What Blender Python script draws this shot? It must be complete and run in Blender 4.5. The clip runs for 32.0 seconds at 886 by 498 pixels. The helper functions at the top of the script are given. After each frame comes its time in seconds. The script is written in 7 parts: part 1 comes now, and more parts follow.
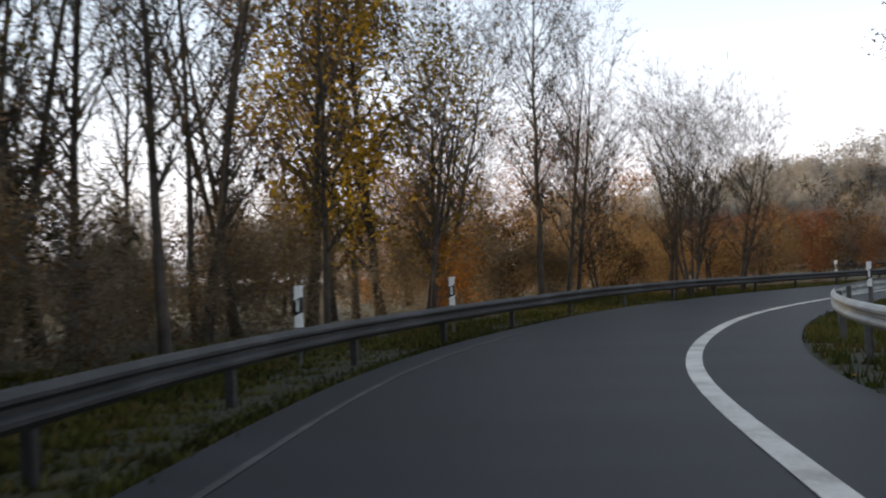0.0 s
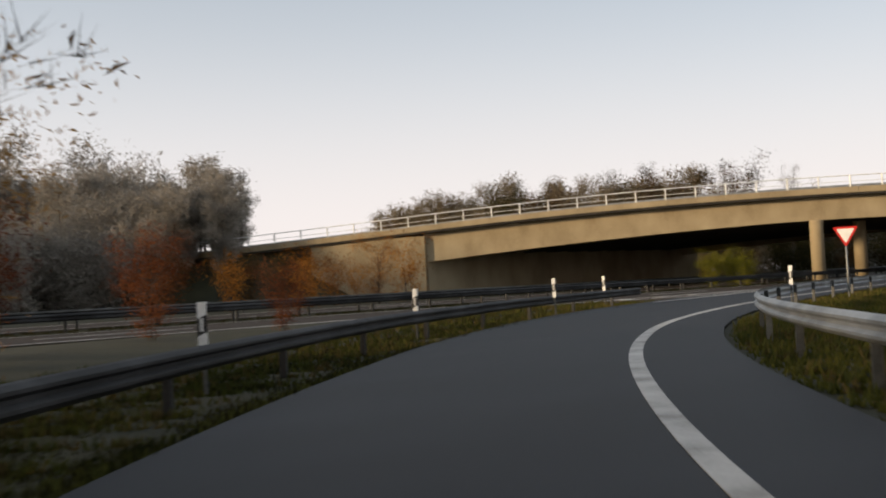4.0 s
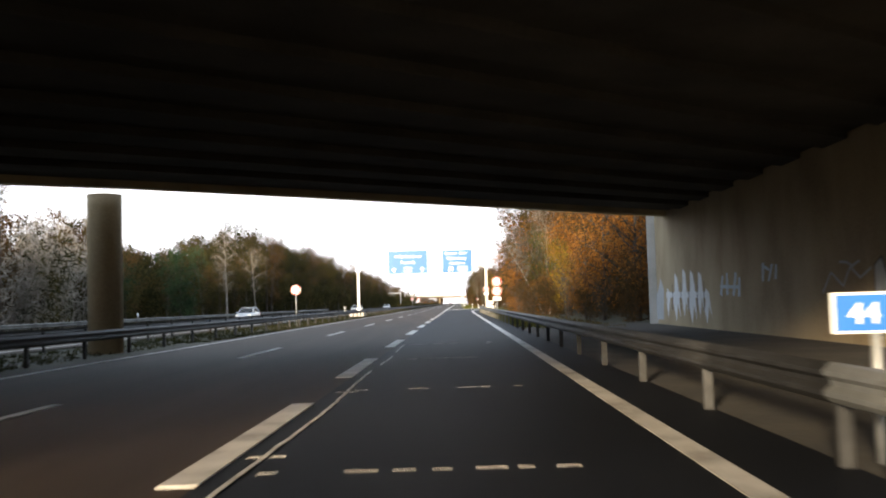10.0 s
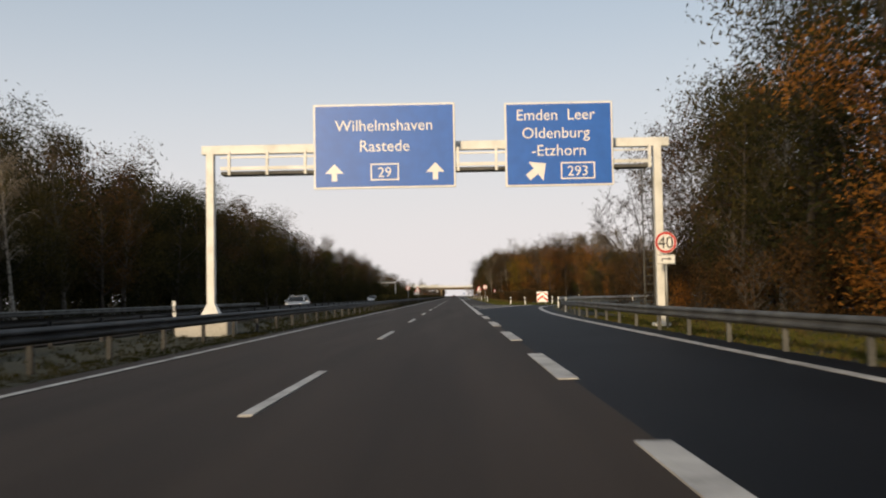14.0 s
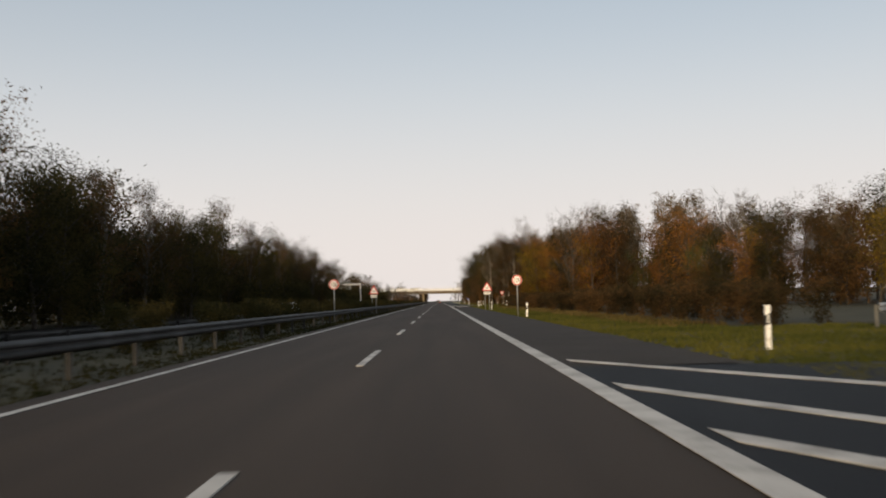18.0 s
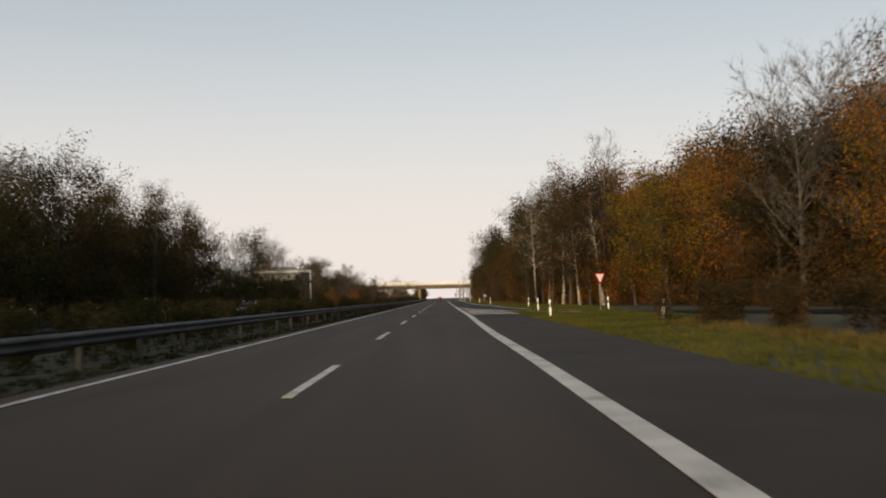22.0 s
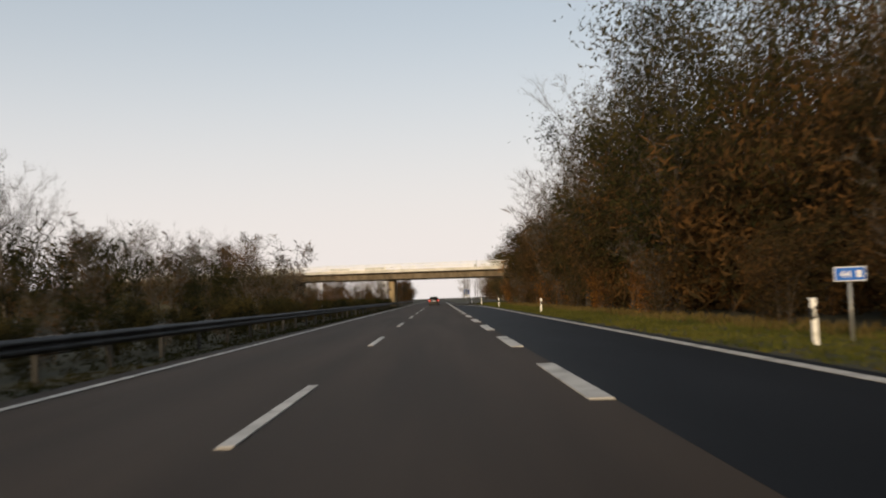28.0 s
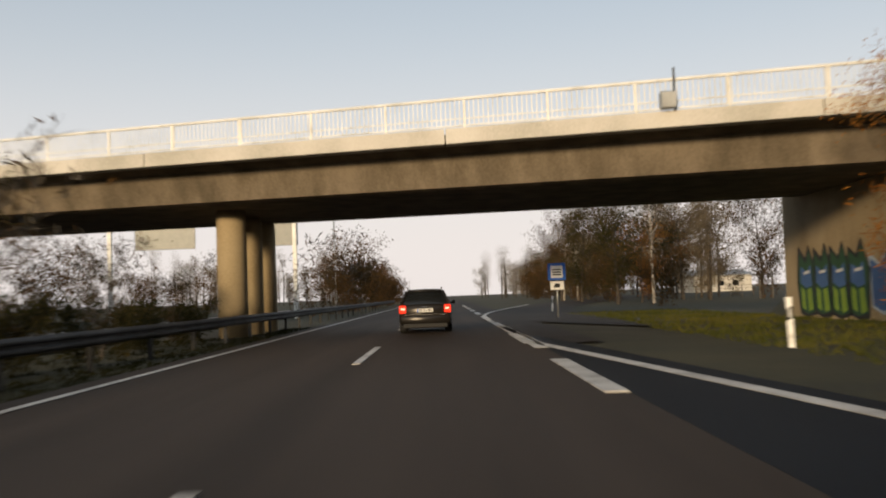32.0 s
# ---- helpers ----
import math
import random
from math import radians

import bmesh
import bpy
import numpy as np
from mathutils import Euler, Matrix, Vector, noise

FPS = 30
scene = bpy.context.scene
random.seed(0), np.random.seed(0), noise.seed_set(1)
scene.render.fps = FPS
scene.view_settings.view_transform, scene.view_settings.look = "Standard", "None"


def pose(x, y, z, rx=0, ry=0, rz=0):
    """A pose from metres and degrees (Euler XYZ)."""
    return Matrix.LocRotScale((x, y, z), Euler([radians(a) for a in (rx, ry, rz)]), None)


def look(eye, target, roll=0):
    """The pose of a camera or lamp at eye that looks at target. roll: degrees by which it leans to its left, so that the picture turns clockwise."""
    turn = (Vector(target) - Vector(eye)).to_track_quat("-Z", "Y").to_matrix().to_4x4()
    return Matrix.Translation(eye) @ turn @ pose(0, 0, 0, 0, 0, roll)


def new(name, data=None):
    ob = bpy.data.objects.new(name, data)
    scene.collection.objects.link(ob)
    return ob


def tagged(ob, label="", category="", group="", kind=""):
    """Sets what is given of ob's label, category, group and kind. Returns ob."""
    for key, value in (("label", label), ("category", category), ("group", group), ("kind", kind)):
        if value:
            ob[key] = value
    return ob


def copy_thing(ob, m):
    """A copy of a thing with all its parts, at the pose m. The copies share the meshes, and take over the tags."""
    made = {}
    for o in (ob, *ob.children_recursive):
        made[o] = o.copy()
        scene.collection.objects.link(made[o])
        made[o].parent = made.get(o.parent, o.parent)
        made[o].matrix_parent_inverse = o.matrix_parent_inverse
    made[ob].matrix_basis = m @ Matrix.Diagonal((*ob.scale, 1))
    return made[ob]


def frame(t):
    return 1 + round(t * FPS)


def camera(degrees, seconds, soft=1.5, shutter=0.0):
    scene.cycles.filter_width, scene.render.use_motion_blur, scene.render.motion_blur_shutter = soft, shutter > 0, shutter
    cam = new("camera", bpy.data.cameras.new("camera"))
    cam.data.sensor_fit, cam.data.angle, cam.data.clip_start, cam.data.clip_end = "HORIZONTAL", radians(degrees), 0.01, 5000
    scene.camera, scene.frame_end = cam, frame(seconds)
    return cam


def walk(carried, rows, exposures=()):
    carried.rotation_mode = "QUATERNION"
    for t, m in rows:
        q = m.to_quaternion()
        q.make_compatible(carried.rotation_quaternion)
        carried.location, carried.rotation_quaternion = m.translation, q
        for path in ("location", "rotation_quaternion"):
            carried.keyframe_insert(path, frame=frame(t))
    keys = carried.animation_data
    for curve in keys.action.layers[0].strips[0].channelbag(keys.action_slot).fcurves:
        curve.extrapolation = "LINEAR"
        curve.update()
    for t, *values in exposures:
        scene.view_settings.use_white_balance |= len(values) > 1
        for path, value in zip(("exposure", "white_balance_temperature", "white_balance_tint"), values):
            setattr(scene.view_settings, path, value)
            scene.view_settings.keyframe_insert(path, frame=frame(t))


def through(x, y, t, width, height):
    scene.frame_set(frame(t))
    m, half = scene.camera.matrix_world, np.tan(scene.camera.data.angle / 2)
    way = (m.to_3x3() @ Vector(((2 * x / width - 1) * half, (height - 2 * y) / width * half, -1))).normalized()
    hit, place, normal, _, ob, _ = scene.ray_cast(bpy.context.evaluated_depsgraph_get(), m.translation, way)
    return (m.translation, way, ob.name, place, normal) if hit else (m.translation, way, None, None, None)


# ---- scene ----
cam = camera(48.55, 32.0, soft=2.0, shutter=0.25)
PATH = [
    (0, 77.318, -85.646, 1.277, 94.93, 1.52, -2.49),
    (0.5, 71.978, -85.892, 1.235, 88.89, 1.68, -3),
    (1, 66.377, -85.689, 1.183, 82.53, 1.7, -3.27),
    (1.5, 60.732, -84.833, 1.241, 75.7, 1.55, -3.32),
    (2, 54.927, -83.15, 1.272, 69.09, 1.64, -3.65),
    (2.5, 49.07, -80.629, 1.172, 62.67, 1.77, -4.31),
    (3, 43.392, -77.625, 1.24, 57.14, 2.45, -4.08),
    (3.5, 37.834, -74.123, 1.24, 51.98, 2.62, -3.43),
    (4, 32.711, -69.812, 1.24, 47.23, 2.04, -2.76),
    (4.5, 28.004, -65.012, 1.438, 42.81, 1.18, -2.4),
    (5, 23.768, -59.851, 1.226, 37.77, 1.71, -2.65),
    (5.5, 19.912, -54.097, 1.188, 32.76, 2.17, -2.66),
    (6, 16.481, -47.851, 1.249, 27.67, 2.12, -2.52),
    (6.5, 13.412, -40.645, 1.115, 22.64, 2.36, -2.94),
    (7, 10.565, -32.545, 1.263, 17.65, 2.72, -3.23),
    (7.5, 8.341, -23.899, 1.309, 13.11, 3.13, -3.52),
    (8, 6.531, -15.106, 1.256, 9.21, 3.24, -3.22),
    (8.5, 5.057, -5.801, 1.251, 5.67, 3.2, -2.61),
    (9, 4.515, 4.228, 1.281, 3.16, 3.28, -1.92),
    (9.5, 3.884, 14.306, 1.281, 1.12, 3.26, -1.93),
    (10, 3.974, 24.571, 1.306, 0.76, 3.15, -1.72),
    (10.5, 3.813, 34.873, 1.277, 0.88, 3.42, -2.14),
    (11, 3.557, 45.456, 1.233, 1.54, 3.23, -2.4),
    (11.5, 3.193, 56.271, 1.341, 2.46, 2.95, -1.59),
    (12, 2.567, 67.142, 1.295, 3.22, 2.77, -1.48),
    (12.5, 1.771, 78.12, 1.225, 3.53, 2.8, -1.42),
    (13, 1.028, 89.609, 1.195, 2.97, 2.69, -1.48),
    (13.5, 0.564, 101.12, 1.232, 1.85, 2.77, -1.14),
    (14, 0.344, 112.544, 1.216, 0.71, 2.72, -1.04),
    (14.5, 0.236, 123.951, 1.229, 0.29, 2.88, -1.24),
    (15, 0.164, 135.316, 1.183, 0.53, 2.97, -1.45),
    (15.5, -0.048, 147.133, 1.233, 0.34, 3.23, -1.68),
    (16, -0.135, 159.283, 1.241, 0.18, 3.43, -1.84),
    (16.5, -0.122, 171.762, 1.24, 0.04, 3.47, -1.91),
    (17, -0.086, 184.603, 1.24, -0.06, 3.38, -1.91),
    (17.5, -0.114, 197.837, 1.2, -0.17, 3.18, -1.8),
    (18, -0.272, 211.458, 1.242, -0.28, 3, -1.58),
    (18.5, -0.317, 225.322, 1.246, -0.27, 3.04, -1.37),
    (19, -0.275, 239.261, 1.187, -0.26, 3.1, -1.41),
    (19.5, -0.23, 253.183, 1.245, -0.3, 2.9, -1.42),
    (20, -0.254, 267.192, 1.242, -0.63, 2.9, -1.5),
    (20.5, -0.214, 281.44, 1.264, -0.81, 2.77, -1.83),
    (21, -0.018, 296.111, 1.186, -0.64, 2.97, -1.84),
    (21.5, 0.078, 311.122, 1.282, -0.41, 2.74, -1.64),
    (22, 0.193, 325.86, 1.248, -0.11, 2.83, -1.71),
    (22.5, 0.107, 340.195, 1.25, -0.04, 2.85, -1.82),
    (23, 0.113, 354.1, 1.17, 0.1, 3.09, -1.7),
    (23.5, 0.209, 367.962, 1.202, 0.16, 3.03, -1.37),
    (24, 0.033, 382.428, 1.245, -0.1, 3.06, -1.58),
    (24.5, -0.124, 397.476, 1.202, -0.39, 3.03, -1.67),
    (25, -0.108, 413.045, 1.24, -0.34, 3.22, -1.83),
    (25.5, -0.01, 429.009, 1.24, -0.16, 3.3, -2.03),
    (26, 0.071, 445.221, 1.24, -0.01, 3.18, -2.25),
    (26.5, 0.065, 461.539, 1.209, -0.12, 2.9, -2.44),
    (27, -0.059, 477.843, 1.239, -0.69, 2.79, -2.54),
    (27.5, -0.108, 494.093, 1.242, -0.59, 2.76, -2.37),
    (28, 0.013, 510.295, 1.222, -0.34, 2.84, -2.09),
    (28.5, 0.038, 526.428, 1.193, -0.28, 2.85, -2.05),
    (29, -0.111, 542.598, 1.257, -0.18, 2.77, -2.23),
    (29.5, -0.077, 558.889, 1.227, -0.1, 2.66, -2.39),
    (30, -0.044, 575.45, 1.203, -0.01, 2.74, -2.2),
    (30.5, -0.079, 592.317, 1.238, 0.2, 2.63, -2.03),
    (31, -0.126, 609.438, 1.213, 0.18, 2.71, -1.89),
    (31.5, -0.217, 626.87, 1.242, 0.26, 2.54, -1.6),
    (32, -0.173, 644.453, 1.22, 0.02, 2.71, -2.09),
]


def eye_pose(x, y, z, yaw, pitch, roll):
    turn = Euler((0, 0, radians(yaw))).to_matrix().to_4x4()
    return Matrix.Translation((x, y, z)) @ turn @ pose(0, 0, 0, 90 + pitch) @ pose(0, 0, 0, 0, 0, roll)


EXPOSURES = [(0, 0.95, 6300, 9), (1.0, 0.85, 6600, 9), (2.5, 0.7, 6500, 9), (3.5, 0.4, 6600, 9), (4.5, 0.2, 6850, 11), (7.5, 0.2, 7000, 11), (8.0, 0.25, 7100, 11), (8.6, 0.5, 5700, 10), (9.0, 0.85, 4600, 8),
             (9.6, 1.4, 5600, 8), (10.0, 1.8, 6200, 8), (11.1, 2.1, 6500, 8), (11.5, 0.8, 6700, 9), (12.0, 0.12, 6750, 9), (15, 0.05, 6450, 9), (18, 0.05, 6800, 9), (23, 0.1, 7050, 9), (24.5, 0.1, 7000, 9), (27, 0.12, 6800, 9), (32, 0.12, 6800, 9)]
walk(cam, [(t, eye_pose(*p)) for t, *p in PATH], EXPOSURES)

# ---- light: a low hazy sun behind the road's south end, under a pale sky ----
SUN_UP, SUN_TURN = 10.0, 199.0
world = bpy.data.worlds.new("world")
scene.world = world
world.use_nodes = True
wn, wl = world.node_tree.nodes, world.node_tree.links
sky = wn.new("ShaderNodeTexSky")
sky.sky_type = "NISHITA"
sky.sun_disc = False
sky.sun_elevation, sky.sun_rotation = radians(SUN_UP), radians(SUN_TURN)
sky.air_density, sky.dust_density, sky.ozone_density = 1.0, 1.2, 2.0
coord = wn.new("ShaderNodeTexCoord")
split = wn.new("ShaderNodeSeparateXYZ")
wl.new(coord.outputs["Generated"], split.inputs[0])
band = wn.new("ShaderNodeMapRange")
band.interpolation_type = "SMOOTHSTEP"
band.inputs["From Min"].default_value, band.inputs["From Max"].default_value = 0.02, 0.36
band.inputs["To Min"].default_value, band.inputs["To Max"].default_value = 0.96, 0.46
wl.new(split.outputs["Z"], band.inputs["Value"])
mist = wn.new("ShaderNodeMix")
mist.data_type = "RGBA"
tint = wn.new("ShaderNodeMix")
tint.data_type = "RGBA"
tint.inputs["A"].default_value, tint.inputs["B"].default_value = (6.6, 8.0, 9.2, 1), (8.1, 7.5, 7.5, 1)
wl.new(band.outputs["Result"], tint.inputs["Factor"])
wl.new(tint.outputs["Result"], mist.inputs["B"])
wl.new(band.outputs["Result"], mist.inputs["Factor"])
wl.new(sky.outputs["Color"], mist.inputs["A"])
back = wn["Background"]
back.inputs["Strength"].default_value = 0.1
wl.new(mist.outputs["Result"], back.inputs["Color"])
sun = new("sun", bpy.data.lights.new("sun", "SUN"))
sun.data.energy, sun.data.angle, sun.data.color = 3.9, radians(6), (1.0, 0.76, 0.48)
a = radians(SUN_TURN)
sun.matrix_world = look((0, 0, 60), Vector((0, 0, 60)) - Vector((math.sin(a) * math.cos(radians(SUN_UP)), math.cos(a) * math.cos(radians(SUN_UP)), math.sin(radians(SUN_UP)))) * 10)


# ---- materials ----
def mat(name, colours, rough=0.8, metal=0.0, scale=1.0, fine=40.0, bump=0.2, space="Object", island=False, spec=0.4, through=0.0, per_object=0.0, streak=0.0):
    """A procedural surface: two or three colours mixed by a coarse and a fine noise, with relief."""
    m = bpy.data.materials.new(name)
    m.use_nodes = True
    n, l = m.node_tree.nodes, m.node_tree.links
    p = n["Principled BSDF"]
    if space == "World":
        source = n.new("ShaderNodeNewGeometry").outputs["Position"]
    else:
        source = n.new("ShaderNodeTexCoord").outputs["Object"]
    coarse, grain = n.new("ShaderNodeTexNoise"), n.new("ShaderNodeTexNoise")
    for t, s, d in ((coarse, scale, 4.0), (grain, fine, 3.0)):
        t.inputs["Scale"].default_value, t.inputs["Detail"].default_value = s, d
        l.new(source, t.inputs["Vector"])
    if streak:
        run = n.new("ShaderNodeVectorMath")
        run.operation = "MULTIPLY"
        run.inputs[1].default_value = streak if isinstance(streak, tuple) else (1.0, 1.0, streak)
        l.new(source, run.inputs[0])
        l.new(run.outputs[0], coarse.inputs["Vector"])
    ramp = n.new("ShaderNodeValToRGB")
    els = ramp.color_ramp.elements
    els[0].position, els[1].position = 0.3, 0.72
    if len(colours) == 3:
        els.new(0.5)
    for e, c in zip(els, colours):
        e.color = (*c, 1)
    total = n.new("ShaderNodeMath")
    total.operation = "MULTIPLY_ADD"
    total.inputs[1].default_value = 0.35
    if island:
        l.new(n.new("ShaderNodeNewGeometry").outputs["Random Per Island"], total.inputs[0])
        total.inputs[1].default_value = 0.4
        shift = n.new("ShaderNodeMath")
        shift.operation = "MULTIPLY_ADD"
        shift.inputs[1].default_value, shift.inputs[2].default_value = 1.5, -0.42
        l.new(coarse.outputs["Fac"], shift.inputs[0])
        l.new(shift.outputs[0], total.inputs[2])
    else:
        l.new(grain.outputs["Fac"], total.inputs[0])
        shift = n.new("ShaderNodeMath")
        shift.operation = "SUBTRACT"
        shift.inputs[1].default_value = 0.17
        l.new(coarse.outputs["Fac"], shift.inputs[0])
        l.new(shift.outputs[0], total.inputs[2])
    out = total.outputs[0]
    if per_object:
        info, more = n.new("ShaderNodeObjectInfo"), n.new("ShaderNodeMath")
        more.operation = "MULTIPLY_ADD"
        more.inputs[1].default_value = per_object
        l.new(info.outputs["Random"], more.inputs[0])
        l.new(out, more.inputs[2])
        less = n.new("ShaderNodeMath")
        less.operation = "SUBTRACT"
        less.inputs[1].default_value = per_object / 2
        l.new(more.outputs[0], less.inputs[0])
        out = less.outputs[0]
    l.new(out, ramp.inputs["Fac"])
    l.new(ramp.outputs["Color"], p.inputs["Base Color"])
    p.inputs["Roughness"].default_value, p.inputs["Metallic"].default_value = rough, metal
    p.inputs["Specular IOR Level"].default_value = spec
    if bump:
        b = n.new("ShaderNodeBump")
        b.inputs["Strength"].default_value, b.inputs["Distance"].default_value = bump, 0.02
        l.new(grain.outputs["Fac"], b.inputs["Height"])
        l.new(b.outputs["Normal"], p.inputs["Normal"])
    if through:
        tr, mx = n.new("ShaderNodeBsdfTranslucent"), n.new("ShaderNodeMixShader")
        l.new(ramp.outputs["Color"], tr.inputs["Color"])
        mx.inputs["Fac"].default_value = through
        l.new(p.outputs[0], mx.inputs[1])
        l.new(tr.outputs[0], mx.inputs[2])
        l.new(mx.outputs[0], n["Material Output"].inputs["Surface"])
    return m


def plain(name, colour, rough=0.5, metal=0.0, emit=0.0):
    m = mat(name, [tuple(c * 0.86 for c in colour), colour], rough, metal, 3.0, 60.0, 0.04)
    if emit:
        p = m.node_tree.nodes["Principled BSDF"]
        p.inputs["Emission Color"].default_value, p.inputs["Emission Strength"].default_value = (*colour, 1), emit
    return m


ASPHALT = mat("asphalt_worn", [(0.027, 0.0185, 0.012), (0.038, 0.0265, 0.018), (0.05, 0.036, 0.0255)], 0.75, 0, 0.9, 55, 0.25, "World", spec=0.14, streak=(1.0, 0.05, 1.0))
ASPHALT_RAMP = mat("asphalt_ramp", [(0.0065, 0.0075, 0.0095), (0.0095, 0.011, 0.014), (0.014, 0.0155, 0.019)], 0.6, 0, 0.6, 60, 0.22, "World", spec=0.16, streak=(1.0, 0.25, 1.0))
ASPHALT_DARK = mat("asphalt_fresh", [(0.0045, 0.0053, 0.0068), (0.007, 0.008, 0.0102), (0.0105, 0.0117, 0.0143)], 0.65, 0, 0.6, 60, 0.22, "World", spec=0.065, streak=(1.0, 0.25, 1.0))
ASPHALT_SIDE = mat("asphalt_shoulder", [(0.021, 0.016, 0.011), (0.03, 0.023, 0.017), (0.039, 0.031, 0.024)], 0.75, 0, 0.35, 50, 0.3, "World", spec=0.12)
PAINT = mat("road_paint", [(0.22, 0.205, 0.18), (0.42, 0.4, 0.37), (0.54, 0.52, 0.48)], 0.6, 0, 1.3, 25, 0.2, "World")
PAINT_FAINT = mat("worn_road_paint", [(0.012, 0.0125, 0.014), (0.024, 0.025, 0.026), (0.075, 0.075, 0.074)], 0.7, 0, 1.6, 12, 0.2, "World")
# steel darkened by grime and by shade put into the colour
STEEL_DARK = mat("steel_grime_and_shade", [(0.01, 0.01, 0.0095), (0.02, 0.02, 0.02), (0.05, 0.05, 0.05)], 0.65, 0.2, 0.8, 14, 0.15, "World")
SOIL = mat("verge_soil", [(0.012, 0.013, 0.004), (0.021, 0.021, 0.006), (0.034, 0.03, 0.01)], 0.95, 0, 0.35, 9, 0.8, "World")
EARTH = mat("bare_earth", [(0.013, 0.011, 0.008), (0.024, 0.02, 0.014), (0.04, 0.034, 0.024)], 0.95, 0, 0.8, 9, 0.8, "World")
GRASS = mat("grass_blades", [(0.034, 0.042, 0.007), (0.06, 0.064, 0.01), (0.09, 0.085, 0.016)], 0.85, 0, 0.25, 8, 0, "World", True, 0.2, 0.25)
# darker copy of the grass, with shade put into its colour
DARKGRASS = mat("grass_blades_shaded", [(0.012, 0.014, 0.004), (0.022, 0.023, 0.007), (0.038, 0.034, 0.012)], 0.95, 0, 0.25, 8, 0, "World", True, 0.1, 0.4)
DRYGRASS = mat("dry_grass_blades", [(0.06, 0.043, 0.012), (0.085, 0.063, 0.02), (0.12, 0.088, 0.03)], 0.9, 0, 0.25, 8, 0, "World", True, 0.2, 0.25)
CONCRETE = mat("concrete_weathered", [(0.23, 0.178, 0.105), (0.31, 0.245, 0.15), (0.37, 0.3, 0.19)], 0.88, 0, 0.5, 12, 0.35, "World", streak=0.6)
# underside concrete, with the shade below the bridge put into its colour
CONCRETE_SHADE = mat("concrete_soffit_shade", [(0.018, 0.016, 0.014), (0.031, 0.028, 0.025), (0.05, 0.045, 0.04)], 0.9, 0, 0.5, 10, 0.3, "World")
# streaked deck concrete; the overhang's shade is painted in as a darker brown
CONCRETE_DECK_SHADE = mat("concrete_deck_shade", [(0.08, 0.065, 0.045), (0.13, 0.105, 0.075), (0.19, 0.155, 0.115)], 0.9, 0, 1.2, 12, 0.3, "World", streak=0.2)
CONCRETE_PALE = mat("concrete_pale", [(0.36, 0.35, 0.31), (0.48, 0.46, 0.42), (0.56, 0.54, 0.5)], 0.85, 0, 0.5, 14, 0.25, "World")
STEEL = mat("galvanised_steel", [(0.22, 0.23, 0.23), (0.32, 0.33, 0.33), (0.42, 0.43, 0.43)], 0.55, 0.75, 1.2, 18, 0.1, "World")
STEEL_DULL = mat("dull_steel", [(0.05, 0.05, 0.045), (0.09, 0.09, 0.085), (0.14, 0.14, 0.13)], 0.7, 0.4, 1.0, 20, 0.15, "World")
RAIL_WHITE = mat("white_painted_steel", [(0.5, 0.5, 0.47), (0.68, 0.68, 0.65), (0.76, 0.76, 0.74)], 0.5, 0, 1.2, 30, 0.05, "World")
SIGN_BLUE = plain("sign_blue", (0.015, 0.12, 0.5), 0.4)
SIGN_WHITE = plain("sign_white", (0.78, 0.78, 0.76), 0.4)
SIGN_RED = plain("sign_red", (0.55, 0.02, 0.015), 0.4)
SIGN_BLACK = plain("sign_black", (0.012, 0.012, 0.012), 0.5)
SIGN_BACK = plain("sign_back_grey", (0.17, 0.18, 0.18), 0.5, 0.4)
POST_WHITE = mat("post_white_plastic", [(0.5, 0.49, 0.44), (0.74, 0.74, 0.72), (0.8, 0.8, 0.78)], 0.5, 0, 6, 40, 0.05)
REFLECTOR = plain("reflector_glass", (0.62, 0.62, 0.6), 0.15)
BARK_DARK = mat("bark_dark", [(0.022, 0.018, 0.014), (0.045, 0.036, 0.028), (0.075, 0.062, 0.048)], 0.95, 0, 2.0, 14, 0.6)
BARK_GREY = mat("bark_grey", [(0.04, 0.035, 0.029), (0.07, 0.061, 0.052), (0.115, 0.103, 0.088)], 0.95, 0, 2.0, 14, 0.5)
BARK_BIRCH = mat("bark_birch", [(0.045, 0.04, 0.035), (0.24, 0.215, 0.18), (0.42, 0.39, 0.34)], 0.8, 0, 3.5, 16, 0.3)
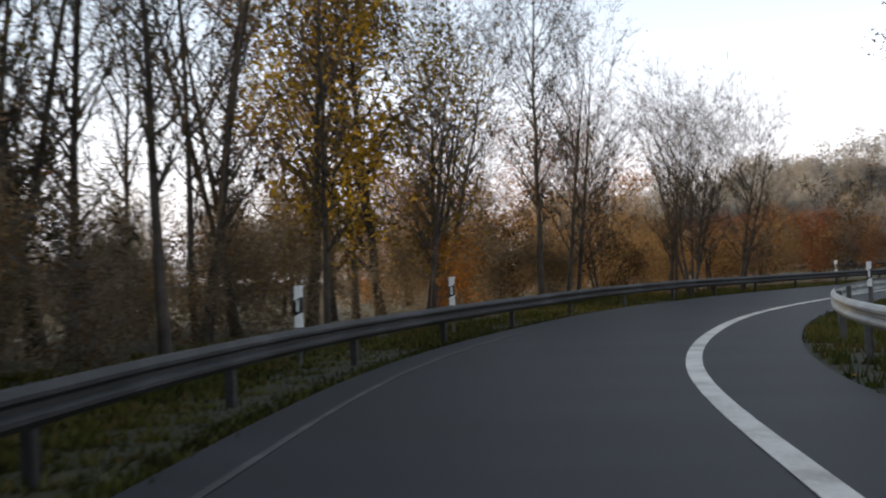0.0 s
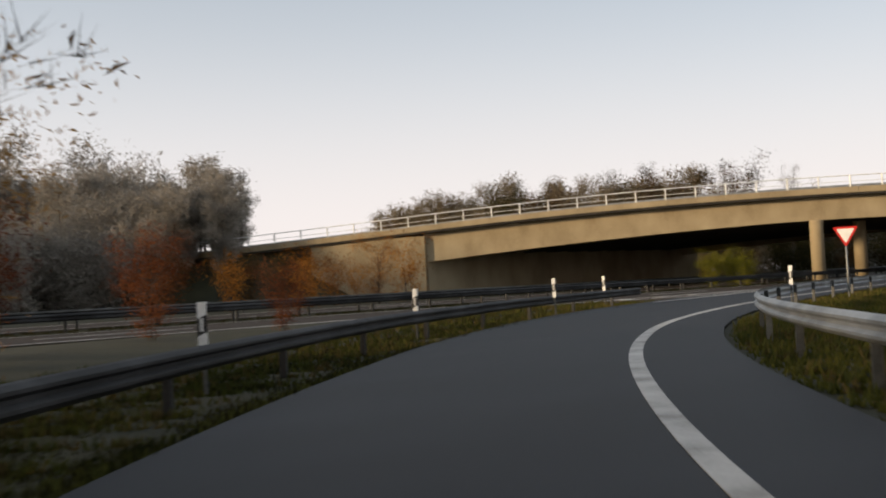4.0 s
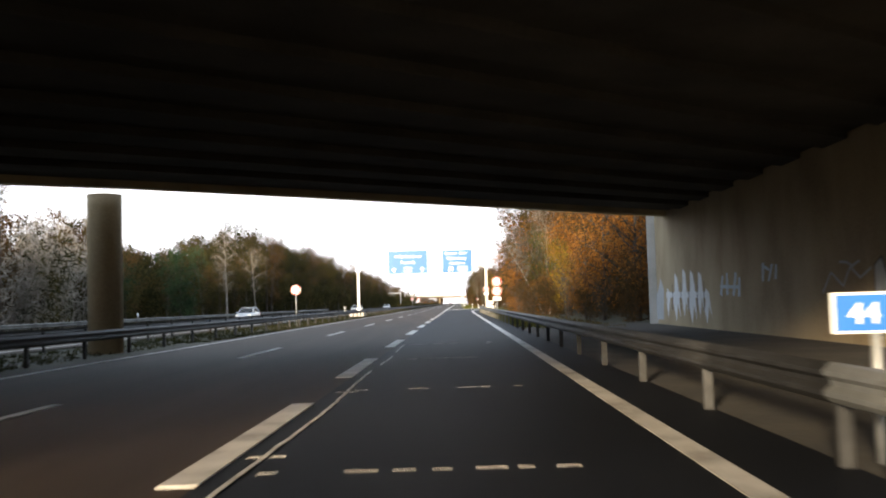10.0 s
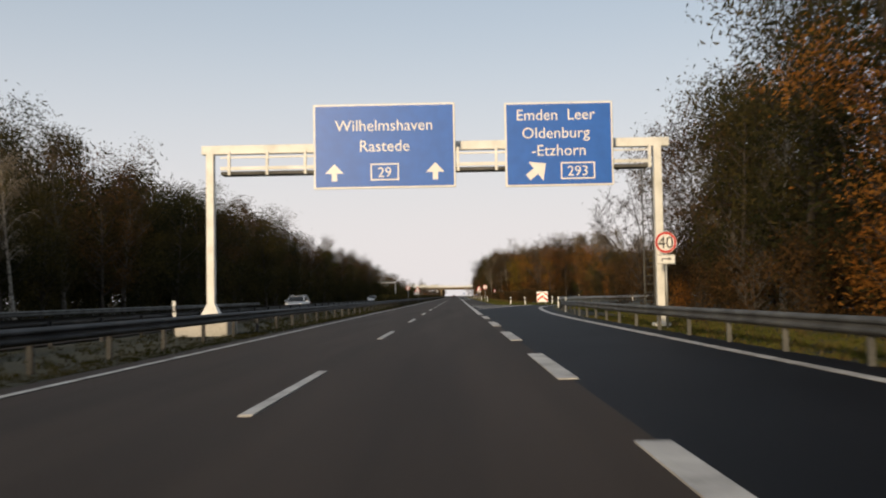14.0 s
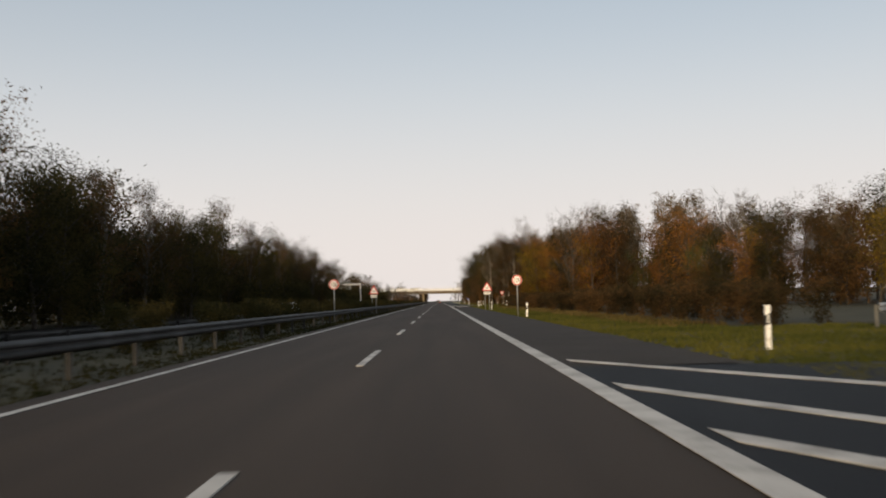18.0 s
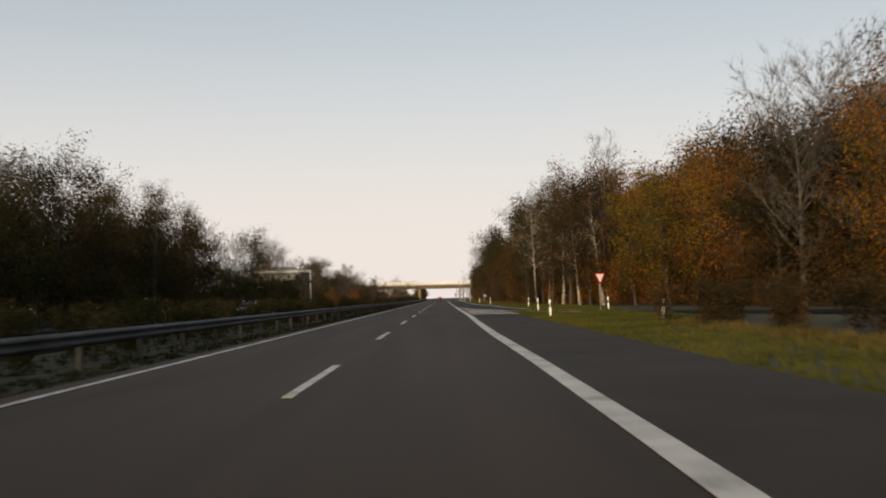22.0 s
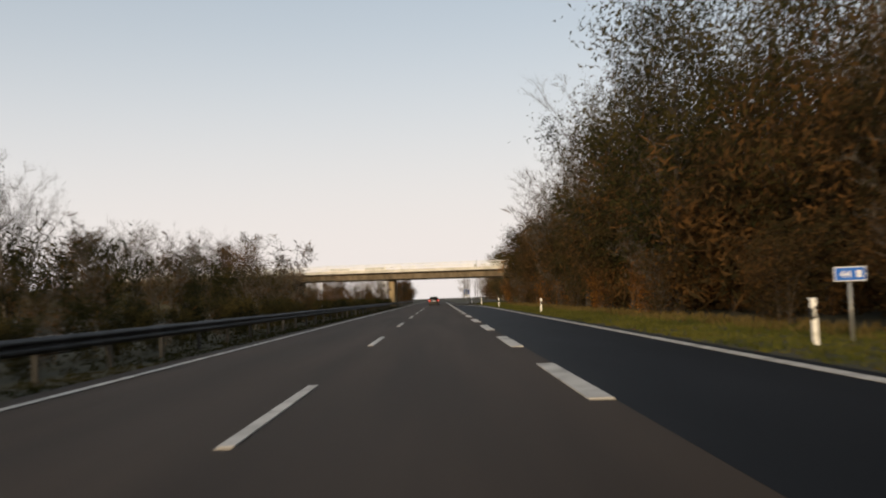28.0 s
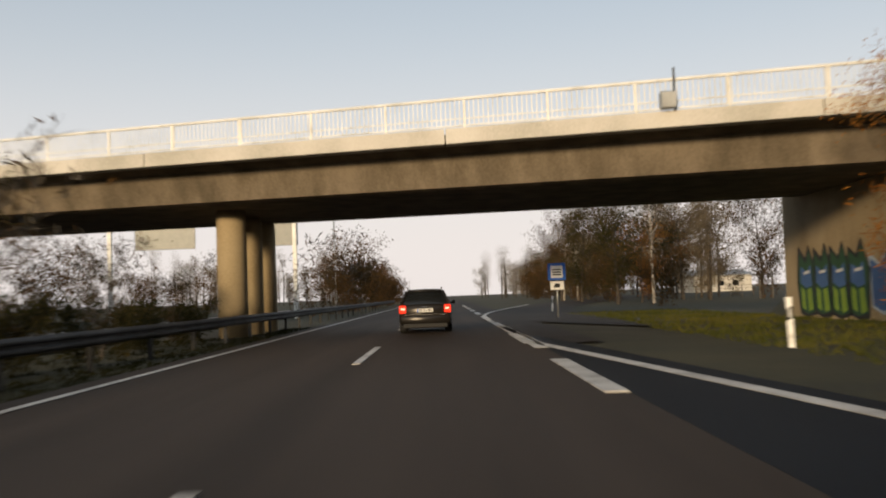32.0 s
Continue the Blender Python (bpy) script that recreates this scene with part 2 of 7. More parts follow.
FOLIAGE = {
    "olive": mat("leaves_olive", [(0.02, 0.022, 0.009), (0.038, 0.036, 0.014), (0.078, 0.06, 0.02)], 0.92, 0, 0.4, 5, 0, "Object", True, 0.08, 0.5, 0.25),
    "brown": mat("leaves_brown", [(0.032, 0.027, 0.012), (0.064, 0.041, 0.019), (0.125, 0.066, 0.024)], 0.92, 0, 0.4, 5, 0, "Object", True, 0.08, 0.5, 0.25),
    "orange": mat("leaves_orange", [(0.1, 0.045, 0.012), (0.25, 0.095, 0.018), (0.38, 0.17, 0.034)], 0.92, 0, 0.4, 5, 0, "Object", True, 0.08, 0.5, 0.25),
    "fern": mat("leaves_yellow_green", [(0.1, 0.1, 0.012), (0.2, 0.19, 0.02), (0.3, 0.26, 0.035)], 0.92, 0, 0.4, 5, 0, "Object", True, 0.08, 0.5, 0.2),
    # amber raised in brightness to imitate lit haze round the ramp
    "amber": mat("leaves_amber_hazed", [(0.14, 0.085, 0.035), (0.27, 0.16, 0.06), (0.4, 0.25, 0.11)], 0.92, 0, 0.4, 5, 0, "Object", True, 0.08, 0.5, 0.25),
    "red": mat("leaves_russet", [(0.08, 0.026, 0.012), (0.17, 0.055, 0.022), (0.24, 0.09, 0.035)], 0.92, 0, 0.4, 5, 0, "Object", True, 0.08, 0.5, 0.2),
    "yellow": mat("leaves_yellow", [(0.1, 0.07, 0.012), (0.21, 0.14, 0.016), (0.3, 0.2, 0.028)], 0.92, 0, 0.4, 5, 0, "Object", True, 0.08, 0.5, 0.2),
    "green": mat("leaves_green", [(0.03, 0.042, 0.012), (0.06, 0.075, 0.018), (0.1, 0.11, 0.025)], 0.92, 0, 0.4, 5, 0, "Object", True, 0.08, 0.5, 0.25),
    "pine": mat("needles_dark_green", [(0.012, 0.024, 0.012), (0.025, 0.045, 0.02), (0.045, 0.07, 0.032)], 0.92, 0, 0.5, 5, 0, "Object", True, 0.08, 0.25, 0.2),
    # the birches' own tan; on woods and thickets it stands in for haze
    "pale": mat("leaves_tan_and_haze", [(0.1, 0.078, 0.05), (0.16, 0.125, 0.08), (0.24, 0.19, 0.125)], 0.92, 0, 0.4, 5, 0, "Object", True, 0.08, 0.5, 0.25),
    # grey that paints the haze into distant plants
    "grey": mat("twigs_haze_grey", [(0.2, 0.18, 0.155), (0.27, 0.245, 0.21), (0.35, 0.32, 0.28)], 0.92, 0, 0.4, 5, 0, "Object", True, 0.08, 0.5, 0.2),
}


# ---- building helpers ----
class Geo:
    """Collects vertices and faces for one mesh."""

    def __init__(self):
        self.v, self.f = [], []

    def add(self, verts, faces):
        k = len(self.v)
        self.v += [tuple(p) for p in verts]
        self.f += [tuple(i + k for i in face) for face in faces]
        return self

    def box(self, x0, x1, y0, y1, z0, z1, m=None):
        c = [Vector((x, y, z)) for z in (z0, z1) for x, y in ((x0, y0), (x1, y0), (x1, y1), (x0, y1))]
        if m:
            c = [m @ p for p in c]
        return self.add(c, [(3, 2, 1, 0), (4, 5, 6, 7), (0, 1, 5, 4), (1, 2, 6, 5), (2, 3, 7, 6), (3, 0, 4, 7)])

    def soft_box(self, x0, x1, y0, y1, z0, z1, r=0.02, m=None):
        """A box whose edges are chamfered by r."""
        pts = []
        for sz, z in ((-1, z0), (1, z1)):
            for inset, zz in ((r, z), (0, z - sz * r)):
                for x, y, sx, sy in ((x0, y0, 1, 1), (x1, y0, -1, 1), (x1, y1, -1, -1), (x0, y1, 1, -1)):
                    if inset:
                        pts.append(Vector((x + sx * r, y + sy * r, zz)))
                    else:
                        pts += [Vector((x + sx * r, y, zz)), Vector((x, y + sy * r, zz))]
        if m:
            pts = [m @ p for p in pts]
        ring = lambda k: [k + 1, k + 0, k + 2, k + 3, k + 5, k + 4, k + 6, k + 7]  # noqa: E731
        a, b = ring(4), ring(16)
        faces = [(3, 2, 1, 0), (12, 13, 14, 15)]
        for i in range(8):
            faces.append((a[i], a[(i + 1) % 8], b[(i + 1) % 8], b[i]))
        for i in range(4):
            j = (i + 1) % 4
            faces += [(i, j, a[2 * j], a[2 * i + 1]), (i, a[2 * i + 1], a[2 * i])]
            faces += [(12 + i, b[2 * i + 1], b[2 * j], 12 + j), (12 + i, b[2 * i], b[2 * i + 1])]
        return self.add(pts, faces)

    def tube(self, points, radii, sides=8, caps=True):
        """A round bar along points, with a radius at each."""
        rings, pts = [], [Vector(p) for p in points]
        for i, p in enumerate(pts):
            d = (pts[min(i + 1, len(pts) - 1)] - pts[max(i - 1, 0)]).normalized()
            u = d.cross(Vector((0.3, 0.9, 0.1)) if abs(d.z) > 0.8 else Vector((0, 0, 1))).normalized()
            w = d.cross(u)
            rings.append([p + (u * math.cos(t) + w * math.sin(t)) * radii[i] for t in [k * math.tau / sides for k in range(sides)]])
        faces = [(i * sides + k, i * sides + (k + 1) % sides, (i + 1) * sides + (k + 1) % sides, (i + 1) * sides + k)
                 for i in range(len(pts) - 1) for k in range(sides)]
        if caps:
            faces += [tuple(range(sides))[::-1], tuple(range((len(pts) - 1) * sides, len(pts) * sides))]
        return self.add([p for r in rings for p in r], faces)

    def disc(self, x, y, z, r, depth, sides=28):
        """A round plate that faces -y."""
        ring = [(x + r * math.cos(k * math.tau / sides), z + r * math.sin(k * math.tau / sides)) for k in range(sides)]
        pts = [(a, y, b) for a, b in ring] + [(a, y + depth, b) for a, b in ring]
        faces = [tuple(range(sides)), tuple(range(2 * sides - 1, sides - 1, -1))]
        faces += [(k, k + sides, (k + 1) % sides + sides, (k + 1) % sides) for k in range(sides)]
        return self.add(pts, faces)

    def plate(self, corners, y, depth):
        """A flat plate with the given (x, z) corners that faces -y."""
        n = len(corners)
        pts = [(a, y, b) for a, b in corners] + [(a, y + depth, b) for a, b in corners]
        faces = [tuple(range(n)), tuple(range(2 * n - 1, n - 1, -1))] + [(k, k + n, (k + 1) % n + n, (k + 1) % n) for k in range(n)]
        return self.add(pts, faces)

    def sweep(self, line, profile, closed=True):
        """A profile of (sideways to the right, up) carried along a line of points."""
        k, pts = len(profile), [Vector(p) for p in line]
        verts = []
        for i, p in enumerate(pts):
            d = pts[min(i + 1, len(pts) - 1)] - pts[max(i - 1, 0)]
            side = Vector((d.y, -d.x, 0)).normalized()
            verts += [p + side * a + Vector((0, 0, b)) for a, b in profile]
        last = k if closed else k - 1
        faces = [(i * k + j, i * k + (j + 1) % k, (i + 1) * k + (j + 1) % k, (i + 1) * k + j) for i in range(len(pts) - 1) for j in range(last)]
        if closed:
            faces += [tuple(range(k))[::-1], tuple(range((len(pts) - 1) * k, len(pts) * k))]
        return self.add(verts, faces)

    def mesh(self, name, material, smooth=False):
        me = bpy.data.meshes.new(name)
        me.from_pydata(self.v, [], self.f)
        me.materials.append(material)
        if smooth:
            me.polygons.foreach_set("use_smooth", [True] * len(me.polygons))
        me.update()
        return me


def thing(name, label, category, group="", kind="", at=None):
    ob = tagged(new(name), label, category, group, kind)
    ob.empty_display_size = 0.3
    if at is not None:
        ob.matrix_basis = at
    return ob


def part(name, shape, material, parent, label="", smooth=False):
    """Links a shape (or a finished mesh) as one mesh object under a thing or a part."""
    me = shape if isinstance(shape, bpy.types.Mesh) else shape.mesh(name, material, smooth)
    ob = new(name, me)
    ob.parent = parent
    return tagged(ob, label) if label else ob


def solo(name, shape, material, label, category, kind="", smooth=False):
    return tagged(new(name, shape.mesh(name, material, smooth)), label, category, "", kind)


def letters(text, size, x, y, z, material, parent, name="lettering", depth=0.012, align="CENTER", stretch=1.0):
    """Raised letters that face -y, centred at x and standing on z."""
    cu = bpy.data.curves.new("text", "FONT")
    cu.body, cu.size, cu.extrude, cu.align_x, cu.resolution_u = text, size, depth / 2, align, 3
    tmp = bpy.data.objects.new("text", cu)
    scene.collection.objects.link(tmp)
    me = bpy.data.meshes.new_from_object(tmp.evaluated_get(bpy.context.evaluated_depsgraph_get()))
    bpy.data.objects.remove(tmp)
    me.transform(Matrix.Translation((x, y, z)) @ pose(0, 0, 0, 90) @ Matrix.Diagonal((stretch, 1, 1, 1)))
    me.materials.clear()
    me.materials.append(material)
    return part(name, me, material, parent)


# ---- the plan of the ramp: its right-hand line, which turns into the motorway's slip lane ----
RIGHT_LINE = [(113.22, -64.25), (104.98, -72.04), (96.19, -78.15), (86.82, -82.08), (77.28, -83.82), (70.88, -83.99), (64.36, -83.57), (57.81, -82.1), (50.92, -79.63), (44.32, -76.1), (37.95, -71.93),
              (31.91, -66.99), (26.5, -61.1), (21.6, -54.5), (17.5, -47.2), (14.0, -38.6), (11.1, -28.7), (9.0, -18.3), (7.3, -7.5), (6.35, 4.3), (5.95, 16.3), (5.92, 26.0)]


def smooth_line(points, step=1.0):
    """A curve through points, with a point about every step metres."""
    pts, out = [Vector(p) for p in points], []
    for i in range(len(pts) - 1):
        p1, p2 = pts[i], pts[i + 1]
        p0 = pts[i - 1] if i else p1 * 2 - p2
        p3 = pts[i + 2] if i + 2 < len(pts) else p2 * 2 - p1
        n = max(1, round((p2 - p1).length / step))
        for k in range(n):
            u = k / n
            out.append(0.5 * (2 * p1 + (p2 - p0) * u + (2 * p0 - 5 * p1 + 4 * p2 - p3) * u * u + (3 * p1 - p0 - 3 * p2 + p3) * u**3))
    return out + [pts[-1]]


RAMP = smooth_line(RIGHT_LINE, 1.0)
RAMP_SIDE = []
for i in range(len(RAMP)):
    d = RAMP[min(i + 1, len(RAMP) - 1)] - RAMP[max(i - 1, 0)]
    RAMP_SIDE.append(Vector((d.y, -d.x)).normalized())
RAMP_NP = np.array(RAMP)


def bank(x, y):
    """The ramp's crossfall, as a slope, which fades out where it meets the motorway."""
    return float(np.interp(x, [4, 6.0, 7.5, 9, 12, 19, 29, 37, 43, 50, 57, 70, 80], [0.0, 0.003, 0.015, 0.024, 0.022, 0.012, 0.012, 0.024, 0.037, 0.038, 0.029, 0.022, 0.01]))


def ramp_point(i, offset, up=0.0):
    """A place beside the ramp's right line (to the right: positive), on its banked surface."""
    p = RAMP[i] + RAMP_SIDE[i] * offset
    return Vector((p.x, p.y, -(offset + 1.5) * bank(RAMP[i].x, RAMP[i].y) + up))


def ramp_index(x, y):
    return int(((RAMP_NP - (x, y)) ** 2).sum(1).argmin())


# ---- the skew motorway bridge's own axes: along it to the west, and across it to the north ----
BRIDGE = Vector((14.33, 29.5))
ALONG, ACROSS = Vector((-0.792, -0.611)), Vector((-0.611, 0.792))
BRIDGE_WIDE = 33.5


def bridge_rise(a):
    """The bridge climbs a little from the east, then falls away to the west."""
    return 0.006 * max(0.0, a) - 0.0009 * max(0.0, a - 22) ** 2 if a < 66 else 0.006 * 66 - 0.0009 * 44 ** 2 - 0.06 * (a - 66)


def on_bridge(a, n, z):
    p = BRIDGE + ALONG * a + Vector((0, n / 0.792))
    return Vector((p.x, p.y, z + bridge_rise(a)))


FAR_WIDE = 13.6


def far_front(x):
    """The skew far bridge's south edge."""
    return 673.5 - 0.335 * x


def on_far(x, n, z):
    """A place on the far bridge: x, metres behind its south edge, height at the road's middle."""
    return Vector((x, far_front(x) + n, z - 0.012 * x))


def ground_z(x, y):
    """The lie of the land: flat, with the banked ramp and the bridges' embankments."""
    z = -0.06
    if y < 12 and x > 1.5:
        i = ramp_index(x, y)
        off = (Vector((x, y)) - RAMP[i]).dot(RAMP_SIDE[i])
        far = abs(off + 1.5)
        z += -max(-6.5, min(6.5, off + 1.5)) * bank(RAMP[i].x, RAMP[i].y) * max(0.0, min(1.0, (20 - far) / 12))
        if -14 < off < -4.2 and y < -33:
            z -= 0.16 * min(1.0, (-4.2 - off) / 0.8)
        if -35 < y < 8 and off < -2.5 and x < 12:
            z = min(z, -0.09)
    r = Vector((x, y)) - BRIDGE
    a, n = r.dot(ALONG), r.dot(ACROSS)
    if x > 15.4 or x < -37.2:
        out = max(0.0, -n + 0.5, n - BRIDGE_WIDE - 0.5)
        if x < 0 and n < 0 and x > -45:
            out += 30 * min(1.0, (x + 45) / 1.5)
        if 0 < x < 29 and n < 0:
            out += 30 * min(1.0, (29 - x) / 2.5)
        inner = (x - 15.4) if x > 0 else (-37.2 - x)
        fall = max(0.0, abs(a - 30) - 110) / 22
        z = max(z, (7.0 if x > 0 else 5.6) - out / 1.7 - fall if inner > 1 else z)
    if (x > 14.3 or x < -26.2) and y > 620:
        front = far_front(x)
        out = max(0.0, front + 0.5 - y, y - front - FAR_WIDE + 0.5)
        z = max(z, 5.5 - out / 1.7 - max(0.0, abs(x) - 90) / 25)
    return z


# ---- land and roads ----
def land():
    xs = sorted(set([-1500, -900, -500, -300, -200, -150] + list(np.arange(-120, -40, 8.0)) + list(np.arange(-40, 40, 2.0)) + list(np.arange(40, 130, 3.0)) + [140, 170, 220, 300, 500, 900, 1500]))
    ys = sorted(set([-1500, -900, -500, -300, -200, -150] + list(np.arange(-125, 90, 2.5)) + list(np.arange(90, 655, 8.0)) + list(np.arange(655, 715, 2.5)) + [720, 740, 770, 820, 900, 1050, 1300, 1800, 2500]))
    g = Geo()
    g.v = [(x, y, ground_z(x, y) + 0.03 * noise.noise((x * 0.3, y * 0.3, 0)) * (1 if x > 8 or x < -27 else 0)) for y in ys for x in xs]
    k = len(xs)
    g.f = [(j * k + i, j * k + i + 1, (j + 1) * k + i + 1, (j + 1) * k + i) for j in range(len(ys) - 1) for i in range(k - 1)]
    solo("ground", g, SOIL, "mossy green verge ground with dead leaves", "ground", "structure", True)


def strip(name, line_left, line_right, material, label, category="road", up=0.0, kind="structure"):
    """A sheet between two lines of points."""
    g, k = Geo(), len(line_left)
    g.v = [(p[0], p[1], p[2] + up) for p in line_left] + [(p[0], p[1], p[2] + up) for p in line_right]
    g.f = [(i, k + i, k + i + 1, i + 1) for i in range(k - 1)]
    return solo(name, g, material, label, category, kind)


def lane(name, x0, x1, y0, y1, material, label, z=0.0, step=20.0):
    n = max(1, round((y1 - y0) / step))
    ys = [y0 + (y1 - y0) * i / n for i in range(n + 1)]
    return strip(name, [(x0, y, z) for y in ys], [(x1, y, z) for y in ys], material, label)


def edge_line(points):
    return [Vector((x, y, 0)) for x, y in (tuple(p) for p in smooth_line(points, 3.0))]


land()
lane("road", -6.15, 1.98, -400, 2400, ASPHALT, "brown-grey worn asphalt motorway carriageway, two lanes", -0.004)
lane("road_opposite", -22.5, -11.6, -400, 2400, ASPHALT, "brown-grey worn asphalt of the opposite carriageway", -0.004)
lane("road_slip", 1.98, 6.9, 26, 165, ASPHALT_DARK, "blue-black asphalt weaving lane beside the motorway", -0.004)
# the exit that swings away to the east
EXIT_R = edge_line([(6.9, 165), (7.3, 180), (9.4, 205), (13.5, 222), (20, 237), (31, 252), (46, 262), (70, 268)])
EXIT_L = edge_line([(1.98, 165), (1.98, 180), (1.98, 205), (8.6, 224.5), (15, 240), (27, 257), (44, 268), (70, 275)])


def resample(line, n):
    length = [0.0]
    for a, b in zip(line, line[1:]):
        length.append(length[-1] + (b - a).length)
    out = []
    for j in range(n):
        s = length[-1] * j / (n - 1)
        i = max(0, min(len(line) - 2, int(np.searchsorted(length, s)) - 1))
        u = (s - length[i]) / max(1e-6, length[i + 1] - length[i])
        out.append(line[i].lerp(line[i + 1], max(0, min(1, u))))
    return out


strip("road_exit", resample(EXIT_L, 60), resample(EXIT_R, 60), ASPHALT_DARK, "dark asphalt exit road curving away from the motorway", "road", 0.0)
GORE_A = edge_line([(1.98, 200), (1.98, 229)])
strip("road_gore", GORE_A, resample(edge_line([(2.2, 200), (9.2, 228)]), len(GORE_A)), ASPHALT_DARK, "dark asphalt gore between motorway and exit", "road", 0.004)
lane("bare_earth", 6.5, 13.9, 26, 76, EARTH, "dry dark bare earth under the bridge", -0.03, 5.0)
lane("road_shoulder", 1.98, 5.15, 229, 385, ASPHALT_SIDE, "grey asphalt hard shoulder", -0.004)
# the entry that joins from the east
ENTRY_R = edge_line([(60, 330), (40, 352), (24, 374), (13, 396), (9.2, 408), (7.5, 420), (7.0, 450), (6.0, 478), (5.95, 560), (5.95, 620), (5.3, 640), (4.4, 652), (2.4, 672)])
ENTRY_L = edge_line([(55, 326), (35, 347), (20, 369), (10.6, 390), (6.5, 402.6), (5.3, 407.5), (2.0, 411), (1.98, 440), (1.98, 478), (1.98, 560), (1.98, 620), (1.98, 640), (1.98, 652), (1.98, 672)])
strip("road_entry", resample(ENTRY_L, 150), resample(ENTRY_R, 150), ASPHALT_DARK, "blue-black asphalt entry lane beside the motorway", "road", -0.002)
strip("road_gore", resample(edge_line([(1.98, 384), (1.98, 412)]), 10), resample(edge_line([(5.15, 384), (5.3, 406.5), (5.2, 412)]), 10), ASPHALT_DARK, "dark asphalt gore between entry and motorway", "road", 0.002)
lane("road_shoulder_far", 1.98, 3.6, 668, 900, ASPHALT_SIDE, "grey asphalt edge past the far bridge", -0.006)
strip("road_parking_exit", resample(edge_line([(1.98, 690), (4.2, 715), (9, 745), (18, 780), (30, 810)]), 20), resample(edge_line([(6.5, 676), (8.5, 712), (14, 740), (23, 772), (36, 800)]), 20), ASPHALT_SIDE, "sandy grey asphalt of a parking exit", "road", -0.001)
# the ramp
idx = list(range(len(RAMP)))
left_edge = []
for i in idx:
    off = float(np.interp(i, [104, 122], [-4.15, -4.75]))
    p = ramp_point(i, off)
    if p.x < 1.98:
        u = (1.98 - RAMP[i].x) / RAMP_SIDE[i].x
        p = ramp_point(i, u)
    left_edge.append(p)
strip("road_ramp", left_edge, [ramp_point(i, float(np.interp(i, [100, 112, 130, 140, 150, 190], [1.6, 1.45, 1.38, 1.12, 0.8, 0.78]))) for i in idx], ASPHALT_RAMP, "blue-black asphalt of a banked slip road", "road", 0.0)
lane("road_merge", 1.98, 3.2, -16, 26, ASPHALT_RAMP, "dark asphalt where the slip road merges", -0.006)
LEFT_Y = np.array([p.y for p in left_edge])
LEFT_X, LEFT_Z = np.array([p.x for p in left_edge]), np.array([p.z for p in left_edge])


def nose_edge(y):
    """The ramp's outer edge beside the motorway, as x and z."""
    k0 = int(np.argmin(np.where(LEFT_Y < -60, 1e9, LEFT_Y)))
    return float(np.interp(y, LEFT_Y[k0:], LEFT_X[k0:])), float(np.interp(y, LEFT_Y[k0:], LEFT_Z[k0:]))


def nose_z(x, y):
    ex, ez = nose_edge(y)
    if x >= ex:
        i = ramp_index(x, y)
        return ramp_point(i, (Vector((x, y)) - RAMP[i]).dot(RAMP_SIDE[i])).z
    return ez * max(0.0, (x - 1.98) / max(0.05, ex - 1.98))


NOSE_Y = [float(q) for q in np.arange(-31.5, -3.9, 1.5)]
strip("road_nose", [Vector((1.98, -32.6, -0.2))] + [Vector((1.98, y, 0)) for y in NOSE_Y], [Vector((nose_edge(-32.6)[0], -32.6, -0.2))] + [Vector((max(2.0, nose_edge(y)[0] + 0.03), y, nose_edge(y)[1])) for y in NOSE_Y], ASPHALT, "brown-grey asphalt nose between ramp and motorway", "road", -0.003)

LINES = thing("road_markings", "worn white thermoplastic road markings", "road marking", "", "structure")


def stripe(points, width, name="line", up=0.012, paint=None):
    """A painted line, a few millimetres proud."""
    g = Geo()
    g.sweep([(p[0], p[1], (p[2] if len(p) > 2 else 0) + up) for p in points], [(-width / 2, -0.008), (width / 2, -0.008), (width / 2, 0), (-width / 2, 0)])
    return part(name, g, paint or PAINT, LINES)


def patch(corners, up=0.012, name="block"):
    """A painted field with the given corners (x, y, z)."""
    n, g = len(corners), Geo()
    g.add([(c[0], c[1], c[2] + up) for c in corners] + [(c[0], c[1], c[2] + up - 0.008) for c in corners],
          [tuple(range(n))] + [((k + 1) % n, k, k + n, (k + 1) % n + n) for k in range(n)])
    return part(name, g, PAINT, LINES)


for y0 in range(-200, 1200, 100):
    stripe([(-5.58, y0), (-5.58, y0 + 100)], 0.15, "edge_line")
    stripe([(-12.5, y0), (-12.5, y0 + 100)], 0.15, "edge_line")
    stripe([(-20.2, y0), (-20.2, y0 + 100)], 0.3, "edge_line")
dash = Geo().box(-0.075, 0.075, 0, 6.0, -0.004, 0.012).mesh("dash", PAINT)
for kk in range(-4, 62):
    ob = part("dash", dash, PAINT, LINES)
    ob.location = (-1.875, 18 * kk - 3.2, 0)
    if kk % 2 == 0 and kk < 46:
        ob = part("dash", dash, PAINT, LINES)
        ob.location = (-16.3, 18 * kk + 5, 0)
block = Geo().box(-0.15, 0.15, 0, 6.0, -0.004, 0.013).mesh("block", PAINT)
for kk in range(3, 15):
    part("block", block, PAINT, LINES).location = (1.85 if kk < 10 else 1.92, 12 * kk - (5.4 if kk > 3 else 4.1), 0)
for kk in range(38, 57):
    part("block", block, PAINT, LINES).location = (1.83, 12 * kk - (6.4 if kk < 55 else 3.8), 0)
for kk in range(57, 64):
    part("block", block, PAINT, LINES).location = (1.86, 12 * kk - 4, 0)
stripe([(1.85, y) for y in (-110, -60, -20, 10, 29)], 0.3, "solid_line")
stripe([(1.83, 173), (1.84, 220), (1.86, 300), (1.88, 318), (1.96, 334), (1.96, 344), (1.86, 358), (1.86, 370), (1.94, 389), (1.94, 403), (1.85, 425), (1.83, 447)], 0.3, "solid_line")
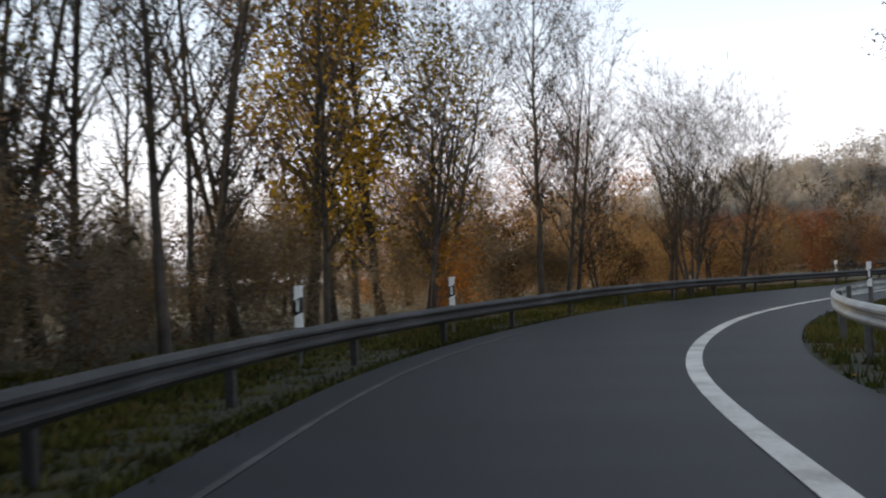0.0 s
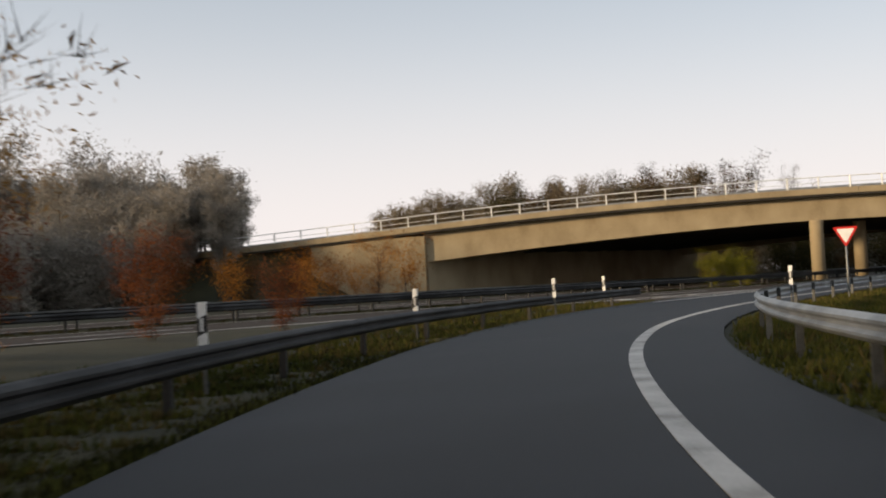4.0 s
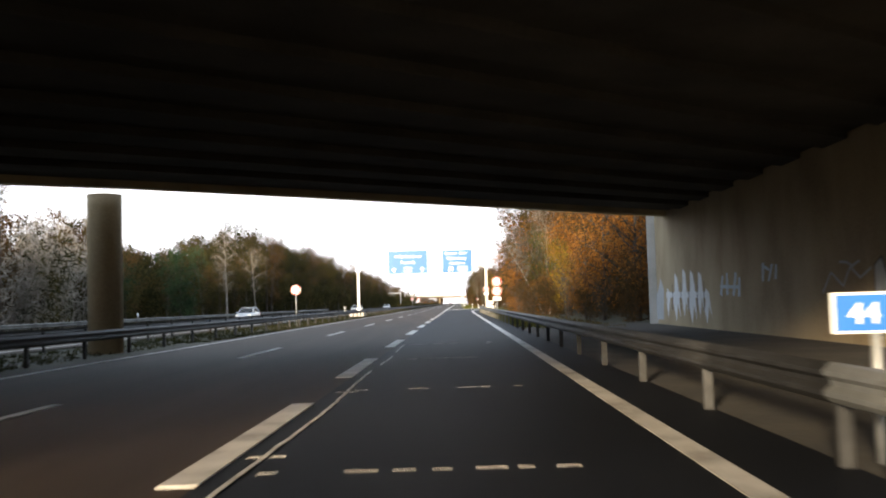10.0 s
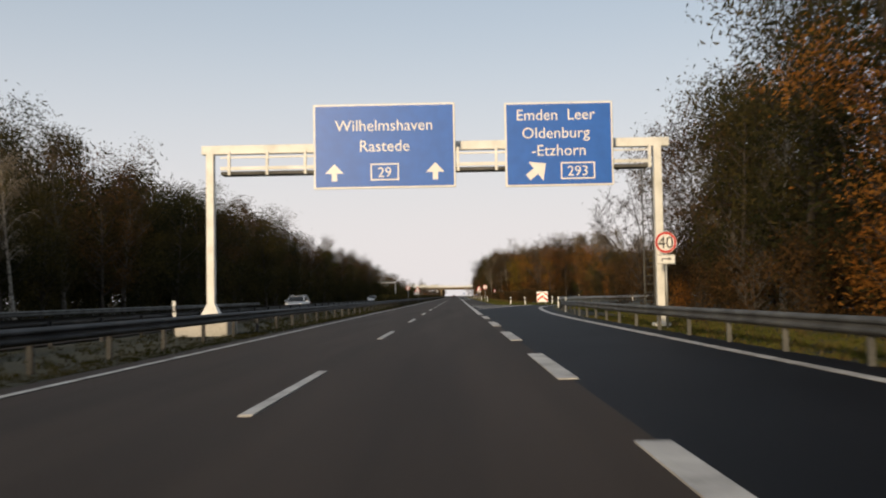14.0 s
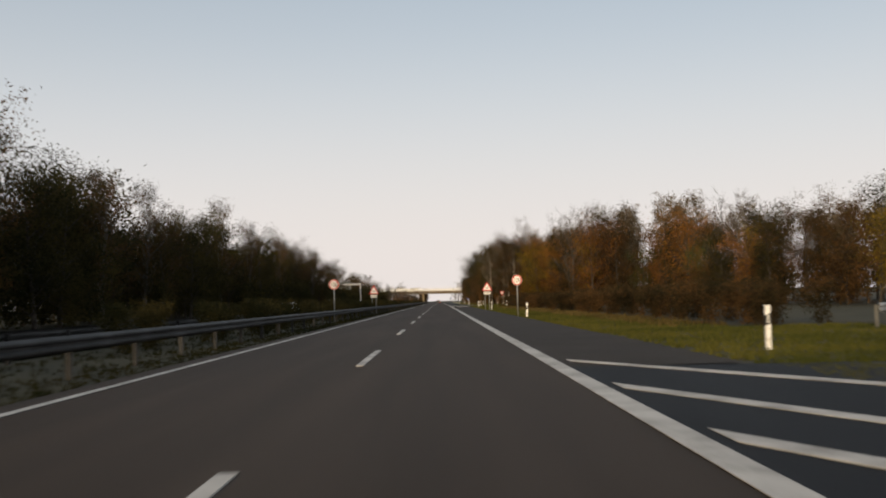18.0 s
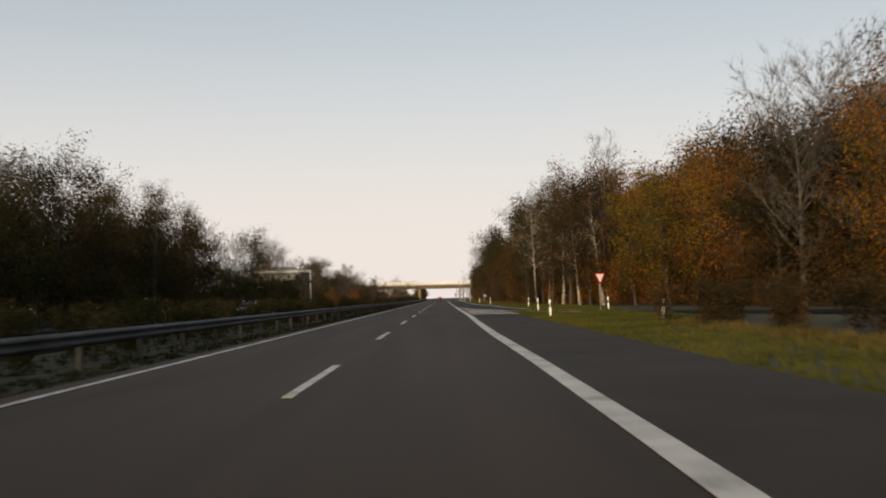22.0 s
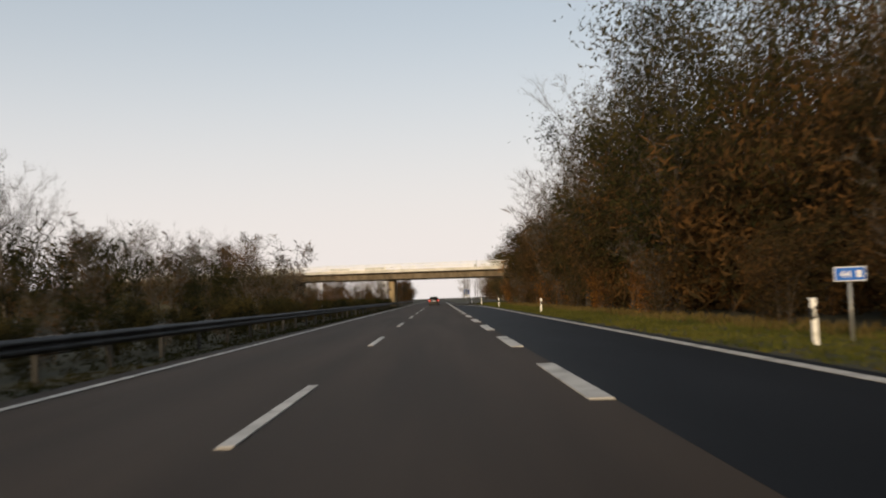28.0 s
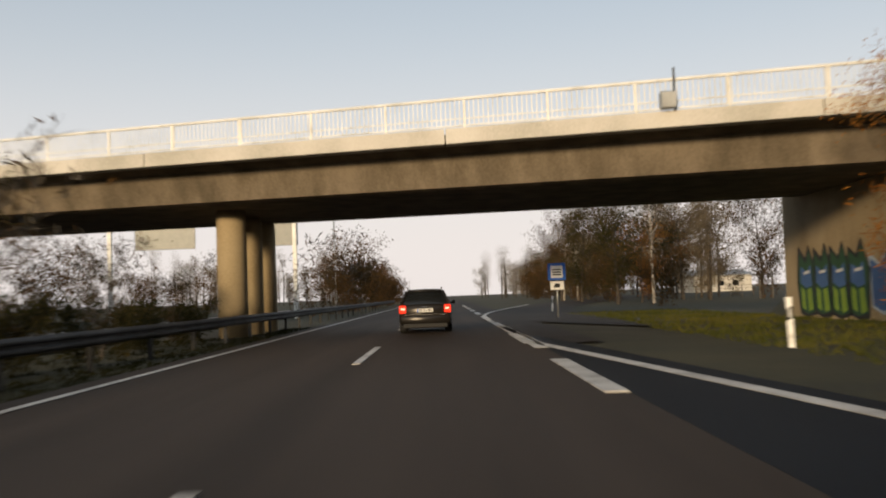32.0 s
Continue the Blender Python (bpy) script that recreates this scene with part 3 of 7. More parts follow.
stripe([(1.9, y) for y in (666, 672, 680)], 0.3, "solid_line")
# a ragged white seam beside the solid line, with short ticks across it
jr = random.Random(12)
for y0, y1 in ((12.5, 19.6), (19.7, 27.4), (27.5, 36.0), (36.1, 44.2), (46, 49.5), (51.5, 56)):
    stripe([(2.25 + 0.035 * math.sin(0.55 * y) + jr.uniform(-0.014, 0.014), y, 0) for y in np.linspace(y0, y1, 22)], 0.045 if y0 < 45 else 0.03, "old_line", 0.009)
for y0 in (17.6, 25.1, 33.3, 39.6):
    stripe([(2.08, y0 - 0.01, 0), (2.42, y0 + 0.01, 0)], 0.016, "tick", 0.001)
# pale sealed joints across the weaving lane under the bridge
for y0 in (16.0, 24.3, 32.43, 39.9, 48.2, 56.6):
    x0 = 2.34
    while x0 < 4.95:
        x1 = x0 + jr.uniform(0.1, 0.35)
        if jr.random() < 0.72:
            stripe([(x0, y0 + jr.uniform(-0.012, 0.012), 0), (x1, y0 + jr.uniform(-0.012, 0.012), 0)], 0.016, "sealed_joint", 0.0)
        x0 = x1 + jr.uniform(0.03, 0.2)
# ramp lines
for lo in range(0, len(RAMP) - 1, 12):
    seg = range(lo, min(lo + 13, len(RAMP)))
    stripe([ramp_point(i, float(np.interp(i, [0, 90, 112, 122, 130, 138, 143, 150, 158, 163, 179, 189], [0.0, 0.0, -0.08, -0.04, 0.0, 0.06, -0.04, -0.1, -0.11, -0.05, -0.05, 0.0]))) for i in seg], 0.22 if lo < 118 else 0.26, "edge_line")
stripe([(5.92, y) for y in (26, 80, 140)], 0.24, "edge_line")
stripe(edge_line([(5.92, 140), (6.0, 160), (6.5, 180), (8.4, 205), (12.3, 221), (18.5, 236)]), 0.3, "edge_line")
left = [(8.6, -35.6), (7.7, -31.2), (6.6, -26.5), (5.75, -22.7), (4.7, -17.6), (3.55, -12.4), (2.6, -6.5), (2.05, 0.5)]
nose = [Vector((p.x, p.y, nose_z(p.x, p.y))) for p in smooth_line(left, 2.0)]
stripe(nose, 0.28, "gore_line", 0.016)
thin = [ramp_point(i, -3.62) for i in range(0, ramp_index(56, -81.5), 2)]
for lo in range(0, len(thin) - 1, 7):
    stripe(thin[lo:lo + 8], 0.07, "faint_line", 0.008, PAINT_FAINT)
# chevrons in the three gores
for y in (-29.9, -26.7, -23.5, -20.3, -17.4, -14.5, -11.8):
    def across(u, yy):
        xr = float(np.interp(yy, [-36, -31.2, -26.5, -22.7, -17.6, -12.4, -6.5], [8.6, 7.7, 6.6, 5.75, 4.7, 3.55, 2.6]))
        px = 2.0 + u * (xr - 2.0)
        return px, yy, nose_z(px, yy)

    patch([across(0, y), across(0.38, y - 1.85), across(0.38, y - 0.9), across(0, y + 0.85)], 0.016)
    patch([across(0.38, y - 1.35), across(0.9, y + 1.75), across(0.9, y + 2.3), across(0.38, y - 0.9)], 0.017)
for apex, lft, rgt in (((3.35, 205.3), (2.2, 208.6), (4.6, 207.6)), ((3.95, 209.7), (2.15, 214.2), (7.2, 215.8)), ((4.4, 214.2), (2.15, 219.6), (9.0, 221.4)), ((4.75, 217.9), (2.15, 224.6), (6.8, 221.4))):
    w = 0.85
    patch([(lft[0], lft[1], 0), (apex[0], apex[1], 0), (apex[0], apex[1] + w, 0), (lft[0], lft[1] + w, 0)], 0.018)
    patch([(apex[0], apex[1], 0), (rgt[0], rgt[1], 0), (rgt[0] - 0.1, rgt[1] + w, 0), (apex[0], apex[1] + w, 0)], 0.018)
patch([(2.2, 230.4, 0), (6.5, 221.6, 0), (6.8, 221.9, 0), (2.2, 231.0, 0)], 0.016)
stripe(edge_line([(2.1, 196), (4.6, 207), (7.2, 216.5), (9.1, 222)]), 0.25, "gore_line")
for lft, end in (((2.2, 397.4), (5.35, 393.6)), ((2.2, 401.7), (5.3, 397.3)), ((2.2, 405.3), (5.45, 401.5))):
    patch([(lft[0], lft[1] - 1.5, 0), (end[0], end[1] - 1.1, 0), (end[0], end[1], 0), (lft[0], lft[1], 0)], 0.018)
for lft, apex, rgt, w in (((2.2, 408.2), (4.25, 404.9), (5.75, 408.9), 1.5), ((2.2, 412.6), (3.9, 409.6), (4.9, 412.2), 1.4), ((2.25, 417.2), (3.75, 413.2), (4.35, 414.2), 1.2), ((2.2, 423.2), (3.1, 420.2), (3.5, 421.0), 1.0), ((2.2, 428.6), (2.7, 426.6), (2.9, 427.2), 0.8)):
    patch([(lft[0], lft[1], 0), (apex[0], apex[1], 0), (apex[0], apex[1] + w, 0), (lft[0], lft[1] + w, 0)], 0.018)
    patch([(apex[0], apex[1], 0), (rgt[0], rgt[1], 0), (rgt[0] - 0.3, rgt[1] + w * 0.7, 0), (apex[0], apex[1] + w, 0)], 0.018)
stripe(edge_line([(9.6, 392.5), (6.6, 402.9), (6.1, 405.3), (5.7, 407.4), (5.25, 409.4), (4.5, 415), (3.6, 420), (2.7, 430), (2.1, 440)]), 0.25, "gore_line", 0.022)
stripe(edge_line([(12.4, 396.6), (8.65, 407.6), (7.9, 414), (6.85, 431), (6.6, 450), (5.55, 478), (5.5, 560), (5.5, 612), (5.15, 634), (4.4, 647), (2.0, 668)]), 0.25, "edge_line")
stripe(edge_line([(2.0, 668), (2.0, 700), (4.6, 722), (8.0, 742)]), 0.22, "edge_line")


# ---- the skew motorway bridge over the carriageways ----
def bridge_box(g, a0, a1, n0, n1, z0, z1, pieces=12, deeper=0.0):
    """A beam along the bridge, cut into pieces so that it follows the slight fall; it may deepen to the west."""
    aa = [a0 + (a1 - a0) * i / pieces for i in range(pieces + 1)]
    verts, faces = [], []
    for a in aa:
        zb = z0 - deeper * max(0.0, a - 30) / 33
        verts += [on_bridge(a, n0, zb), on_bridge(a, n1, zb), on_bridge(a, n1, z1), on_bridge(a, n0, z1)]
    for i in range(pieces):
        for j in range(4):
            faces.append((4 * i + j, 4 * i + (j + 1) % 4, 4 * i + 4 + (j + 1) % 4, 4 * i + 4 + j))
    k = 4 * pieces
    return g.add(verts, faces + [(3, 2, 1, 0), (k, k + 1, k + 2, k + 3)])


def motorway_bridge():
    b = thing("motorway_bridge", "wide skew concrete motorway bridge with weathered ochre edge beams", "bridge", "", "structure")
    part("deck_slab", bridge_box(Geo(), -24, 92, 0.35, BRIDGE_WIDE - 0.35, 6.4, 7.3), CONCRETE_SHADE, b)
    for n0 in (0.0, BRIDGE_WIDE - 0.6):
        part("edge_beam", bridge_box(Geo(), -0.2, 63.0, n0, n0 + 0.6, 5.1, 7.14, 12, 0.65), CONCRETE, b, "ochre weathered concrete edge beam")
    for n0 in np.arange(2.4, BRIDGE_WIDE - 2.5, 2.7):
        part("girder", bridge_box(Geo(), 0, 63.2, n0, n0 + 1.3, 5.14, 6.5, 6), CONCRETE_SHADE, b)
    part("soffit_panel", bridge_box(Geo(), 0, 63.2, 0.6, BRIDGE_WIDE - 0.6, 5.34, 6.45, 6), CONCRETE_SHADE, b)
    for n0, n1 in ((-0.85, 0.5), (BRIDGE_WIDE - 0.5, BRIDGE_WIDE + 0.85)):
        part("cantilever", bridge_box(Geo(), -22, 92, n0, n1, 7.1, 7.3), CONCRETE_SHADE, b)
    for n0, n1 in ((-0.95, -0.25), (BRIDGE_WIDE + 0.25, BRIDGE_WIDE + 0.95)):
        for a0 in range(-24, 92, 8):
            part("parapet_cap", bridge_box(Geo(), a0 + 0.02, a0 + 7.98, n0, n1, 7.28, 7.78, 2), CONCRETE, b)
        part("handrail", Geo().tube([on_bridge(a, n0 + 0.3, 8.78) for a in range(-24, 93, 4)], [0.04] * 30), RAIL_WHITE, b, "pale painted tubular handrail", True)
        part("mid_rail", Geo().tube([on_bridge(a, n0 + 0.3, 8.26) for a in range(-24, 93, 4)], [0.025] * 30, 6), RAIL_WHITE, b, "", True)
        post = Geo().soft_box(-0.05, 0.05, -0.05, 0.05, 0, 1.0, 0.01).mesh("railing_post", RAIL_WHITE)
        for a in np.arange(-22, 91, 2.6):
            part("railing_post", post, RAIL_WHITE, b).location = on_bridge(a, n0 + 0.3, 7.77)
    for n0 in (0.9, BRIDGE_WIDE - 0.9):
        part("crash_barrier", Geo().sweep([on_bridge(a, n0, 7.32) for a in range(-24, 93, 8)], [(-0.05, 0.5), (0.04, 0.56), (-0.04, 0.65), (0.04, 0.74), (-0.05, 0.8)]), STEEL, b)
        bp = Geo().box(-0.06, 0.06, -0.04, 0.04, 0, 0.75).mesh("barrier_post", STEEL)
        for a in np.arange(-23, 91, 2.0):
            part("barrier_post", bp, STEEL, b).location = on_bridge(a, n0 + 0.12, 7.32)
    # piers in the median
    for i in range(6):
        y = (12.4, 20.8, 29.3, 38.0, 47.8, 58.0)[i]
        r = (Vector((-8.05, y)) - BRIDGE)
        top = 4.74 + bridge_rise(r.dot(ALONG))
        g = Geo().tube([(-8.05, y, -0.3), (-8.05, y, top + 0.12), (-8.05, y, top + (0.62 if i else 0.37))], [0.58, 0.58, 0.58], 24)
        part("pier", g, CONCRETE, b, "round weathered concrete pier", True)
    # abutments
    for y0, y1 in ((29.0, 44.0), (44.03, 59.0), (59.03, 73.6)):
        g = Geo().box(13.9, 15.1, y0, y1, -0.4, 5.3)
        part("abutment_panel", g, CONCRETE, b, "board-marked concrete abutment wall with spray paint")
    part("abutment_pilaster", Geo().soft_box(-0.1, 1.2, -0.75, 0.0, -0.3, 7.14, 0.05, Matrix.Translation((14.1, 29.2, 0)) @ pose(0, 0, 0, 0, 0, 37.65)), CONCRETE, b)
    part("wing_wall", Geo().soft_box(1.15, 16.5, -0.45, 0.1, -0.3, 7.09, 0.04, Matrix.Translation((14.1, 29.2, 0)) @ pose(0, 0, 0, 0, 0, 37.65)), CONCRETE, b, "tall ochre concrete wing wall")
    part("wing_wall", Geo().soft_box(0, 14, -0.1, 0.5, -0.3, 6.6, 0.04, Matrix.Translation((13.95, 73.7, 0)) @ pose(0, 0, 0, 0, 0, 52)), CONCRETE_PALE, b, "pale concrete wing wall")
    for y0, y1 in ((-8.8, 13.7), (13.73, 36.2)):
        part("abutment_panel", Geo().box(-36.7, -35.4, y0, y1, -0.4, 4.3), CONCRETE, b)
    part("wing_wall", Geo().soft_box(-11, 0.0, -0.45, 0.1, -0.3, 5.75, 0.04, Matrix.Translation((-35.4, -8.95, 0)) @ pose(0, 0, 0, 0, 0, 37.65)), CONCRETE, b, "weathered concrete wing wall")
    part("bridge_road", bridge_box(Geo(), -60, 130, 0.5, BRIDGE_WIDE - 0.5, 7.29, 7.33), ASPHALT, b)


motorway_bridge()


def far_beam(g, section, xs):
    """A closed section of (metres behind the south edge, height) carried along the far bridge."""
    k = len(section)
    verts = [on_far(x, n, z) for x in xs for n, z in section]
    faces = [(i * k + j, (i + 1) * k + j, (i + 1) * k + (j + 1) % k, i * k + (j + 1) % k) for i in range(len(xs) - 1) for j in range(k)]
    return g.add(verts, faces + [tuple(range(k)), tuple(range((len(xs) - 1) * k, len(xs) * k))[::-1]])


def far_bridge():
    b = thing("far_bridge", "slender skew concrete overbridge with white baluster railing", "bridge", "", "structure")
    w = FAR_WIDE
    section = [(0.15, 5.8), (1.5, 5.62), (1.9, 4.62), (2.3, 4.55), (w - 2.0, 4.55), (w - 1.6, 4.62), (w - 1.2, 5.62), (w - 0.15, 5.8), (w - 0.15, 6.02), (0.15, 6.02)]
    part("deck", far_beam(Geo(), section, [-70, -25, -8, 13.2, 70]), CONCRETE_DECK_SHADE, b, "streaked concrete box deck, brown-grey for the overhang's shade")
    for n0, near in ((0.0, True), (w - 0.6, False)):
        for x in range(-70, 70, 10):
            part("edge_cap", far_beam(Geo(), [(n0, 5.72), (n0 + 0.6, 5.72), (n0 + 0.6, 6.17), (n0, 6.17)], [x + 0.02, x + 9.98]), CONCRETE_PALE, b, "pale concrete edge cap")
        n = n0 + 0.25
        part("handrail", Geo().tube([on_far(-70, n, 7.08), on_far(70, n, 7.08)], [0.05, 0.05]), RAIL_WHITE, b, "white painted handrail", True)
        part("bottom_rail", Geo().tube([on_far(-70, n, 6.27), on_far(70, n, 6.27)], [0.03, 0.03], 6), RAIL_WHITE, b)
        part("mid_rail", Geo().tube([on_far(-70, n, 6.48), on_far(70, n, 6.48)], [0.022, 0.022], 6), RAIL_WHITE, b)
        post = Geo().soft_box(-0.04, 0.04, -0.04, 0.04, 0, 0.92, 0.008).mesh("railing_post", RAIL_WHITE)
        for x in np.arange(-69, 70, 2.4):
            part("railing_post", post, RAIL_WHITE, b).location = on_far(x, n, 6.16)
        bars = Geo()
        if near:
            bar = Geo().box(-0.014, 0.014, -0.014, 0.014, 0, 0.82).mesh("baluster", RAIL_WHITE)
            for i in range(290):
                part("baluster", bar, RAIL_WHITE, b).location = on_far(-26 + 0.14 * i, n, 6.26)
        for x in np.r_[np.arange(-70, -26.1, 0.16), np.arange(14.7, 70, 0.16)] if near else np.arange(-70, 70, 0.28):
            p = on_far(x, n, 6.26)
            bars.box(p.x - 0.014, p.x + 0.014, p.y - 0.014, p.y + 0.014, p.z, p.z + 0.82)
        tagged(part("balusters", bars, RAIL_WHITE, b), kind="stuff")
    for y in (681.0, 684.2, 687.3):
        part("pier", Geo().tube([(-8.05, y, -0.3), (-8.05, y, 4.35), (-8.05, y, 4.68)], [0.55, 0.55, 0.5], 24), CONCRETE, b, "round ochre concrete pier", True)
    for x0, x1 in ((13.1, 14.6), (-26.4, -24.9)):
        xo = x0 if x0 > 0 else x1
        f = far_front(xo)
        g = Geo().add([(x, y, z) for x in (x0, x1) for y, z in ((f - 5, -0.4), (f + w, -0.4), (f + w, 2.4), (f + w, 5.4), (f + w - 1, 4.6), (f + 1, 4.6), (f + 0.6, 5.5), (f - 0.6, 5.5), (f - 5, 3.6))],
                      [tuple(range(9)), tuple(range(17, 8, -1))] + [(k, k + 9, (k + 1) % 9 + 9, (k + 1) % 9) for k in range(9)])
        part("abutment", g, CONCRETE, b, "ochre concrete abutment and wing wall")
    p = on_far(6.15, -0.02, 6.25)
    part("equipment_box", Geo().soft_box(p.x - 0.22, p.x + 0.22, p.y - 0.3, p.y - 0.02, p.z - 0.05, p.z + 0.42, 0.03), STEEL, b, "grey metal cabinet on the railing")
    part("equipment_pole", Geo().tube([(p.x + 0.2, p.y - 0.1, p.z - 0.1), (p.x + 0.2, p.y - 0.1, p.z + 1.1)], [0.03, 0.03], 8), STEEL_DULL, b)


far_bridge()


# ---- spray paint on the abutments ----
def scrawl(name, label, strokes, place, material, width=0.09):
    """Sprayed strokes, a few millimetres off the wall; (across, up) pairs."""
    t = thing(name, label, "graffiti")
    for s in strokes:
        g = Geo()
        for (u0, v0), (u1, v1) in zip(s, s[1:]):
            d = Vector((u1 - u0, v1 - v0))
            if d.length < 1e-4:
                continue
            q = Vector((-d.y, d.x)).normalized() * width / 2
            e = d.normalized() * width * 0.35
            c = [Vector((u0, v0)) - e + q, Vector((u0, v0)) - e - q, Vector((u1, v1)) + e - q, Vector((u1, v1)) + e + q]
            g.add([place(p.x, p.y) for p in c], [(0, 1, 2, 3)])
        part("stroke", g, material, t)
    return t


SPRAY_WHITE = plain("spray_white", (0.62, 0.64, 0.66), 0.7)
SPRAY_BLACK = plain("spray_black", (0.02, 0.02, 0.022), 0.7)
SPRAY_GREEN = plain("spray_green", (0.2, 0.32, 0.03), 0.7)
SPRAY_BLUE = plain("spray_blue", (0.05, 0.12, 0.3), 0.7)
rnd = random.Random(5)


def jagged(n, u0, u1, v0, v1):
    out = []
    for i in range(n):
        u = u0 + (u1 - u0) * i / (n - 1)
        out.append((u + rnd.uniform(-0.1, 0.1), (v0 if i % 2 else v1) + rnd.uniform(-0.2, 0.2)))
    return out


def sprayed(name, label, shapes, place):
    """Flat sprayed fields and strokes on a wall: (material, lift, corners as (along, up))."""
    t = thing(name, label, "graffiti")
    for material, lift, corners in shapes:
        part("sprayed_field", Geo().add([place(u, v, lift) for u, v in corners], [tuple(range(len(corners)))]), material, t)
    return t


def outline(corners, width, material, lift):
    """Strokes along a closed figure."""
    out = []
    for (u0, v0), (u1, v1) in zip(corners, corners[1:] + corners[:1]):
        d = Vector((u1 - u0, v1 - v0)).normalized()
        n, e = Vector((-d.y, d.x)) * width * rnd.uniform(0.35, 0.65), d * width * 0.4
        out.append((material, lift, [(u0 - e.x + n.x, v0 - e.y + n.y), (u0 - e.x - n.x, v0 - e.y - n.y), (u1 + e.x - n.x, v1 + e.y - n.y), (u1 + e.x + n.x, v1 + e.y + n.y)]))
    return out


wall_a = lambda u, v, lift=0.004: Vector((13.896 - lift, u, v))  # noqa: E731
SPRAY_GREY = plain("spray_silver_grey", (0.36, 0.38, 0.4), 0.7)
SPRAY_PALE = plain("spray_pale_blue", (0.42, 0.5, 0.58), 0.7)
# silver letters with long spikes
fields = []
for k, (u, top, foot) in enumerate(((71.0, 1.7, 0.3), (69.3, 2.35, 0.15), (67.7, 2.5, 0.35), (66.3, 2.4, 0.1), (64.9, 2.3, 0.4), (63.8, 1.6, 0.15))):
    w = 0.55 + 0.15 * (k % 2)
    fields.append((SPRAY_WHITE, 0.004 + 0.001 * k, [(u + w, foot + 0.9), (u + 0.1, foot), (u - 0.25, foot + 0.8), (u - w, foot + 0.2), (u - w * 0.8, top - 0.9), (u - 0.3, top - 0.2), (u + 0.2, top), (u + 0.3, top - 0.8)]))
fields.append((SPRAY_WHITE, 0.011, [(71.4, 1.25), (71.4, 1.5), (63.6, 1.45), (63.6, 1.2)]))
fields += [(SPRAY_BLACK, 0.013, [(u, 0.7), (u - 0.14, 0.7), (u - 0.28, 1.9), (u - 0.2, 1.9)]) for u in (70.2, 68.5, 67.0, 65.5, 64.4)]
fields.append((SPRAY_GREY, 0.004, [(75.4, 0.15), (72.2, 0.2), (71.9, 1.6), (72.6, 2.2), (73.4, 1.5), (75.2, 1.4)]))
sprayed("graffiti", "spiky silver-white sprayed letters on the abutment", fields, wall_a)
sprayed("graffiti", "pale blue sprayed scribble on the abutment", [(SPRAY_PALE, 0.004 + 0.001 * k, c) for k, c in enumerate(([(61.9, 1.3), (61.6, 1.25), (61.3, 2.0), (61.5, 2.05)], [(61.0, 1.3), (60.7, 1.3), (60.7, 2.1), (60.95, 2.1)], [(61.8, 1.55), (59.4, 1.5), (59.4, 1.62), (61.8, 1.68)], [(60.2, 1.25), (59.9, 1.25), (59.5, 2.05), (59.8, 2.1)], [(59.5, 1.2), (59.2, 1.25), (59.1, 1.9), (59.35, 1.9)]))], wall_a)
sprayed("graffiti", "small white sprayed tag on the abutment", [(SPRAY_PALE, 0.004 + 0.001 * k, c) for k, c in enumerate(([(56.7, 1.7), (56.5, 1.7), (56.4, 2.3), (56.65, 2.3)], [(56.5, 2.25), (55.9, 2.1), (55.9, 2.0), (56.5, 2.12)], [(56.1, 1.7), (55.9, 1.7), (55.5, 2.2), (55.7, 2.25)], [(55.4, 1.75), (55.2, 1.75), (55.1, 2.2), (55.3, 2.2)]))], wall_a)
scrawl("graffiti", "thin pale sprayed lines on the abutment", [jagged(6, 48.2, 51.3, 1.45, 1.75), jagged(4, 48.9, 50.2, 1.9, 2.15)], lambda u, v: wall_a(u, v, 0.005), SPRAY_GREY, 0.07)
for lab, u0, u1, top, tint in (("tall grey sprayed letters outlined in black", 34.5, 41.0, 2.05, SPRAY_GREY), ("faded tall sprayed letters on the abutment", 41.9, 48.2, 2.1, SPRAY_GREY)):
    rnd = random.Random(int(u0))
    shapes, n = [], 4
    for k in range(n):
        c0, c1 = u0 + (u1 - u0) * k / n + 0.08, u0 + (u1 - u0) * (k + 1) / n - 0.08
        m = (c0 + c1) / 2
        figure = [(c0, rnd.uniform(0.1, 0.35)), (c0 + 0.45, rnd.uniform(0.1, 0.3)), (m, rnd.uniform(0.7, 1.0)), (c1 - 0.4, rnd.uniform(0.1, 0.3)), (c1, rnd.uniform(0.15, 0.4)), (c1 - 0.1, top - rnd.uniform(0, 0.25)), (m + 0.2, top), (m - 0.1, top - 0.5), (c0 + 0.15, top - rnd.uniform(0, 0.15))]
        shapes.append((tint, 0.004 + 0.0005 * k, figure))
        shapes += outline(figure, 0.1 if u0 < 41 else 0.05, SPRAY_BLACK, 0.008)
    sprayed("graffiti", lab, shapes, wall_a)
scrawl("graffiti", "small black sprayed letters beside the tall ones", [[(33.7, 1.5), (33.7, 2.15), (32.9, 2.2), (32.9, 1.6)], [(33.7, 1.85), (32.9, 1.9)]], lambda u, v: wall_a(u, v, 0.005), SPRAY_BLACK, 0.09)
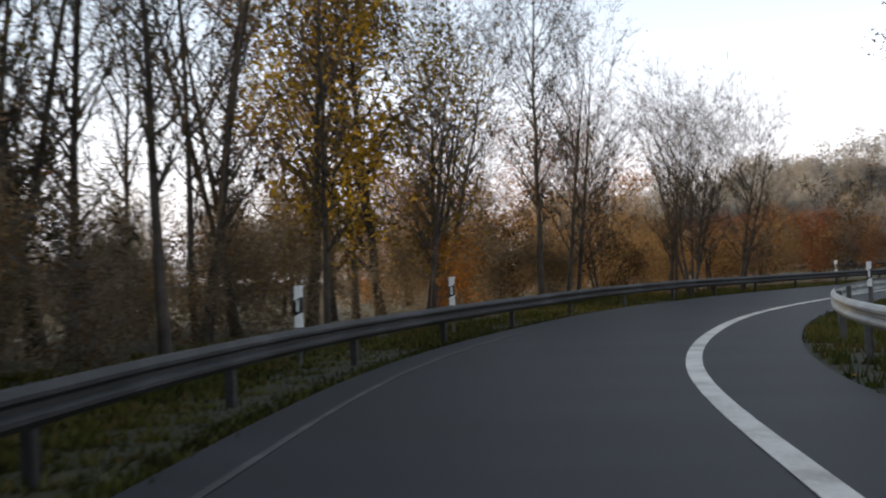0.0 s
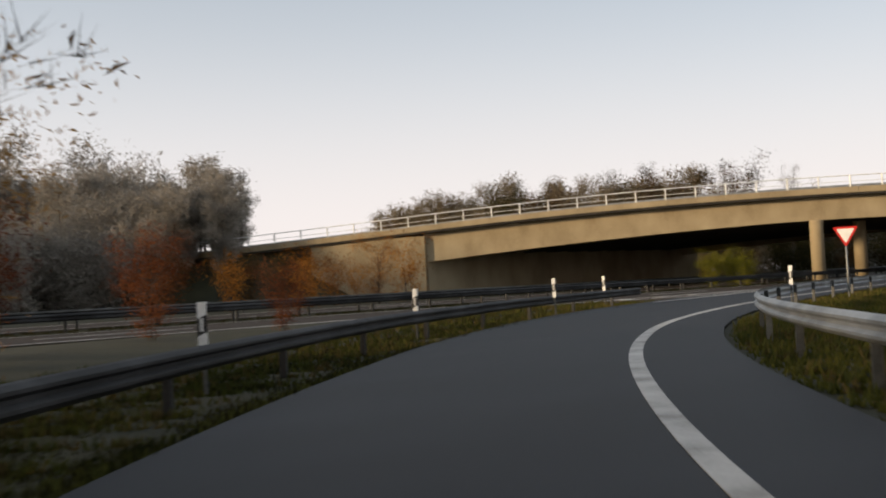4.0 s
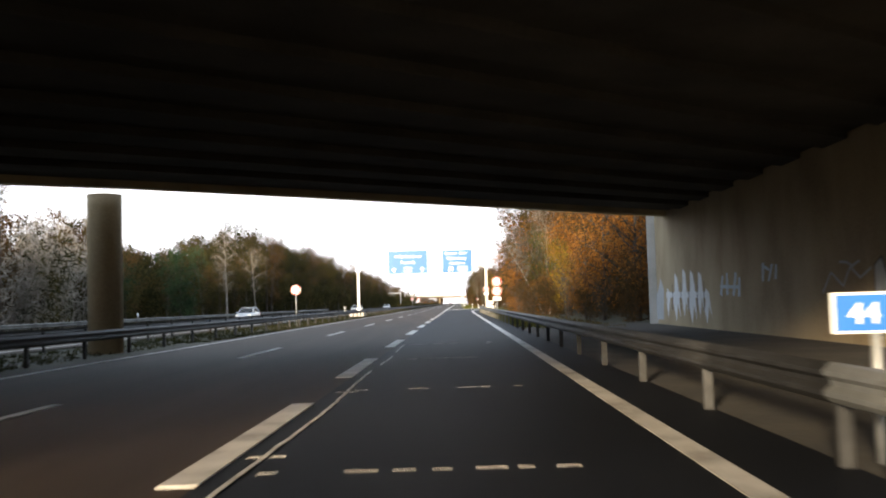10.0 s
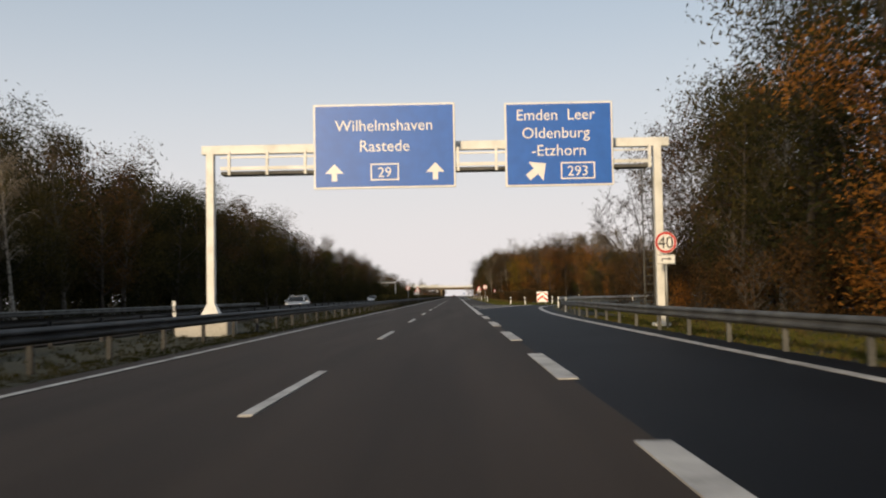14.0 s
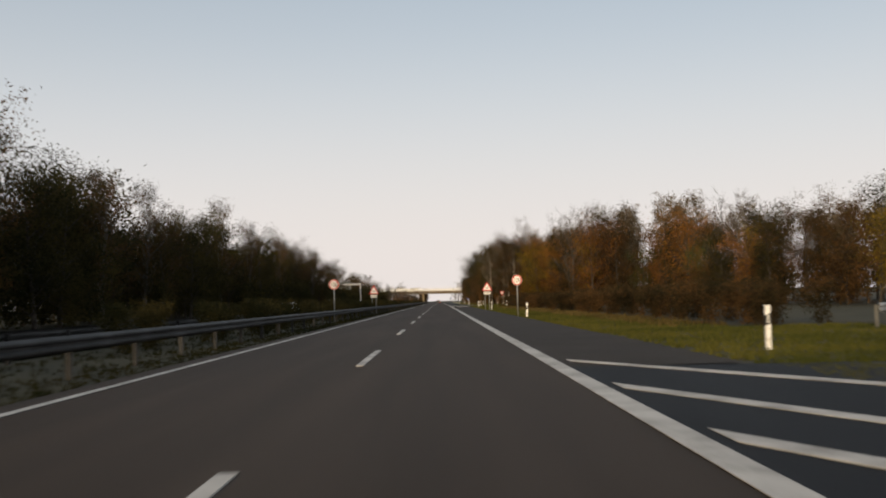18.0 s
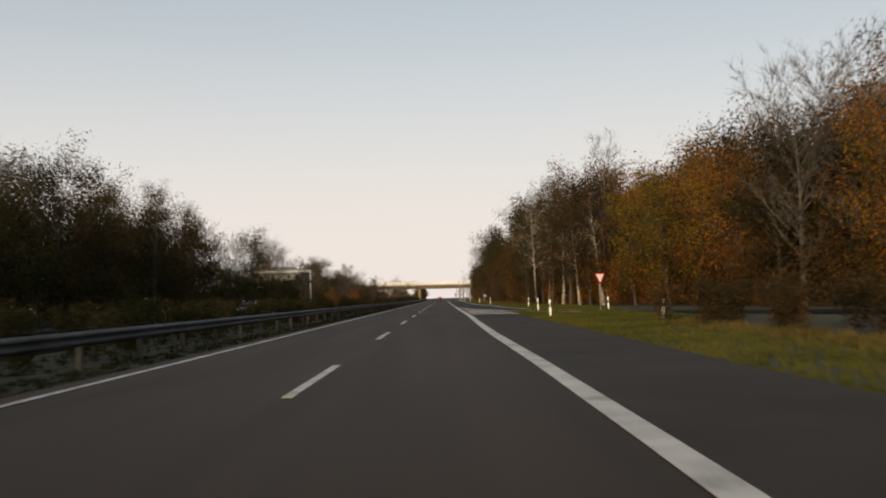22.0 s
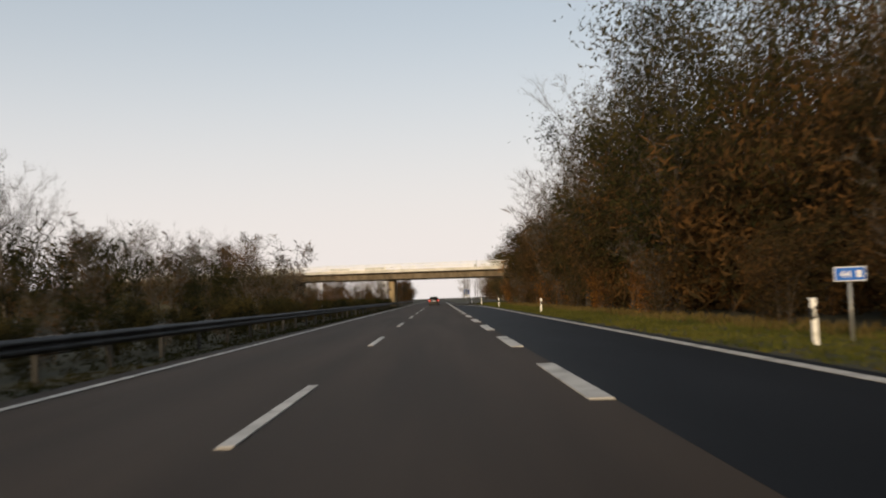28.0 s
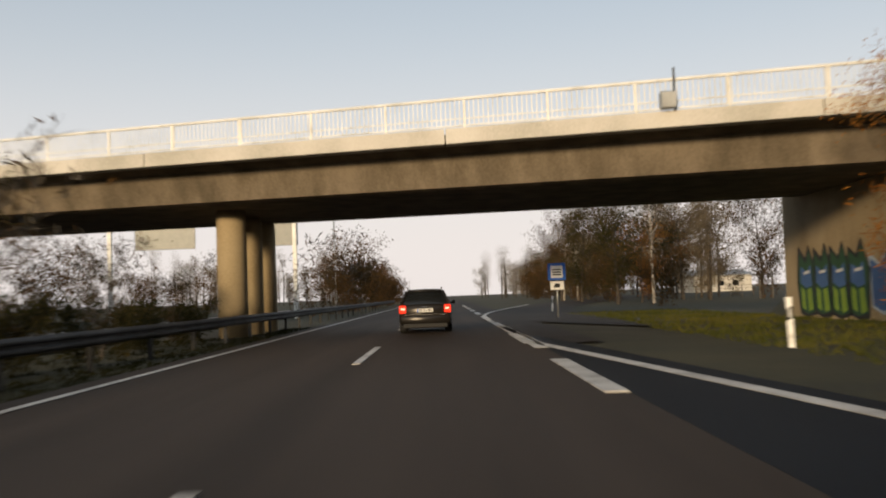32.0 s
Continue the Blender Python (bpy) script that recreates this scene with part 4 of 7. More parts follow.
# the colourful piece under the far bridge
SPRAY_DARK = plain("spray_dark_green", (0.02, 0.075, 0.03), 0.7)
wall_b = lambda u, v, lift=0.004: Vector((13.096 - lift, u, v))  # noqa: E731
rnd = random.Random(8)
shapes = []
for k in range(4):
    c0 = 675.3 + 1.5 * k
    base = [(c0, 0.1), (c0 + 0.72, 0.0), (c0 + 1.37, 0.15), (c0 + 1.58, 1.2), (c0 + 1.37, 2.2 + rnd.uniform(0, 0.4)), (c0 + 0.72, 2.0), (c0 + 0.36, 2.5), (c0 - 0.2, 1.6)]
    shapes.append((SPRAY_DARK, 0.004 + 0.0006 * k, base))
    shapes.append((SPRAY_BLUE, 0.0075, [(c0 + 0.18, 1.1), (c0 + 0.72, 1.0), (c0 + 1.30, 1.2), (c0 + 1.22, 1.8), (c0 + 0.65, 1.6), (c0 + 0.25, 1.85)]))
    shapes.append((SPRAY_GREEN, 0.0085, [(c0 + 0.14, 0.25), (c0 + 0.58, 0.15), (c0 + 0.65, 0.95), (c0 + 0.29, 1.0)]))
    shapes.append((SPRAY_GREEN, 0.0085, [(c0 + 0.86, 0.2), (c0 + 1.22, 0.3), (c0 + 1.26, 1.05), (c0 + 0.90, 0.9)]))
    shapes.append((SPRAY_WHITE, 0.0095, [(c0 + 0.36, 1.55), (c0 + 0.94, 1.5), (c0 + 0.94, 1.6), (c0 + 0.36, 1.66)]))
    shapes += outline(base, 0.14, SPRAY_BLACK, 0.0105)
sprayed("graffiti", "green, yellow and blue sprayed letters with black outlines", shapes, wall_b)
shapes = []
for k in range(2):
    c0 = 672.0 + 1.6 * k
    base = [(c0, 0.3), (c0 + 0.7, 0.2), (c0 + 1.4, 0.4), (c0 + 1.5, 2.0), (c0 + 0.8, 1.7), (c0 + 0.1, 2.2)]
    shapes.append((SPRAY_BLUE, 0.004 + 0.0006 * k, base))
    shapes += outline(base, 0.1, SPRAY_PALE, 0.007)
sprayed("graffiti", "blue sprayed letters with pale outlines", shapes, wall_b)


# ---- crash barriers ----
def guardrail(label, line, face, spacing=2, top=0.78, rot=None, steel=None, group=""):
    """W-beam on posts along ground points about a metre apart; the beam faces the right (1) or the left (-1) of the line."""
    t = thing("guardrail", label, "guardrail", group)
    pr = [(0.0, top), (0.03, top - 0.015), (0.075, top - 0.06), (0.075, top - 0.095), (0.02, top - 0.135), (0.02, top - 0.175), (0.075, top - 0.215), (0.075, top - 0.25), (0.03, top - 0.295), (0.0, top - 0.31)]
    pr = pr + [(a - 0.012, z) for a, z in reversed(pr[1:-1])]
    pr = [(a * face, z) for a, z in pr]
    if face < 0:
        pr = pr[::-1]
    for i in range(0, len(line) - 1, 4):
        seg = line[i:i + 5]
        lap = [seg[0] + Vector((0, 0, 0.002 * (i // 4 % 2)))] + [p + Vector((0, 0, 0.002 * (i // 4 % 2))) for p in seg[1:]]
        if len(lap) > 1:
            part("beam", Geo().sweep(lap, pr), steel or STEEL, t)
    post = Geo().box(-0.03, 0.03, -0.05, 0.05, -0.25, top - 0.06)
    post.box(-0.05, 0.05, -0.055, -0.045, -0.25, top - 0.06)
    post_steel = STEEL_DARK if steel is STEEL_DARK else STEEL_DULL
    post = post.mesh("post", post_steel)
    for i in range(0, len(line), spacing):
        d = line[min(i + 1, len(line) - 1)] - line[max(i - 1, 0)]
        side = Vector((d.y, -d.x, 0)).normalized()
        ob = part("post", post, post_steel, t)
        ob.location = line[i] - side * 0.06 * face
        ob.rotation_euler = (0, 0, math.atan2(d.y, d.x))
    return t


def metres(points, step=1.0):
    return resample([Vector(p) for p in points], max(2, round(sum((Vector(b) - Vector(a)).length for a, b in zip(points, points[1:])) / step) + 1))


end_l = ramp_index(12.2, -31.4)
guardrail("dark galvanised crash barrier along the outside of the ramp", [ramp_point(i, float(np.interp(i, [50, 60, 66, 76, 90, 110, 125], [-5.1, -4.8, -4.75, -5.15, -5.2, -5.55, -5.55])), -0.2) for i in range(0, end_l)], 1, 4, steel=STEEL_DARK)
merge = [ramp_point(i, np.interp(RAMP[i].y, [-10, 12, 26], [2.2, 1.05, 0.85])) for i in range(0, len(RAMP))]
guardrail("galvanised crash barrier along the inside of the ramp", merge[:len(merge) // 2 + 1], -1, 4)
guardrail("galvanised crash barrier from the ramp to the bridge", merge[len(merge) // 2:] + metres([(6.77, 27, 0), (6.76, 32, 0)]), -1, 4)
# darker steel on this stretch imitates the bridge's shade
guardrail("crash barrier darkened for the shade under the bridge", metres([(6.76, 32, 0), (6.75, 80, 0)]), -1, 4, steel=STEEL_DARK)
# duller steel here paints in the barrier's shaded side
guardrail("galvanised crash barrier from the bridge to the exit, dulled for shade", metres([(6.75, 80, 0), (6.75, 100, 0), (6.75, 150, 0), (7.2, 168, 0), (8.2, 186, -0.1), (8.6, 191, -0.7)]), -1, 4, steel=STEEL_DULL)
guardrail("dull galvanised median crash barrier", metres([(-7.2, y, 0) for y in (-110, 120, 380)], 2.0), 1, 2, steel=STEEL_DARK)
guardrail("dull galvanised median crash barrier, mossy and darkened for shade", metres([(-7.2, y, 0) for y in (380, 780)], 2.0), 1, 2, steel=STEEL_DARK)
guardrail("dark median barrier of the opposite carriageway", metres([(-11.1, y, 0) for y in (-100, 120, 380)], 2.0), -1, 2, steel=STEEL_DARK)
guardrail("galvanised barrier on the far side of the opposite carriageway", metres([(-23.2, y, 0) for y in (-60, 230)], 2.0), 1, 2, steel=STEEL_DULL)
guardrail("galvanised crash barrier inside the exit curve", metres([(13.8, 243, 0.0), (20, 252, 0), (28, 261, 0), (40, 268, 0)], 1.0), 1)


# ---- marker posts ----
def marker_post(foot, label):
    t = thing("marker_post", label, "marker post", "roadside marker posts")
    prof = [(-0.06, 0.0), (0.06, 0.0), (0.045, 0.1), (0, 0.13), (-0.045, 0.1)]

    def shell(z0, z1, grow=0.0, slope=0.0):
        g, k = Geo(), len(prof)
        v = []
        for z in (z0, z1):
            v += [(x * (1 + grow), (y - 0.05) * (1 + grow), z + slope * x) for x, y in prof]
        return g.add(v, [tuple(range(k))[::-1], tuple(range(k, 2 * k))] + [(j, (j + 1) % k, (j + 1) % k + k, j + k) for j in range(k)])

    part("body", shell(foot, 0.98), POST_WHITE, t)
    part("band", shell(0.56, 0.8, 0.06, 0.5), SIGN_BLACK, t, "black slanted band")
    part("reflector", Geo().soft_box(-0.025, 0.025, -0.062, -0.056, 0.6, 0.78, 0.002), REFLECTOR, t, "pale rectangular reflector")
    cap = Geo().box(-0.058, 0.058, -0.05, 0.075, 0.98, 1.0)
    part("cap", cap, POST_WHITE, t)
    return t


first = marker_post(-0.2, "white plastic roadside marker post with a black band")
short = marker_post(0.36, "short white marker post with a black band on a steel stake")
short_used, first_used, stakes = False, False, []
rnd = random.Random(3)
spots = [(16.8, -39.7, 0.3), (9.75, -10.6, 0.3), (7.45, 16, 0.3), (7.28, 31.2, 0.35), (7.3, 118, 0.35), (7.95, 181, 0), (9.7, 203, 0), (7.05, 233.5, 0), (8.2, 224.8, 0), (11.8, 230.1, 0),
         (5.6, 278, 0), (5.95, 329.5, 0), (6.6, 384.5, 0), (10.6, 372.5, 0), (12.9, 401.4, 0), (7.85, 405, 0), (9.6, 434, 0), (7.7, 481, 0), (7.9, 531, 0), (7.2, 580, 0), (6.8, 622, 0), (6.65, 664.0, 0), (6.5, 706, 0),
         (33, 263, 0), (26, 256, 0), (20.5, 356, 0), (29, 342, 0), (-10.2, 52, 0.2), (-10.4, 150, 0.2), (-23.9, 60, 0.2), (-23.9, 110, 0.2)]
spots += [(10.8, -44.5, 0.25), (5.65, -35.2, 0.25)]
for px, py in ((63.0, -88.9), (54.9, -86.9), (27.7, -70.5), (21.3, -63.3), (14.9, -54.0)):
    p = ramp_point(ramp_index(px, py), -5.85, -0.2)
    spots.append((p.x, p.y, p.z + 0.3))
for near in ((31, -66), (41, -75), (50, -80)):
    p = ramp_point(ramp_index(*near), 2.55)
    spots.append((p.x, p.y, p.z + 0.3))
for k, (x, y, z) in enumerate(spots):
    base = z if z else ground_z(x, y)
    yaw = 0 if y > 0 else math.degrees(math.atan2(-(RAMP[min(ramp_index(x, y) + 1, len(RAMP) - 1)] - RAMP[ramp_index(x, y)]).x, (RAMP[min(ramp_index(x, y) + 1, len(RAMP) - 1)] - RAMP[ramp_index(x, y)]).y))
    m = pose(x, y, base, rnd.uniform(-2, 2), rnd.uniform(-2.5, 2.5), yaw + rnd.uniform(-8, 8))
    if z:
        ob, short_used = (copy_thing(short, m) if short_used else short), True
    else:
        ob, first_used = (copy_thing(first, m) if first_used else first), True
    ob.matrix_basis = m
    if z:
        stakes.append((ob, z))
for ob, z in stakes:
    part("stake", Geo().tube([(0, 0.0, -z - 0.1), (0, 0.0, 0.4)], [0.03, 0.03], 8), STEEL_DULL, ob)


# ---- traffic signs; every board faces -y and is turned by its thing ----
def pole(t, z, x=0.0, y=0.05, r=0.038):
    part("pole", Geo().tube([(x, y, -0.3), (x, y, z)], [r, r], 10), STEEL, t, "galvanised steel pole", True)
    part("pole_cap", Geo().tube([(x, y, z), (x, y, z + 0.012)], [r * 1.1, r * 1.1], 10), SIGN_BLACK, t)


def round_limit(t, text, z, r=0.375, x=0.0):
    board = part("board", Geo().disc(x, 0.0, z, r, 0.02), SIGN_WHITE, t, "white round board", False)
    ring, k = Geo(), 40
    for i in range(k):
        a0, a1 = i * math.tau / k, (i + 1) * math.tau / k
        ring.add([(x + q * math.cos(a), -0.006, z + q * math.sin(a)) for q, a in ((r * 0.96, a0), (r * 0.96, a1), (r * 0.76, a1), (r * 0.76, a0))], [(0, 1, 2, 3)])
    part("red_ring", ring, SIGN_RED, board, "red border ring")
    s = 0.5 if len(text) > 2 else 0.58
    letters(text, s * r / 0.375, x, -0.006, z - s * 0.35 * r / 0.375, SIGN_BLACK, board, "numerals", 0.008, stretch=0.74 if len(text) > 2 else 0.92)


def speed_sign(x, y, z, label, text="100", r=0.375, turn=0.0, more=()):
    t = thing("speed_sign", label, "traffic sign", "speed limit signs", "", pose(x, y, 0, 0, 0, turn))
    pole(t, z + r)
    round_limit(t, text, z, r)
    for kind, zz in more:
        if kind == "40":
            round_limit(t, "40", zz, r)
        else:
            b = part("arrow_plate", Geo().soft_box(-0.3, 0.3, 0, 0.02, zz - 0.165, zz + 0.165, 0.004), SIGN_WHITE, t, "white plate with a black arrow")
            part("plate_border", Geo().plate([(-0.29, zz - 0.155), (0.29, zz - 0.155), (0.29, zz - 0.14), (-0.29, zz - 0.14)], -0.004, 0.003).plate([(-0.29, zz + 0.14), (0.29, zz + 0.14), (0.29, zz + 0.155), (-0.29, zz + 0.155)], -0.004, 0.003), SIGN_BLACK, b)
            part("arrow", Geo().plate([(-0.16, zz - 0.08), (-0.13, zz - 0.08), (-0.13, zz + 0.0), (0.08, zz + 0.0), (0.08, zz - 0.04), (0.19, zz + 0.016), (0.08, zz + 0.072), (0.08, zz + 0.032), (-0.16, zz + 0.032)], -0.006, 0.005), SIGN_BLACK, b)


speed_sign(6.95, 98.6, 2.8, "round 100 and 40 limit signs with arrow plate on one pole", "100", more=(("40", 2.08), ("arrow", 1.52)))
speed_sign(-7.95, 97.0, 2.6, "round white 100 limit sign with a red ring in the median", "100")
speed_sign(-7.95, 283.2, 2.62, "round white 100 limit sign with a red ring in the median", "100")
speed_sign(5.4, 283.0, 2.58, "round white 100 limit sign with a red ring on the verge", "100", turn=-4)
speed_sign(7.55, 146.2, 2.9, "round 40 limit sign with an arrow plate by the gantry", "40", more=(("arrow", 2.32),))


def triangle(cx, cz, side, up=True):
    h, s = side * 0.866, 1 if up else -1
    pts = []
    for ang in (90, 210, 330):
        c = Vector((math.cos(radians(ang)), math.sin(radians(ang)))) * side * 0.577
        for da in (-40, 0, 40):
            o = Vector((math.cos(radians(ang + da)), math.sin(radians(ang + da)))) * side * 0.05
            q = c * 0.9 + o
            pts.append((cx + q.x * s, cz + q.y * s))
    return pts


def give_way(x, y, z, turn, label, side=0.9):
    t = thing("give_way_sign", label, "traffic sign", "", "", pose(x, y, ground_z(x, y), 0, 0, turn))
    pole(t, z + side * 0.3)
    b = part("board", Geo().plate(triangle(0, z, side, False), 0, 0.02), SIGN_RED, t, "red bordered triangle")
    part("white_field", Geo().plate(triangle(0, z, side * 0.72, False), -0.006, 0.006), SIGN_WHITE, b)


give_way(14.67, -31.0, 2.65, 27, "white and red give-way triangle on a grey pole beside the ramp")
give_way(11.5, 396.2, 2.45, 30, "white and red give-way triangle at the joining slip road")


def deer_sign(x, y, z, label):
    """Warning triangle with a leaping animal drawn as plain dark bars, and a white plate beneath."""
    t = thing("warning_sign", label, "traffic sign", "wildlife warning signs", "", pose(x, y, 0))
    pole(t, z + 0.3, -0.25)
    pole(t, z + 0.3, 0.25)
    b = part("board", Geo().plate(triangle(0, z, 1.15), 0, 0.02), SIGN_RED, t, "red bordered warning triangle")
    part("white_field", Geo().plate(triangle(0, z, 0.84), -0.006, 0.006), SIGN_WHITE, b)
    g = Geo().plate([(-0.17, z - 0.02), (0.06, z + 0.07), (0.1, z + 0.0), (-0.12, z - 0.09)], -0.012, 0.005)
    g.plate([(0.04, z + 0.05), (0.1, z + 0.16), (0.17, z + 0.12), (0.1, z + 0.0)], -0.012, 0.005)
    g.plate([(0.06, z + 0.03), (0.2, z - 0.03), (0.2, z - 0.06), (0.06, z - 0.02)], -0.012, 0.005)
    g.plate([(-0.15, z - 0.03), (-0.22, z - 0.16), (-0.19, z - 0.17), (-0.1, z - 0.07)], -0.012, 0.005)
    part("symbol", g, SIGN_BLACK, b, "black leaping animal symbol")
    p = part("length_plate", Geo().soft_box(-0.4, 0.4, 0, 0.02, z - 0.78, z - 0.46, 0.004), SIGN_WHITE, t, "white plate with dark marks")
    g = Geo()
    for u in (-0.31, -0.14, 0.0, 0.14, 0.28):
        g.plate([(u - 0.035, z - 0.7), (u + 0.035, z - 0.7), (u + 0.035, z - 0.54), (u - 0.035, z - 0.54)], -0.005, 0.004)
    part("marks", g, SIGN_BLACK, p)


deer_sign(5.35, 327.2, 2.6, "red triangle wildlife warning sign with a white plate on the verge")
deer_sign(-8.2, 330.4, 2.6, "red triangle wildlife warning sign with a white plate in the median")


def kilometre_sign(x, y, z, label):
    t = thing("kilometre_sign", label, "traffic sign", "kilometre signs", "", pose(x, y, 0, 0, 0, -4))
    pole(t, z + 0.1)
    b = part("board", Geo().soft_box(-0.34, 0.34, 0, 0.02, z - 0.16, z + 0.16, 0.004), SIGN_WHITE, t, "white edged blue board")
    part("blue_field", Geo().plate([(-0.32, z - 0.14), (0.32, z - 0.14), (0.32, z + 0.14), (-0.32, z + 0.14)], -0.006, 0.006), SIGN_BLUE, b)
    letters("44", 0.24, -0.1, -0.01, z - 0.085, SIGN_WHITE, b, "numerals", 0.006)
    for u, w in ((0.19, 0.09),):
        part("mark", Geo().plate([(u - w / 2, z - 0.08), (u + w / 2, z - 0.08), (u + w / 2, z + 0.08), (u - w / 2, z + 0.08)], -0.01, 0.004), SIGN_WHITE, b)


kilometre_sign(7.2, 32.2, 1.135, "small blue kilometre board with white figures behind the barrier")
kilometre_sign(9.0, 531.7, 1.42, "small blue kilometre board with white figures on the verge")


def gore_board(x, y):
    t = thing("chevron_board", "red and white arrow board at the exit nose", "traffic sign", "", "", pose(x, y, 0, 0, 0, -10))
    for px in (-0.4, 0.4):
        pole(t, 1.5, px)
    b = part("board", Geo().soft_box(-0.65, 0.65, 0, 0.03, 0.25, 1.5, 0.006), SIGN_WHITE, t, "white reflective board")
    for z0 in (0.3, 0.95):
        for s in (-1, 1):
            c = [(0, z0 + 0.5), (s * 0.62, z0 - 0.02), (s * 0.62, z0 + 0.26), (0, z0 + 0.78)]
            c = [(u, min(1.46, v)) for u, v in c]
            part("stripe", Geo().plate(c if s > 0 else c[::-1], -0.008, 0.006), SIGN_RED, b, "red slanted stripe")


gore_board(10.7, 230.8)


def parking_sign(x, y):
    t = thing("parking_sign", "blue sign with white inset and plate at the parking exit", "traffic sign", "", "", pose(x, y, 0))
    pole(t, 2.4)
    b = part("board", Geo().soft_box(-0.42, 0.42, 0, 0.025, 1.75, 2.55, 0.005), SIGN_BLUE, t)
    part("inset", Geo().plate([(-0.28, 1.86), (0.28, 1.86), (0.28, 2.44), (-0.28, 2.44)], -0.006, 0.005), SIGN_WHITE, b)
    for z in (1.98, 2.1, 2.22):
        part("mark", Geo().plate([(-0.2, z), (0.2, z), (0.2, z + 0.06), (-0.2, z + 0.06)], -0.011, 0.004), SIGN_BLACK, b)
    p = part("plate", Geo().soft_box(-0.32, 0.32, 0, 0.025, 1.3, 1.7, 0.005), SIGN_WHITE, t)
    part("mark", Geo().plate([(-0.18, 1.4), (0.12, 1.4), (0.16, 1.58), (-0.08, 1.6)], -0.006, 0.005), SIGN_BLACK, p)


parking_sign(5.15, 691)


# ---- the sign gantry ----
def gantry():
    t = thing("sign_gantry", "pale galvanised gantry with two blue direction boards over the motorway", "sign gantry")
    y = 147.6
    for x, lab in ((-8.4, "left"), (7.62, "right")):
        part("leg", Geo().soft_box(x - 0.14, x + 0.14, y - 0.14, y + 0.14, 0.45 if x < 0 else 0, 6.7, 0.02), RAIL_WHITE, t, "pale painted steel leg")
        part("foot", Geo().add([(x - 0.36, y - 0.3, 0.6), (x + 0.36, y - 0.3, 0.6), (x + 0.36, y + 0.3, 0.6), (x - 0.36, y + 0.3, 0.6), (x - 0.15, y - 0.15, 1.05), (x + 0.15, y - 0.15, 1.05), (x + 0.15, y + 0.15, 1.05), (x - 0.15, y + 0.15, 1.05)],
             [(0, 1, 5, 4), (1, 2, 6, 5), (2, 3, 7, 6), (3, 0, 4, 7), (3, 2, 1, 0), (4, 5, 6, 7)]) if x < 0 else Geo().soft_box(x - 0.28, x + 0.28, y - 0.28, y + 0.28, 0.0, 0.12, 0.02), RAIL_WHITE, t, "flared foot")
    part("plinth", Geo().soft_box(-9.5, -7.65, y - 0.8, y + 0.8, -0.2, 0.6, 0.04), CONCRETE_PALE, t, "pale concrete plinth")
    part("top_chord", Geo().soft_box(-8.7, 8.05, y - 0.13, y + 0.13, 6.42, 6.74, 0.02), RAIL_WHITE, t)
    part("walkway", Geo().soft_box(-7.9, 7.2, y - 0.55, y + 0.05, 5.62, 5.74, 0.01), STEEL_DULL, t, "dark grating walkway")
    part("lower_rail", Geo().box(-7.9, 7.2, y - 0.6, y - 0.55, 5.78, 5.9), RAIL_WHITE, t)
    part("upper_rail", Geo().box(-7.9, 7.2, y - 0.6, y - 0.56, 6.2, 6.26), RAIL_WHITE, t)
    for x in np.arange(-7.6, 7.3, 1.35):
        part("strut", Geo().soft_box(x - 0.05, x + 0.05, y - 0.62, y - 0.5, 5.6, 6.45, 0.01), RAIL_WHITE, t)
    for z in np.arange(0.6, 5.7, 0.3):
        part("ladder_rung", Geo().tube([(7.05, y - 0.05, z), (7.4, y - 0.05, z)], [0.015, 0.015], 6), STEEL_DULL, t)
    for x in (7.05, 7.4):
        part("ladder_rail", Geo().box(x - 0.02, x + 0.02, y - 0.07, y - 0.03, 0.4, 5.7), STEEL_DULL, t)
    yb = y - 0.72
    boards = []
    for x0, x1, z0, z1 in ((-4.58, 0.42, 5.02, 8.02), (2.16, 5.96, 4.98, 7.96)):
        b = part("direction_board", Geo().soft_box(x0, x1, yb, yb + 0.06, z0, z1, 0.02), SIGN_WHITE, t, "blue direction board with white lettering and border")
        part("blue_field", Geo().plate([(x0 + 0.07, z0 + 0.07), (x1 - 0.07, z0 + 0.07), (x1 - 0.07, z1 - 0.07), (x0 + 0.07, z1 - 0.07)], yb - 0.008, 0.008), SIGN_BLUE, b)
        boards.append(b)
        for k in range(3):
            xx = x0 + (x1 - x0) * (k + 0.5) / 3
            part("bracket", Geo().box(xx - 0.05, xx + 0.05, yb + 0.06, y - 0.55, 5.5, 7.6), STEEL, t)
    a, b = boards
    yl = yb - 0.014

    def arrow_up(x, z, h, parent, tilt=0.0):
        pts = [(-0.1, 0), (0.1, 0), (0.1, 0.28), (0.34, 0.28), (0, 0.64), (-0.34, 0.28), (-0.1, 0.28)]
        c, s = math.cos(radians(tilt)), math.sin(radians(tilt))
        part("arrow", Geo().plate([(x + (u * c + v * s) * h, z + (v * c - u * s) * h) for u, v in pts], yl, 0.006), SIGN_WHITE, parent, "white arrow")

    def number(x, z, text, parent):
        w = 0.5 + 0.1 * (len(text) - 2)
        part("number_frame", Geo().soft_box(x - w, x + w, yl, yl + 0.006, z - 0.1, z + 0.5, 0.002), SIGN_WHITE, parent, "white outlined road number")
        part("number_field", Geo().plate([(x - w + 0.05, z - 0.05), (x + w - 0.05, z - 0.05), (x + w - 0.05, z + 0.45), (x - w + 0.05, z + 0.45)], yl - 0.004, 0.004), SIGN_BLUE, parent)
        letters(text, 0.5, x, yl - 0.008, z + 0.02, SIGN_WHITE, parent, "road_number", 0.006)

    letters("Wilhelmshaven", 0.56, -2.08, yl, 7.06, SIGN_WHITE, a, "place_name", 0.008, stretch=1.0)
